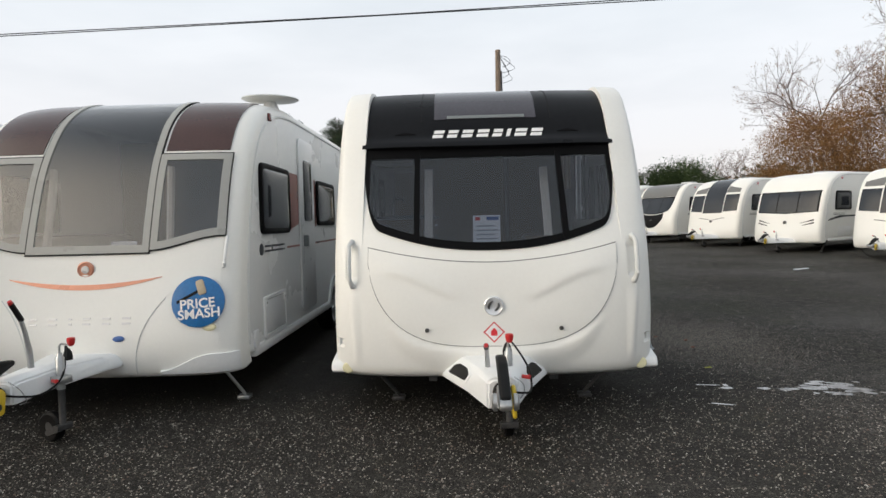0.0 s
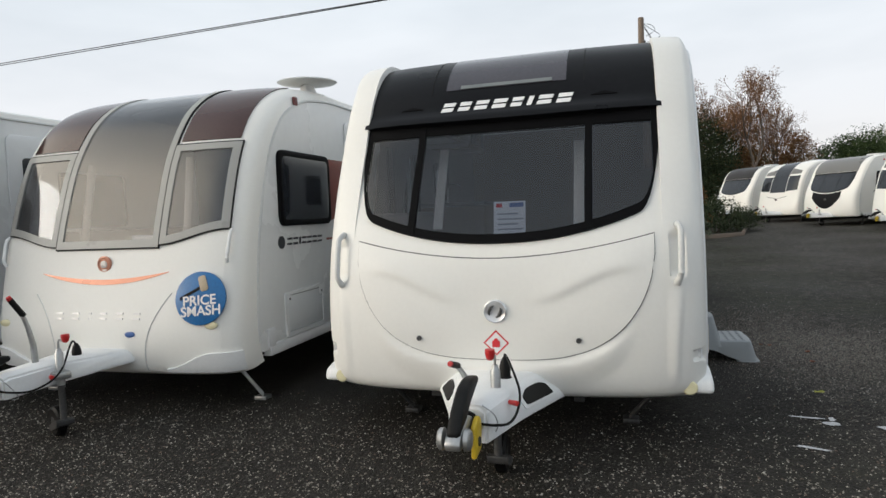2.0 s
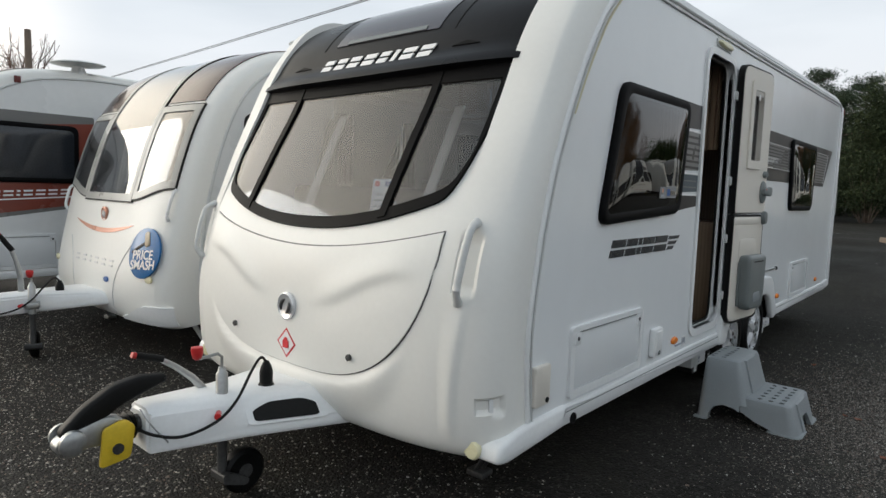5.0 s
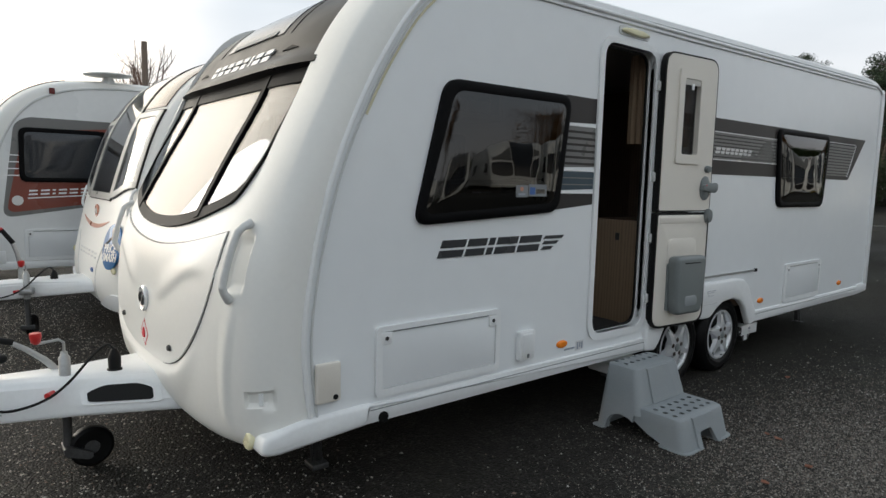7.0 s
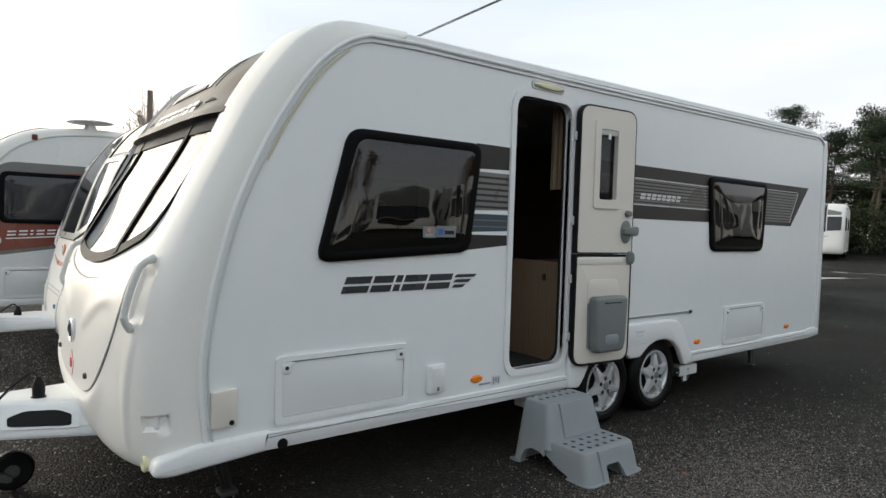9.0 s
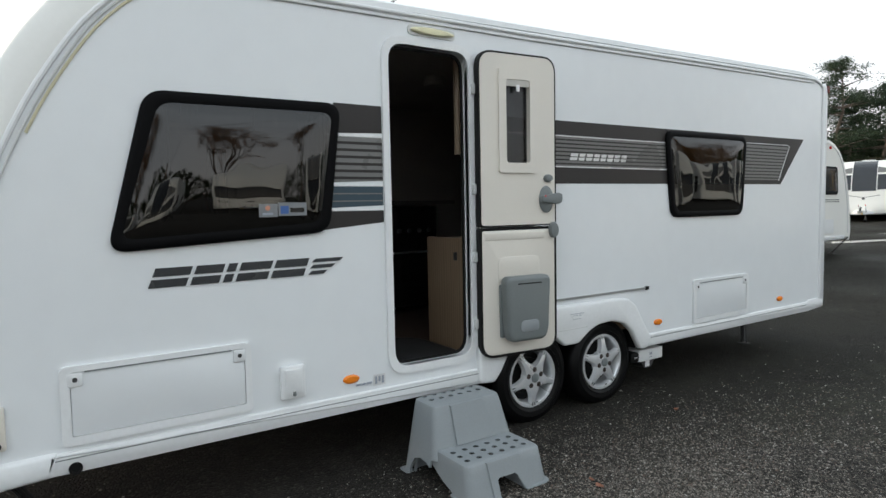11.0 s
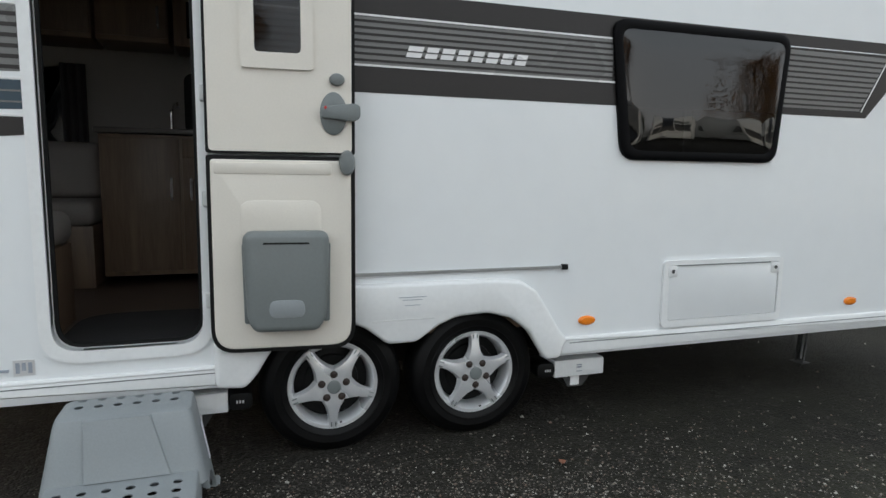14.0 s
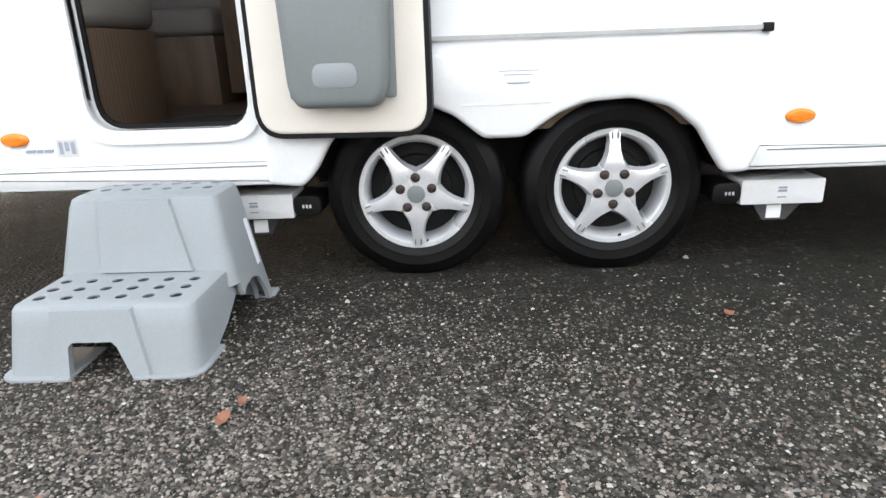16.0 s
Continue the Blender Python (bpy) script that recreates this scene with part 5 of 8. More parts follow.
side_bars([0.03, 0.018, 0.03], 1.80, 0.482, 0.010, 0.3, 0.006, ((0, 1),), M["ink"], van, name="small_mark")
o = part("awning_lamp", lathe([(0.018, 0.0), (0.019, 0.014), (0.014, 0.024), (0.0, 0.027)], (0, 0, 0), "x", 28), M["lamp_lens"], van, "oval awning lamp over the door")
o.matrix_basis = Matrix.Translation((WALL + 0.004, 2.32, 2.385)) @ Matrix.Diagonal((1, 7.6, 1.1, 1))
part("awning_lamp_base", slab(rounded([(2.165, 2.358), (2.475, 2.358), (2.475, 2.412), (2.165, 2.412)], 0.026), WALL, WALL + 0.008, "x"), M["grey_white"], van)

# sills, awning rail, wheel spat, rear corner
part("sill", slab(rounded([(0.40, 0.352), (2.70, 0.352), (2.70, 0.446), (0.40, 0.446)], 0.012), 1.02, 1.166, "x", bevel=0.014), M["trim_white"], van, "white moulded side sill")
part("sill", slab(rounded([(4.15, 0.352), (6.60, 0.352), (6.88, 0.370), (6.885, 0.462), (6.60, 0.462), (6.58, 0.446), (4.15, 0.446)], 0.012), 1.02, 1.166, "x", bevel=0.014), M["trim_white"], van)
for y0, y1 in ((0.44, 2.60), (4.22, 6.55)):
    part("sill_groove", box(1.160, 1.1675, y0, y1, 0.416, 0.420), M["grey_plastic"], van)
    part("sill_insert", box(1.162, 1.168, y0 + 0.05, y0 + 0.55, 0.4205, 0.4255), M["grey_white"], van)
part("jack_hole", lathe([(0.026, 0.0), (0.026, 0.006), (0.018, 0.006), (0.017, -0.01), (0, -0.01)], (1.167, 0.515, 0.375), "x", 20), M["black_rubber"], van)
spat = [(2.60, 0.446), (2.60, 0.356), (2.715, 0.345), (2.765, 0.40), (2.815, 0.485), (2.885, 0.560), (2.97, 0.598), (3.13, 0.596), (3.215, 0.560), (3.310, 0.484), (3.440, 0.484), (3.545, 0.555), (3.635, 0.588), (3.78, 0.596), (3.90, 0.565), (3.99, 0.495), (4.05, 0.40), (4.085, 0.348), (4.16, 0.350), (4.20, 0.446), (4.165, 0.480), (4.10, 0.58), (4.03, 0.685), (3.95, 0.738), (3.82, 0.752), (2.75, 0.752), (2.60, 0.740)]
part("wheel_spat", slab(rounded(spat, 0.02, 3), 1.132, 1.186, "x", bevel=0.018, seg=3), M["trim_white"], van, "white moulded wheel spat over both axles")
part("spat_crease", slab(rounded([(3.24, 0.588), (3.52, 0.590), (3.52, 0.594), (3.24, 0.592)], 0.001), 1.17, 1.1875, "x"), M["grey_white"], van)
part("spat_mark", slab([(3.36, 0.690), (3.48, 0.690), (3.455, 0.655), (3.385, 0.655)], 1.18, 1.1885, "x"), M["trim_white"], van)
for y0, y1, z in ((3.358, 3.482, 0.690), (3.374, 3.464, 0.678), (3.385, 3.455, 0.654)):
    part("spat_mark_line", box(1.186, 1.1895, y0, y1, z, z + 0.0025), M["ink"], van)
part("skirt_rail", slab([(2.61, 0.786), (4.172, 0.786), (4.172, 0.800), (2.61, 0.800)], WALL, WALL + 0.012, "x"), M["steel"], van, "thin grey skirt rail")
part("rail_end", box(WALL, WALL + 0.018, 4.165, 4.196, 0.780, 0.806, 0.003), M["black_rubber"], van)
for sx in (-1, 1):
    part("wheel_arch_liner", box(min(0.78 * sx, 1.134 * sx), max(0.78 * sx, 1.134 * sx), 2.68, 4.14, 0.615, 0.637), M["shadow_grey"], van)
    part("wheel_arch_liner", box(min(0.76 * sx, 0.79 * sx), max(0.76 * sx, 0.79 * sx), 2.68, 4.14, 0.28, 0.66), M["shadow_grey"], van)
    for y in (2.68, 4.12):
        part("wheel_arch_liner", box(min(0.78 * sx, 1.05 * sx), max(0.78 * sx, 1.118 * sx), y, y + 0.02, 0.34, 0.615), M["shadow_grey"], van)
rail = [(WALL + 0.004, y, z) for y, z in seam[:-2]] + [(WALL + 0.004, 1.25, 2.450), (WALL + 0.004, 3.0, roof_z(3.0) - 0.028), (WALL + 0.004, 6.64, roof_z(6.64) - 0.030), (WALL + 0.004, 6.76, 2.52), (WALL + 0.004, 6.83, 2.45), (WALL + 0.004, 6.845, 2.30), (WALL + 0.004, 6.85, 0.46)]
part("awning_rail", tube(rail, 0.012, 8), M["trim_white"], van, "white awning rail along the roof edge")
inner_rail = []
for i, (x, y, z) in enumerate(rail[:-4]):
    q = smoothstep(len(seam) - 13, len(seam) - 1, i)
    inner_rail.append((x + 0.001, y + 0.033 * (1 - q), z - 0.008 - 0.024 * q))
part("rail_groove", tube(inner_rail, 0.0055, 6), M["grey_white"], van)
yel = [(WALL + 0.003, y + 0.045, z - 0.02) for y, z in seam if 1.75 < z < 2.36]
part("sealant", tube(yel, 0.006, 6), M["yellowed"], van, "yellowed sealant along the front seam")
part("rear_corner", slab(rounded([(6.79, 0.44), (6.885, 0.44), (6.885, 2.46), (6.84, 2.54), (6.79, 2.50)], 0.02), 1.10, 1.168, "x", bevel=0.015), M["trim_white"], van)
part("rear_marker_lamp", box(1.135, 1.178, 6.86, 6.905, 2.44, 2.515, 0.012), M["lamp_red"], van, "red marker lamp on the roof corner")
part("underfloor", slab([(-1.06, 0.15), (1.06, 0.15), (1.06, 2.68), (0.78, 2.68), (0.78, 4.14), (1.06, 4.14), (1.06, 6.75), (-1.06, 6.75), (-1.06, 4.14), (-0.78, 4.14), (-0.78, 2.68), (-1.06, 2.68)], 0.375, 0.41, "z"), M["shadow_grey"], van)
for sx in (-1, 1):
    part("chassis_rail", box(0.44 * sx - 0.03, 0.44 * sx + 0.03, 0.0, 6.7, 0.24, 0.375), M["dark_steel"], van)
part("axle_tube", tube([(-0.95, 3.08, 0.29), (0.95, 3.08, 0.29)], 0.045, 12), M["dark_steel"], van)
part("axle_tube", tube([(-0.95, 3.742, 0.29), (0.95, 3.742, 0.29)], 0.045, 12), M["dark_steel"], van)
for y, sp in ((3.082, 0.62), (3.744, 0.0)):
    wheel(van, 1.115, y, 0.301, 0.311, 1, sp)
    wheel(van, -1.115, y, 0.301, 0.311, -1, sp, simple=True)
for y0, s in ((2.69, -1), (4.151, 1)):
    mv = new("motor_mover")
    mv.parent = van
    ys = sorted((y0 + s * 0.045, y0 + s * 0.33))
    part("mover_housing", slab(rounded([(ys[0], 0.212), (ys[1], 0.212), (ys[1], 0.300), (ys[0], 0.300)], 0.008), 0.90, 1.075, "x", bevel=0.006), M["trim_white"], mv, "white motor mover housing")
    ye = sorted((y0 + s * 0.045, y0 - s * 0.055))
    part("mover_end", slab(rounded([(ye[0], 0.218), (ye[1], 0.218), (ye[1], 0.294), (ye[0], 0.294)], 0.03), 0.93, 1.08, "x", bevel=0.008), M["black_rubber"], mv)
    part("mover_bracket", slab([(y0 + s * 0.10, 0.212), (y0 + s * 0.27, 0.212), (y0 + s * 0.22, 0.150), (y0 + s * 0.14, 0.150)], 0.93, 1.05, "x"), M["dark_steel"], mv)
    part("mover_label", box(1.05, 1.053, min(y0 + s * 0.15, y0 + s * 0.20), max(y0 + s * 0.15, y0 + s * 0.20), 0.158, 0.205), M["white_letter"], mv)
    for z0, z1 in ((0.268, 0.274), (0.256, 0.264), (0.236, 0.240)):
        part("mover_print", box(1.075, 1.077, min(y0 + s * 0.17, y0 + s * 0.20), max(y0 + s * 0.17, y0 + s * 0.20), z0, z1), M["ink"], mv)
    for k in range(3):
        part("mover_print", box(1.080, 1.082, y0 - 0.012 + 0.012 * k, y0 - 0.005 + 0.012 * k, 0.250, 0.262), M["silver_letter"], mv)
for x, y, dy in ((0.735, 0.40, 0.30), (-0.735, 0.40, 0.30), (0.75, 6.2, -0.3), (-0.75, 6.2, -0.3)):
    corner_steady(van, x, y, dy, reach=0.26 if y < 1 else -0.1)
drawbar(van, 0.0, lock=True, jockey_dx=0.045)

# ---------- inside the main caravan, seen through the door and windows ----------


def cabinet(name, label, x0, x1, y0, y1, z0, z1, mat, face="x", doors=1, handles=True, category="cabinet", drop=0.0):
    """A cabinet unit with fitted doors on its +x or -y face."""
    c = thing(name, pose((x0 + x1) / 2, (y0 + y1) / 2, z0), label, category)
    ox, oy, oz = (x0 + x1) / 2, (y0 + y1) / 2, z0

    def b(a0, a1, b0, b1, c0, c1, bev=0.004):
        return box(a0 - ox, a1 - ox, b0 - oy, b1 - oy, c0 - oz, c1 - oz, bev)

    part("carcass", b(x0, x1, y0, y1, z0, z1), mat, c)
    for k in range(doors):
        a, e = y0 + (y1 - y0) * k / doors + 0.008, y0 + (y1 - y0) * (k + 1) / doors - 0.008
        d = part("cabinet_door", b(x1 - 0.002, x1 + 0.016, a, e, z0 + 0.03, z1 - 0.02), mat, c)
        if handles:
            yh = e - 0.05 if k % 2 == 0 else a + 0.05
            part("handle", tube([(x1 + 0.016 - ox, yh - oy, z1 - 0.24 - drop - oz), (x1 + 0.040 - ox, yh - oy, z1 - 0.22 - drop - oz), (x1 + 0.040 - ox, yh - oy, z1 - 0.13 - drop - oz), (x1 + 0.016 - ox, yh - oy, z1 - 0.11 - drop - oz)], 0.008, 8), M["alloy"], d, "silver bow handle")
    return c


IX = WALL - 0.035
tagged(part("floor", slab([(-IX, 0.25), (IX, 0.25), (IX, 2.68), (0.75, 2.68), (0.75, 4.14), (IX, 4.14), (IX, 6.70), (-IX, 6.70), (-IX, 4.14), (-0.75, 4.14), (-0.75, 2.68), (-IX, 2.68)], 0.415, 0.500, "z"), M["walnut_floor"], None), "dark brown wood-pattern vinyl floor", "floor", kind="structure")
tagged(part("ceiling", box(-IX, IX, 0.80, 6.70, 2.36, 2.40), M["liner"], None), "pale caravan ceiling lining", "ceiling", kind="structure")
tagged(part("wall_lining", slab([(0.95, 0.5), (6.7, 0.5), (6.7, 2.36), (1.1, 2.36), (0.95, 2.0)], -IX, -IX + 0.006, "x", holes=[rounded(KWIN, 0.05), rounded(inset(LWIN, 0.05), 0.05)]), M["liner"], None), "pale wall lining", "wall", kind="structure")
tagged(part("trim_kitchen_window", slab(rounded(inset(KWIN, -0.025), 0.07), -WALL + 0.002, -IX + 0.012, "x", holes=[rounded(inset(KWIN, 0.03), 0.05)]), M["black_rubber"], None), "dark trim round the kitchen window", "trim", kind="structure")
tagged(part("wall_partition", box(-IX, IX, 4.18, 4.22, 0.5, 2.36), M["oak"], None), "brown wood partition wall", "wall", kind="structure")
cabinet("kitchen_unit", "brown oak kitchen base unit with two doors", -IX, -0.52, 1.92, 2.84, 0.56, 1.44, M["oak"], doors=2, drop=0.16)
drw = thing("drawer_unit", pose(-0.51, 2.60, 1.30), "brown oak kitchen drawer under the worktop", "drawer")
part("drawer_front", box(-0.008, 0.014, -0.21, 0.23, 0.0, 0.125, 0.004), M["oak"], drw)
part("handle", tube([(0.012, -0.10, 0.07), (0.035, -0.08, 0.07), (0.035, 0.08, 0.07), (0.012, 0.10, 0.07)], 0.008, 8), M["alloy"], drw, "silver bow handle")
ov = thing("oven", pose(-0.80, 3.15, 0.56), "black built-in oven with a glass front", "oven")
part("oven_body", box(-0.30, 0.27, -0.29, 0.29, 0.0, 0.87, 0.006), M["oven"], ov)
part("oven_door", box(0.27, 0.29, -0.26, 0.26, 0.10, 0.46, 0.006), M["oven"], ov)
part("oven_rail", tube([(0.29, -0.22, 0.47), (0.32, -0.20, 0.475), (0.32, 0.20, 0.475), (0.29, 0.22, 0.47)], 0.009, 8), M["steel"], ov)
for k in range(5):
    part("oven_knob", lathe([(0.018, 0.27), (0.018, 0.295), (0.0, 0.297)], (0, -0.2 + 0.1 * k, 0.66), "x", 14), M["dark_steel"], ov)
tagged(part("worktop", box(-IX, -0.49, 1.90, 3.62, 1.445, 1.48, 0.008), M["worktop"], None), "speckled dark kitchen worktop over the units", "worktop")
tap = thing("tap", pose(-0.95, 2.30, 1.48), "chrome kitchen tap at the worktop", "tap")
part("spout", tube([(0, 0, 0), (0, 0, 0.14), (0.04, 0.02, 0.19), (0.10, 0.04, 0.19), (0.13, 0.05, 0.16)], 0.011, 10), M["chrome"], tap)
cabinet("wall_locker", "brown oak wall locker over the kitchen", -IX, -0.72, 1.90, 2.32, 2.03, 2.36, M["oak"], doors=1)
mw = thing("microwave", pose(-0.92, 2.70, 2.02), "dark built-in microwave oven in the wall lockers", "microwave")
part("microwave_body", box(-0.195, 0.20, -0.35, 0.35, 0.0, 0.33, 0.006), M["oak"], mw)
part("microwave_door", box(0.20, 0.215, -0.27, 0.16, 0.05, 0.28, 0.006), M["oven"], mw)
part("control_panel", box(0.20, 0.213, 0.18, 0.28, 0.05, 0.28, 0.004), M["dark_steel"], mw)
cabinet("wall_locker", "brown oak wall locker over the seat", -IX, -0.72, 0.95, 1.88, 2.03, 2.36, M["oak"], doors=2)
cabinet("wardrobe_unit", "light oak low cabinet beside the entrance", 0.58, IX - 0.02, 2.685, 3.40, 0.665, 1.215, M["oak_light"], doors=1, handles=False)
part_unit = thing("tall_cupboard", pose(0.78, 3.42, 0.5), "dark oak tall cupboard behind the entrance door", "cupboard")
part("carcass", box(-0.36, 0.33, 0.0, 0.70, 0.0, 1.86, 0.006), M["oak"], part_unit)
part("end_panel", slab(rounded([(0.54, 0.503), (IX - 0.02, 0.503), (IX - 0.02, 1.222), (0.54, 1.222)], [0.005, 0.005, 0.02, 0.02]), 2.655, 2.680, "y"), M["oak_light"], None).name = "wood_panel"
tagged(bpy.data.objects["wood_panel"], "light oak end panel of the low cabinet beside the entrance", "panel")
part("latch", box(0.86, 0.89, 2.645, 2.657, 1.08, 1.13, 0.003), M["dark_steel"], bpy.data.objects["wood_panel"])


def seat(name, label, x0, x1, y0, y1, back_x=None):
    s = thing(name, pose((x0 + x1) / 2, (y0 + y1) / 2, 0.5), label, "seat")
    w, l = (x1 - x0) / 2, (y1 - y0) / 2
    part("seat_base", box(-w, w, -l, l, 0.0, 0.38, 0.006), M["oak"], s, "brown oak seat base")
    part("kick_board", box(-w - 0.004 if back_x == 1 else w - 0.02, -w + 0.02 if back_x == 1 else w + 0.004, -l * 0.8, l * 0.8, 0.10, 0.30, 0.006), M["oak"], s)
    part("seat_cushion", box(-w - 0.02, w + 0.02, -l, l + 0.01, 0.38, 0.53, 0.05, 3), M["fabric"], s, "grey-beige upholstered cushion")
    if back_x:
        a, b = (w - 0.16, w) if back_x > 0 else (-w, -w + 0.16)
        part("back_cushion", box(a, b, -l + 0.02, l - 0.02, 0.53, 0.90, 0.05, 3), M["fabric"], s, "grey-beige back cushion")
    return s


seat("bench_seat", "grey-beige upholstered bench on a brown oak base", -IX + 0.02, -0.46, 0.55, 1.88, -1)
seat("bench_seat", "grey-beige upholstered bench beside the entrance", 0.40, IX - 0.02, 0.55, 1.95, 1)
cabinet("front_chest", "brown oak chest between the front seats", -0.44, 0.44, 0.34, 0.62, 0.5, 1.12, M["oak"], doors=1, handles=False)
mat_ob = tagged(part("door_mat", slab(rounded([(0.35, 1.98), (1.05, 1.98), (1.05, 2.62), (0.35, 2.62)], 0.2), 0.502, 0.515, "z", bevel=0.004), M["mat"], None), "black door mat inside the entrance", "mat")


def curtain(x0, x1, y, z0, z1, mat, axis="x", folds=5, name="curtain", label="pale gathered curtain beside the window", lean=0.0):
    own = bmesh.new()
    n = folds * 6
    a, b = [], []
    for k in range(n + 1):
        q = x0 + (x1 - x0) * k / n
        d = 0.014 * math.sin(k / n * folds * math.tau)
        lo = (q, y + d, z0) if axis == "x" else (y + d, q, z0)
        hi = (q, y + d * 0.7 + lean, z1) if axis == "x" else (y + d * 0.7, q, z1)
        a.append(own.verts.new(lo))
        b.append(own.verts.new(hi))
    for k in range(n):
        own.faces.new((a[k], a[k + 1], b[k + 1], b[k]))
    ob = part(name, own, mat, None)
    md = ob.modifiers.new("thickness", "SOLIDIFY")
    md.thickness = 0.004
    return tagged(ob, label, "curtain", "curtains in the front window")


for x0, x1 in ((-0.49, -0.43), (0.42, 0.48)):
    curtain(x0, x1, 0.24, 1.28, 1.82, M["curtain"], lean=0.26)
curtain(0.93, 1.06, 2.62, 1.74, 2.32, M["oak_light"], folds=3, label="brown curtain gathered beside the entrance")
curtain(0.80, 0.95, IX - 0.04, 1.28, 1.90, M["dark_curtain"], "y", 3, label="dark gathered curtain at the side window")
curtain(1.55, 1.70, IX - 0.04, 1.28, 1.90, M["dark_curtain"], "y", 3, label="dark gathered curtain at the side window")
for y in (1.05, 1.72):
    curtain(y - 0.1, y + 0.05, -IX + 0.05, 1.30, 1.92, M["dark_curtain"], "y", 3, label="dark gathered curtain at the far side window")
sheet = thing("price_sheet", pose(0.0, 0.38, 1.118), "white printed information sheet standing inside the front window", "notice")
part("sheet", slab([(-0.118, 0.0), (0.098, 0.0), (0.098, 0.33), (-0.118, 0.33)], 0.0, 0.002, "y"), M["paper"], sheet)
part("print_block", slab([(-0.10, 0.29), (-0.06, 0.29), (-0.06, 0.318), (-0.10, 0.318)], -0.002, 0.0, "y"), M["ink_red"], sheet)
part("print_block", slab([(-0.01, 0.29), (0.085, 0.29), (0.085, 0.318), (-0.01, 0.318)], -0.002, 0.0, "y"), M["ink_blue"], sheet)
for k in range(6):
    part("print_line", slab([(-0.09, 0.24 - 0.034 * k), (0.05 + 0.03 * (k % 2), 0.24 - 0.034 * k), (0.05 + 0.03 * (k % 2), 0.25 - 0.034 * k), (-0.09, 0.25 - 0.034 * k)], -0.002, 0.0, "y"), M["ink"], sheet)
sheet.rotation_euler = (radians(-8), 0, radians(-4))
lamp = thing("ceiling_spot", pose(0.30, 2.9, 2.30), "round white ceiling lamp near the entrance, switched off", "lamp")
part("lamp_body", lathe([(0.075, -0.01), (0.08, 0.02), (0.06, 0.06), (0.0, 0.06)], (0, 0, 0), "z", 24), M["liner"], lamp)

# ---------- moulded double step outside the door ----------


def frustum(base, z0, top, z1, r0, r1, bm=None):
    """A tapered block with rounded upright corners; base and top are (x0, x1, y0, y1)."""
    own = bmesh.new()

    def ring(b, z, r, inset_by=0.0):
        x0, x1, y0, y1 = b
        i = inset_by
        return [own.verts.new((p[0], p[1], z)) for p in rounded([(x0 + i, y0 + i), (x1 - i, y0 + i), (x1 - i, y1 - i), (x0 + i, y1 - i)], r, 5)]

    rings = [ring(base, z0, r0)]
    for q in (0.35, 0.7, 0.93):
        b = [base[i] + (top[i] - base[i]) * q for i in range(4)]
        rings.append(ring(b, z0 + (z1 - z0) * q, r0 + (r1 - r0) * q))
    rings.append(ring(top, z1 - 0.006, r1, 0.002))
    rings.append(ring(top, z1, r1, 0.012))
    for a, b in zip(rings, rings[1:]):
        for k in range(len(a)):
            own.faces.new((a[k], a[(k + 1) % len(a)], b[(k + 1) % len(a)], b[k]))
    own.faces.new(rings[0])
    own.faces.new(rings[-1])
    bmesh.ops.recalc_face_normals(own, faces=own.faces[:])
    return join(own, bm)


def carve(solid, cutters):
    """The solid less the cutters, as a bmesh."""
    def ob_of(bm, name):
        me = bpy.data.meshes.new(name)
        bmesh.ops.recalc_face_normals(bm, faces=bm.faces[:])
        bm.to_mesh(me)
        bm.free()
        ob = bpy.data.objects.new(name, me)
        scene.collection.objects.link(ob)
        return ob

    a = ob_of(solid, "solid")
    obs = [a]
    for c in cutters:
        o = ob_of(c, "cutter")
        obs.append(o)
        md = a.modifiers.new("cut", "BOOLEAN")
        md.operation, md.solver, md.object = "DIFFERENCE", "EXACT", o
    bpy.context.view_layer.update()
    me = a.evaluated_get(bpy.context.evaluated_depsgraph_get()).to_mesh()
    out = bmesh.new()
    out.from_mesh(me)
    for o in obs:
        bpy.data.objects.remove(o)
    return out


SX, SY = 1.54, 2.31
step = thing("double_step", pose(SX, SY, 0), "moulded grey plastic double step on the gravel below the door", "step")
LO_B, LO_T = (-0.285, 0.268, -0.252, 0.252), (-0.285, 0.214, -0.236, 0.238)
UP_B, UP_T = (-0.312, 0.018, -0.288, 0.290), (-0.292, -0.085, -0.216, 0.216)
LO_Z, UP_Z = 0.181, 0.389


def shrunk(b, d):
    return [b[0] + d, b[1] - d, b[2] + d, b[3] - d]


arch = [(-0.238, -0.01), (-0.232, 0.05), (-0.205, 0.095), (-0.155, 0.113), (-0.09, 0.106), (-0.03, 0.076), (0.03, 0.046), (0.09, 0.028), (0.13, 0.014), (0.14, -0.01)]
lo = frustum(LO_B, 0.0, LO_T, LO_Z, 0.06, 0.04)
up = frustum(UP_B, 0.0, UP_T, UP_Z, 0.06, 0.035)
cut_lo = frustum(shrunk(LO_B, 0.012), -0.01, shrunk(LO_T, 0.012), LO_Z - 0.004, 0.05, 0.03)
cut_up = frustum(shrunk(UP_B, 0.012), -0.01, shrunk(UP_T, 0.012), UP_Z - 0.004, 0.05, 0.03)
FRONT = [(-0.074, -0.01), (0.092, -0.01), (0.052, 0.088), (0.040, 0.098), (-0.068, 0.098), (-0.077, 0.088)]


def punch(xs, ys, z):
    own = bmesh.new()
    for x in xs:
        for y in ys:
            lathe([(0.0155, z - 0.03), (0.0155, z + 0.03)], (x, y, 0), "z", 14, bm=own)
    return own


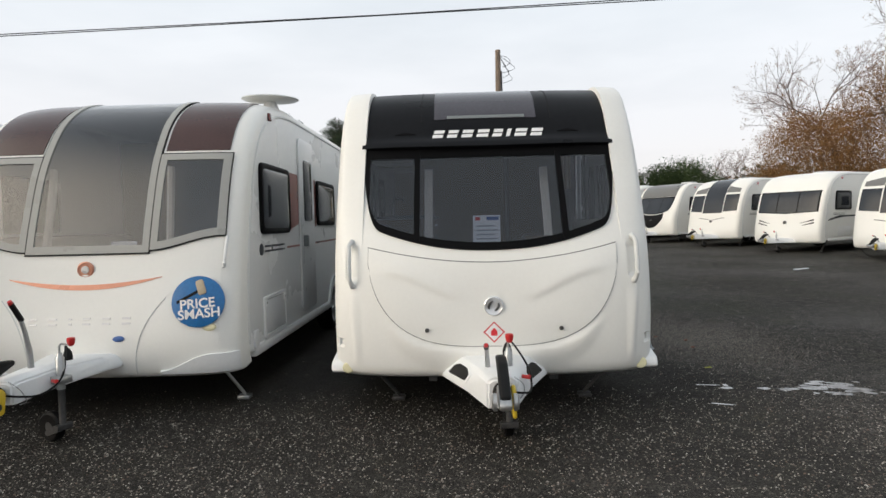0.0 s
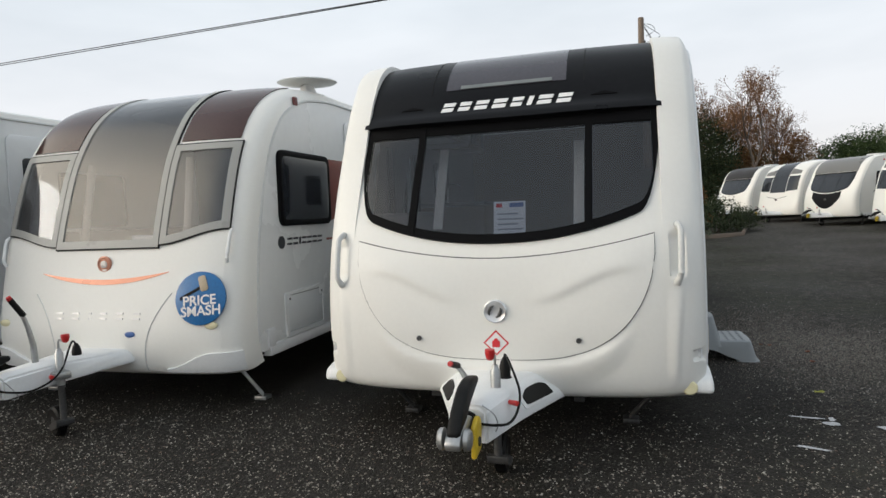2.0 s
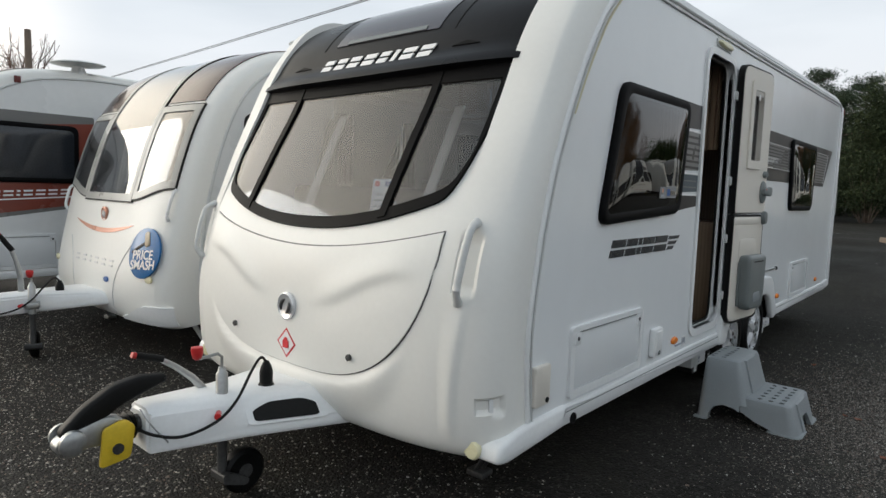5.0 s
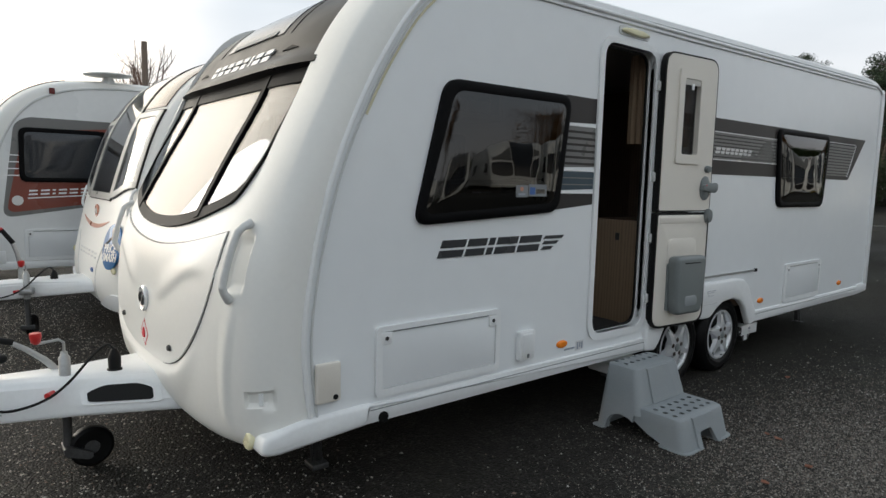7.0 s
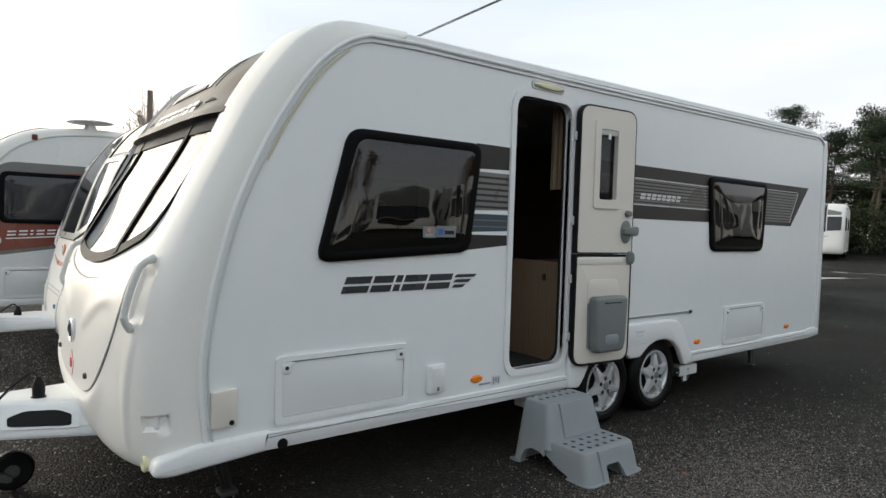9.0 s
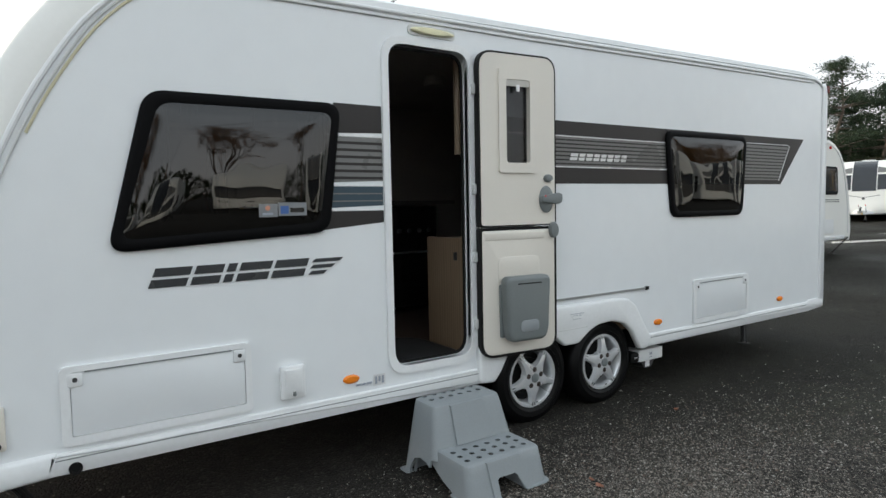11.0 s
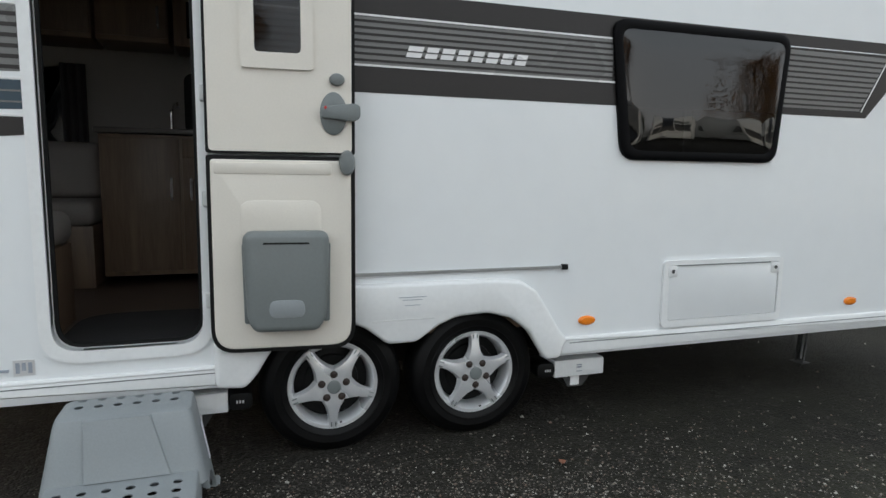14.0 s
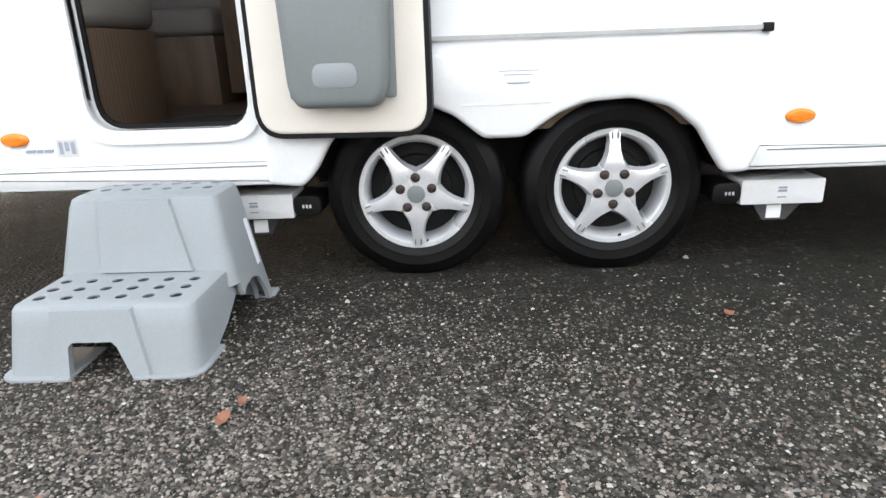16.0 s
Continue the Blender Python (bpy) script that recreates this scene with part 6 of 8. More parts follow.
holes_lo = punch((0.035, 0.0955, 0.156), [-0.187 + 0.0724 * k for k in range(6)], LO_Z - 0.006)
holes_up = punch((-0.268, -0.199), [-0.159 + 0.0624 * k for k in range(6)], UP_Z - 0.006)
part("lower_step", carve(lo, [cut_lo, slab(FRONT, 0.1, 0.4, "x"), slab(arch, -0.5, 0.5, "y"), holes_lo]), M["step_grey"], step, angle=30)
part("upper_step", carve(up, [cut_up, slab(arch, -0.5, 0.5, "y"), slab([(-0.6, -0.02), (0.6, -0.02), (0.6, 0.13), (-0.6, 0.13)], -0.06, 0.3, "x"), holes_up]), M["step_grey"], step, angle=30)


def raised_panel(outline, x_of):
    """A shallow moulded panel that stands proud of a sloping face; the outline is in y and z."""
    own = bmesh.new()
    cy, cz = sum(p[0] for p in outline) / len(outline), sum(p[1] for p in outline) / len(outline)
    out = [own.verts.new((x_of(z) + 0.011, y + (0.004 if y < cy else -0.004), z + (-0.003 if z > cz else 0))) for y, z in outline]
    inn = [own.verts.new((x_of(z) - 0.006, y, z)) for y, z in outline]
    own.faces.new(out)
    for k in range(len(out)):
        own.faces.new((out[k], inn[k], inn[(k + 1) % len(out)], out[(k + 1) % len(out)]))
    bmesh.ops.recalc_face_normals(own, faces=own.faces[:])
    part("front_panel", own, M["step_grey"], step, smooth=False)


raised_panel([(-0.124, 0.176), (0.089, 0.176), (0.138, 0.006), (0.094, 0.006), (0.053, 0.088), (0.040, 0.0985), (-0.068, 0.0985), (-0.078, 0.088), (-0.075, 0.006), (-0.114, 0.006)], lambda z: 0.268 - 0.298 * z)
raised_panel([(-0.126, 0.384), (0.088, 0.384), (0.150, 0.184), (-0.122, 0.184)], lambda z: 0.018 - 0.265 * z)
for pts, radii in (([(0.10, -0.262), (0.282, -0.262), (0.282, -0.072), (0.10, -0.072)], [0.02, 0.06, 0.005, 0.01]), ([(0.10, 0.092), (0.282, 0.092), (0.282, 0.264), (0.10, 0.264)], [0.01, 0.005, 0.06, 0.02]), ([(-0.322, 0.245), (-0.24, 0.245), (-0.24, 0.300), (-0.322, 0.300)], 0.02), ([(-0.322, -0.300), (-0.24, -0.300), (-0.24, -0.245), (-0.322, -0.245)], 0.02)):
    part("foot_flange", slab(rounded(pts, radii), 0.0, 0.012, "z", bevel=0.003), M["step_grey"], step)
tag = part("side_label", box(-0.012, 0.012, -0.0015, 0.0015, -0.075, 0.075), M["paper"], step, "narrow white printed label")
tag.matrix_basis = Matrix.Translation((-0.232, 0.254, 0.205)) @ pose(0, 0, 0, 10.5, 0, 0)

# ---------- the other caravans ----------
BN = Nose([(0.10, 0.285, 0.38, 0.33), (0.02, 0.325, 0.35, 0.40), (-0.015, 0.45, 0.335, 0.50), (-0.015, 0.62, 0.33, 0.66), (0.03, 0.85, 0.345, 0.87), (0.09, 1.10, 0.375, 1.12), (0.135, 1.28, 0.41, 1.30), (0.215, 1.55, 0.475, 1.56), (0.315, 1.83, 0.57, 1.83), (0.435, 2.05, 0.68, 2.04), (0.60, 2.26, 0.84, 2.22), (0.83, 2.425, 1.05, 2.34), (1.12, 2.525, 1.32, 2.42), (1.60, 2.575, 1.72, 2.46)], 1.13, 4.5)
M["far_glass"] = surface("dark_reflecting_window", (0.022, 0.025, 0.030), 0.08, vary=0.3, coarse=2.0, spec=0.55)
M["bailey_side"] = surface("white_composite_side", (0.74, 0.75, 0.745), 0.3, vary=0.03, coarse=1.2, fine=14, dirt=0.08, dirt_col=(0.5, 0.5, 0.46))


def shell(v, n, length, front, side, windows, skirt=True, inside=True, seg=40, hollow=None):
    """Nose, side walls, roof, rear, skirts and underbody of a caravan. hollow: columns and heights left open for the front windows."""
    h = n.half
    top = n.rows[-1]
    rows = len(n.rows) - 1
    if hollow:
        for x0, x1, low, high in hollow:
            cols = n.spread(x0, x1, max(6, int(seg * (x1 - x0) / (2 * h))))
            part("front_panel", n.patch(cols, low, high, 26, 0.0, 0.02, by_row=True), front, v)
    else:
        part("front_panel", n.patch(n.spread(-h, h, seg), lambda x: 0.0, lambda x: float(rows), 40, 0.0, 0.02, by_row=True), front, v)
    rs = Nose([(top[0], top[1], top[2], top[3]), (3.0, top[1] + 0.004, 3.0, top[3] + 0.004), (length - 0.6, top[1], length - 0.6, top[3]), (length - 0.22, top[1] - 0.05, length - 0.22, top[3] - 0.03), (length - 0.03, top[1] - 0.17, length - 0.03, top[3] - 0.13)], h, 4.0)
    part("roof", rs.patch(rs.spread(-h, h, 20), lambda x: 0.0, lambda x: 4.0, 14, 0.002, 0.03, by_row=True), front, v)
    part("rear_panel", slab(rounded([(-h + 0.01, 0.36), (h - 0.01, 0.36), (h - 0.01, top[3] - 0.02), (-h + 0.01, top[3] - 0.02)], [0.05, 0.05, 0.14, 0.14]), length - 0.07, length, "y", bevel=0.02), front, v)
    sm = [(p[2], max(0.40, p[3])) for p in [catmull(n.rows, 1.4 + k * 0.4) for k in range(30)]]
    out = sm + [(1.85, top[3] + 0.004), (length - 0.3, top[3] + 0.002), (length - 0.10, top[3] - 0.06), (length - 0.04, top[3] - 0.18), (length - 0.04, 0.40)]
    ax = length * 0.56
    out += [(ax + 0.42, 0.40), (ax + 0.34, 0.58), (ax, 0.70), (ax - 0.34, 0.58), (ax - 0.42, 0.40), (sm[0][0] + 0.02, 0.40)]
    for s in (-1, 1):
        part("side_wall", slab(out, h * s, (h - 0.025) * s, "x", holes=[rounded(inset(w, 0.05), 0.04, 3) for w in windows] if inside else ()), side, v, angle=25)
        part("skirt", slab(rounded([(sm[0][0] + 0.12, 0.345), (ax - 0.42, 0.345), (ax - 0.42, 0.435), (sm[0][0] + 0.12, 0.435)], 0.015), (h - 0.10) * s, (h + 0.014) * s, "x", bevel=0.012), M["trim_white"], v)
        part("skirt", slab(rounded([(ax + 0.42, 0.345), (length, 0.345), (length, 0.435), (ax + 0.42, 0.435)], 0.015), (h - 0.10) * s, (h + 0.014) * s, "x", bevel=0.012), M["trim_white"], v)
        arch = [(ax + 0.50 * math.cos(a), 0.36 + 0.40 * math.sin(a)) for a in [math.pi * k / 10 for k in range(11)]] + [(ax - 0.40 * math.cos(a), 0.36 + 0.30 * math.sin(a)) for a in [math.pi * k / 10 for k in range(11)]]
        part("wheel_arch", slab(arch, (h - 0.06) * s, (h + 0.02) * s, "x", bevel=0.0), M["trim_white"], v)
        part("roof_rail", tube([(h * s, y, z) for y, z in sm[1:]] + [((h + 0.002) * s, 1.9, top[3] + 0.004), ((h + 0.002) * s, length - 0.3, top[3] + 0.002), ((h + 0.002) * s, length - 0.06, top[3] - 0.14), ((h + 0.002) * s, length - 0.04, 0.5)], 0.013, 6), M["grey_white"], v)
        wheel(v, (h - 0.03) * s, ax, 0.30, 0.30, s, 0.4, simple=True)
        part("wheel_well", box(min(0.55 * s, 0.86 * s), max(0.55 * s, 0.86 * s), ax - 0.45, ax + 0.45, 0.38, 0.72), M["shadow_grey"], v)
    part("underfloor", box(-h + 0.05, h - 0.05, 0.40, length - 0.1, 0.36, 0.41), M["shadow_grey"], v)
    part("axle_tube", tube([(-h + 0.2, ax, 0.30), (h - 0.2, ax, 0.30)], 0.045, 10), M["dark_steel"], v)
    return out


def plain_window(v, points, x, s):
    side_window(points, x, 0.05, v, "black-framed dark side window", M["far_glass"], s)


def bailey(m, label, variant):
    """A caravan with a tall middle window that runs up into the roof."""
    v = thing("caravan", m, label, "caravan", "caravans in the yard")
    wins = [[(0.69, 1.335), (1.585, 1.335), (1.59, 1.945), (0.70, 1.945)], [(2.76, 1.40), (3.75, 1.40), (3.75, 1.93), (2.76, 1.93)]]
    rows = 13.0
    h = 1.13

    def z_row(z):
        return lambda x: BN.row(x, z)

    def corner_low(x):
        return 1.255 + 0.10 * smoothstep(0.47, 1.0, abs(x))

    low_mid = lambda x: BN.row(x, 1.235)
    hollow = [(-h, -1.005, lambda x: 0.0, lambda x: rows), (1.005, h, lambda x: 0.0, lambda x: rows), (-0.455, 0.455, lambda x: 0.0, low_mid)]
    for s in (-1, 1):
        a, b = sorted((0.455 * s, 1.005 * s))
        hollow += [(a, b, lambda x: 0.0, lambda x: BN.row(x, corner_low(x))), (a, b, lambda x: BN.row(x, 1.965), lambda x: rows)]
    hollow.append((-0.455, 0.455, lambda x: 12.0, lambda x: rows))
    shell(v, BN, 6.75, M["front_white"], M["bailey_side"], wins, seg=44, hollow=hollow)
    fw = new("front_window")
    fw.parent = v
    fw["label"] = "three-part front window with warm grey frames"
    part("middle_pane", BN.patch(BN.spread(-0.42, 0.42, 20), lambda x: BN.row(x, 1.25), lambda x: 12.0, 30, 0.010, 0.005, by_row=True), M["glass_bailey"], fw, "tall acrylic pane that curves up into the roof").visible_shadow = False
    for a, b in ((-0.47, -0.418), (0.418, 0.47)):
        part("middle_frame", BN.patch([a + (b - a) * k / 4 for k in range(5)], lambda x: BN.row(x, 1.228), lambda x: 12.05, 30, 0.016, 0.02, by_row=True), M["frame_beige"], fw)
    part("middle_frame", BN.patch(BN.spread(-0.47, 0.47, 14), lambda x: 1.222, lambda x: 1.280, 3, 0.016, 0.02), M["frame_beige"], fw)
    for a, b in ((-0.478, -0.466), (0.466, 0.478)):
        part("frame_seal", BN.patch([a, (a + b) / 2, b], lambda x: BN.row(x, 1.222), lambda x: 12.05, 30, 0.0135, 0.02, by_row=True), M["black_rubber"], fw)
    part("frame_seal", BN.patch(BN.spread(-0.476, 0.476, 14), lambda x: 1.212, lambda x: 1.226, 2, 0.0135, 0.02), M["black_rubber"], fw)
    for s in (-1, 1):
        a, b = sorted((1.016 * s, 1.030 * s))
        part("frame_seal", BN.patch([a, (a + b) / 2, b], lambda x: corner_low(x) - 0.022, lambda x: 1.988, 12, 0.0135, 0.02), M["black_rubber"], fw)
        a, b = sorted((0.474 * s, 1.028 * s))
        part("frame_seal", BN.patch(BN.spread(a, b, 12), lambda x: corner_low(x) - 0.024, lambda x: corner_low(x) - 0.008, 2, 0.0137, 0.02), M["black_rubber"], fw)
        part("frame_seal", BN.patch(BN.spread(a, b, 12), lambda x: 1.972, lambda x: 1.990, 2, 0.0137, 0.02), M["black_rubber"], fw)
        a, b = sorted((0.52 * s, 0.975 * s))
        part("corner_pane", BN.patch(BN.spread(a, b, 12), lambda x: corner_low(x) + 0.02, lambda x: 1.94, 14, 0.010, 0.005), M["glass_bailey"], fw, "smoked acrylic corner pane").visible_shadow = False
        for c0, c1 in ((0.478, 0.530), (0.962, 1.022)):
            cols = [c0 + (c1 - c0) * k / 4 for k in range(5)]
            cols = cols if s > 0 else [-q for q in reversed(cols)]
            part("corner_frame", BN.patch(cols, lambda x: corner_low(x) - 0.012, lambda x: 1.975, 12, 0.016, 0.02), M["frame_beige"], fw)
        a, b = sorted((0.478 * s, 1.022 * s))
        part("corner_frame", BN.patch(BN.spread(a, b, 12), lambda x: corner_low(x) - 0.014, lambda x: corner_low(x) + 0.042, 3, 0.0165, 0.02), M["frame_beige"], fw)
        part("corner_frame", BN.patch(BN.spread(a, b, 12), lambda x: 1.932, lambda x: 1.98, 3, 0.0165, 0.02), M["frame_beige"], fw)
        a, b = sorted((0.50 * s, 0.995 * s))
        part("roof_panel", BN.patch(BN.spread(a, b, 10), lambda x: BN.row(x, 2.015), lambda x: 12.1, 16, 0.008, 0.02, by_row=True), M["maroon"], v, "glossy maroon panel over the corner window")
        # grab handle, bumper, lens
        pts = [BN.at((1.035 - 0.012 * q) * s, BN.row(1.03 * s, 1.33 - 0.23 * q), 0.006 + 0.026 * min(1, math.sin(math.pi * q) * 2.2)) for q in [k / 8 for k in range(9)]]
        part("grab_handle", tube(pts, 0.013, 8), M["trim_white"], v)
        a, b = sorted((0.58 * s, 1.11 * s))
        part("bumper", BN.patch(BN.spread(a, b, 16), lambda x: 0.335, lambda x: 0.355 + 0.115 * smoothstep(0.58, 0.95, abs(x)), 5, 0.022, 0.03), M["trim_white"], v, "moulded lower bumper")
        o = part("front_lens", lathe([(0.05, 0.01), (0.05, -0.006), (0.03, -0.012), (0.0, -0.013)], (0, 0, 0), "y", 20), M["lamp_lens"], v)
        o.matrix_basis = Matrix.Translation(BN.at(0.94 * s, BN.row(0.94 * s, 0.665), 0.004)) @ Matrix.Diagonal((1.0, 1, 0.55, 1))
        # body split line sweeping down from the mid-height to the bumper
        line = [BN.at((0.40 + 0.22 * (q ** 2.4)) * s, BN.row(0.5 * s, 0.33 + 0.56 * q), 0.001) for q in [k / 14 for k in range(15)]]
        part("panel_line", tube(line, 0.004, 5), M["grey_white"], v)
        for w in wins:
            plain_window(v, w, h * s, s)
        dr = new("entrance_door" if s > 0 else "side_hatch_door")
        dr.parent = v
        if s > 0:
            part("door_leaf", slab(rounded([(1.97, 0.50), (2.60, 0.50), (2.60, 2.32), (1.97, 2.32)], 0.08), h, h + 0.022, "x", bevel=0.01), M["bailey_side"], dr)
            part("door_window", slab(rounded([(2.12, 1.45), (2.45, 1.45), (2.45, 2.10), (2.12, 2.10)], 0.05), h + 0.02, h + 0.034, "x", bevel=0.006), M["far_glass"], dr)
            part("door_handle", box(h + 0.02, h + 0.06, 2.06, 2.16, 1.18, 1.30, 0.012), M["grey_plastic"], dr)
        hatch(0.71, 1.37, 0.44, 0.80, v, h * s, s)
        part("water_inlet", slab(rounded([(0.43, 0.42), (0.53, 0.42), (0.53, 0.56), (0.43, 0.56)], 0.01), h * s, (h + 0.02) * s, "x", bevel=0.005), M["trim_white"], v)
        part("side_marker_lamp", slab(rounded([(1.01, 2.335), (1.07, 2.335), (1.07, 2.405), (1.01, 2.405)], 0.012), h * s, (h + 0.02) * s, "x", bevel=0.006), M["lamp_red"], v, "dark red marker lamp high on the side")
        if variant == "plain":
            part("side_stripe", slab([(1.60, 1.36), (1.965, 1.42), (1.965, 1.93), (1.60, 1.93)], (h - 0.001) * s, (h + 0.002) * s, "x"), M["red_graphic"], v, smooth=False)
            part("side_stripe", slab([(2.605, 1.36), (2.75, 1.40), (2.75, 1.93), (2.605, 1.93)], (h - 0.001) * s, (h + 0.002) * s, "x"), M["red_graphic"], v, smooth=False)
            part("thin_stripe", slab([(1.50, 1.185), (4.6, 1.205), (4.6, 1.225), (1.50, 1.205)], (h - 0.001) * s, (h + 0.002) * s, "x"), M["red_graphic"], v, smooth=False)
            side_bars([0.075, 0.075, 0.025, 0.07, 0.075, 0.075, 0.075], 0.80, 1.178, 0.06, 0.15, 0.022, ((0, 0.3), (0.7, 1.0)), M["graphic_black"], v, x=h * s, s=s)
            o = part("side_emblem", lathe([(0.052, 0.0), (0.052, 0.004), (0.0, 0.004)] if s > 0 else [(0.052, 0.0), (0.052, -0.004), (0.0, -0.004)], (h * s, 0.715, 1.205), "x", 24), M["graphic_black"], v)
        else:
            part("panel_surround", slab(rounded([(0.515, 0.93), (1.75, 1.10), (1.75, 2.06), (0.78, 2.06), (0.66, 1.98)], [0.12, 0.02, 0.02, 0.10, 0.08]), (h - 0.001) * s, (h + 0.002) * s, "x"), M["mid_graphic"], v, smooth=False)
            part("red_panel", slab(rounded([(0.555, 0.985), (1.75, 1.13), (1.75, 1.99), (0.74, 1.90)], [0.10, 0.02, 0.02, 0.03]), (h - 0.001) * s, (h + 0.0035) * s, "x"), M["red_graphic"], v, smooth=False)
            for k in range(4):
                z = 1.40 + 0.075 * k
                part("white_pinstripe", slab([(0.55 + 0.02 * k, z), (0.74, z), (0.74, z + 0.012), (0.553 + 0.02 * k, z + 0.012)], (h - 0.001) * s, (h + 0.005) * s, "x"), M["white_letter"], v, smooth=False)
            part("white_pinstripe", slab([(0.76, 1.145), (1.75, 1.20), (1.75, 1.215), (0.76, 1.157)], (h - 0.001) * s, (h + 0.005) * s, "x"), M["white_letter"], v, smooth=False)
            side_bars([0.085, 0.085, 0.03, 0.08, 0.085, 0.085, 0.085], 0.77, 1.185, 0.058, 0.12, 0.03, ((0, 0.3), (0.7, 1.0)), M["white_letter"], v, x=(h + 0.0035) * s, rise=0.05, s=s)
            part("side_emblem", lathe([(0.055, 0.0), (0.055, 0.008 * s), (0.0, 0.008 * s)], (h * s, 0.665, 1.125), "x", 24), M["silver_letter"], v)
    # badge, smile stripe, maker bars, oval
    part("badge", lathe([(0.062, 0.01), (0.062, -0.006), (0.052, -0.010), (0.046, -0.005), (0.0, -0.005)], BN.at(0, BN.row(0, 1.105), 0.004), "y", 32), M["copper"], v, "round copper badge")
    part("badge_core", lathe([(0.030, 0.0), (0.028, -0.010), (0.0, -0.012)], BN.at(0, BN.row(0, 1.105), 0.006), "y", 20), M["silver_letter"], v)
    part("smile_stripe", BN.patch(BN.spread(-0.58, 0.58, 40), lambda x: 0.955 + 0.085 * (abs(x) / 0.58) ** 2.0, lambda x: 0.957 + 0.087 * (abs(x) / 0.58) ** 2.0 + 0.036 * max(0.02, 1 - (abs(x) / 0.585) ** 2.2), 3, 0.004, 0.01), M["copper"], v, "copper-coloured curved stripe")
    x = -0.395
    for w in (0.06, 0.06, 0.022, 0.055, 0.06, 0.06):
        own = BN.patch([x, x + w], lambda q: 0.702, lambda q: 0.716, 1, 0.006, 0.008)
        part("letter_block", BN.patch([x, x + w], lambda q: 0.740, lambda q: 0.754, 1, 0.006, 0.008), M["silver_letter"], v, smooth=False)
        part("letter_block", own, M["silver_letter"], v, smooth=False)
        x += w + (0.09 if w > 0.03 else 0.085)
    o = part("oval_badge", lathe([(0.042, 0.01), (0.042, -0.004), (0.03, -0.008), (0.0, -0.008)], (0, 0, 0), "y", 24), M["ink_blue"], v)
    o.matrix_basis = Matrix.Translation(BN.at(0.285, BN.row(0.285, 0.598), 0.004)) @ Matrix.Diagonal((1, 1, 0.5, 1))
    # inside: seats, curtains, notice
    part("inner_floor", box(-1.08, 1.08, 0.45, 6.6, 0.415, 0.50), M["walnut_floor"], v)
    part("inner_partition", box(-1.08, 1.08, 2.6, 2.64, 0.5, 2.40), M["oak"], v)
    part("inner_shelf", box(-1.0, 1.0, 0.30, 0.62, 0.5, 1.19, 0.01), M["oak_light"], v)
    for s in (-1, 1):
        part("inner_seat", box(0.45 * s - 0.0 if s > 0 else -1.07, 1.07 if s > 0 else -0.45, 0.62, 2.5, 0.5, 0.98, 0.06), M["fabric"], v)
        part("inner_cushion", box(0.9 * s if s > 0 else -1.06, 1.06 if s > 0 else -0.9, 0.62, 2.5, 0.98, 1.36, 0.05), M["fabric"], v)
        lo_c = tube([(0.50 * s, 0.40, 1.28), (0.48 * s, 0.52, 1.9)], 0.03, 8)
        part("inner_curtain", lo_c, M["curtain"], v)
    part("window_notice", slab([(0.10, 0.0), (0.30, 0.0), (0.30, 0.11), (0.10, 0.11)], 0.27, 0.273, "y"), M["paper"], v).location = (0, 0, 1.20)
    part("notice_print", slab([(0.12, 0.03), (0.20, 0.03), (0.20, 0.08), (0.12, 0.08)], 0.266, 0.269, "y"), M["ink_blue"], v).location = (0, 0, 1.20)
    for x, y, dy in ((1.02, 0.50, 0.28), (-1.02, 0.50, 0.28), (0.85, 6.2, -0.3), (-0.85, 6.2, -0.3)):
        corner_steady(v, x, y, dy, reach=-0.2, mat=M["steel"])
    return v


van_b = bailey(pose(-3.03, 0.0, 0), "white caravan with maroon roof panels and a tall middle window", "plain")
drawbar(van_b, 0.10, lock=True, slots=False, jockey_dx=0.14, flat=True)
van_c = bailey(pose(-6.08, -1.04, 0), "white caravan with a brick-red side panel and pinstripes", "red")
drawbar(van_c, 0.10, lock=True, slots=False, jockey_dx=0.14, flat=True)


def dish(x, y, z, label):
    d = thing("satellite_dish", pose(x, y, z), label, "satellite dish", "flat roof dishes")
    o = part("dish_plate", lathe([(0.0, 0.075), (0.20, 0.072), (0.262, 0.058), (0.27, 0.050), (0.25, 0.040), (0.12, 0.028), (0.0, 0.025)], (0, 0, 0), "z", 36), M["grey_white"], d)
    o.rotation_euler = (radians(2), radians(1), 0)
    part("dish_foot", tube([(0, 0, -0.06), (0, 0, 0.03)], [0.09, 0.05], 16), M["trim_white"], d)
    return d


dish(-2.02, 1.52, 2.575, "white flat satellite dish on the caravan roof")
dish(-5.05, 0.60, 2.575, "white flat satellite dish on the caravan roof")

# round promotional sticker on the neighbour's front
st_c = BN.at(0.862, BN.row(0.862, 0.852), 0.006)
st_t = BN.at(0.862, BN.row(0.862, 0.90), 0.006) - BN.at(0.862, BN.row(0.862, 0.80), 0.006)
st_x = BN.at(0.91, BN.row(0.91, 0.852), 0.006) - BN.at(0.81, BN.row(0.81, 0.852), 0.006)
ux, uz = st_x.normalized(), st_t.normalized()
uy = uz.cross(ux).normalized()
rot = Matrix((ux, uy, ux.cross(uy))).transposed().to_4x4()
sticker = thing("price_sticker", Matrix.Translation(Vector((-3.03, 0, 0)) + st_c - uy * 0.012) @ rot, "round blue promotional sticker with a mallet and white words", "sticker")
part("disc", lathe([(0.190, 0.012), (0.190, -0.001), (0.186, -0.003), (0.0, -0.003)], (0, 0, 0), "y", 56), M["sticker_blue"], sticker)
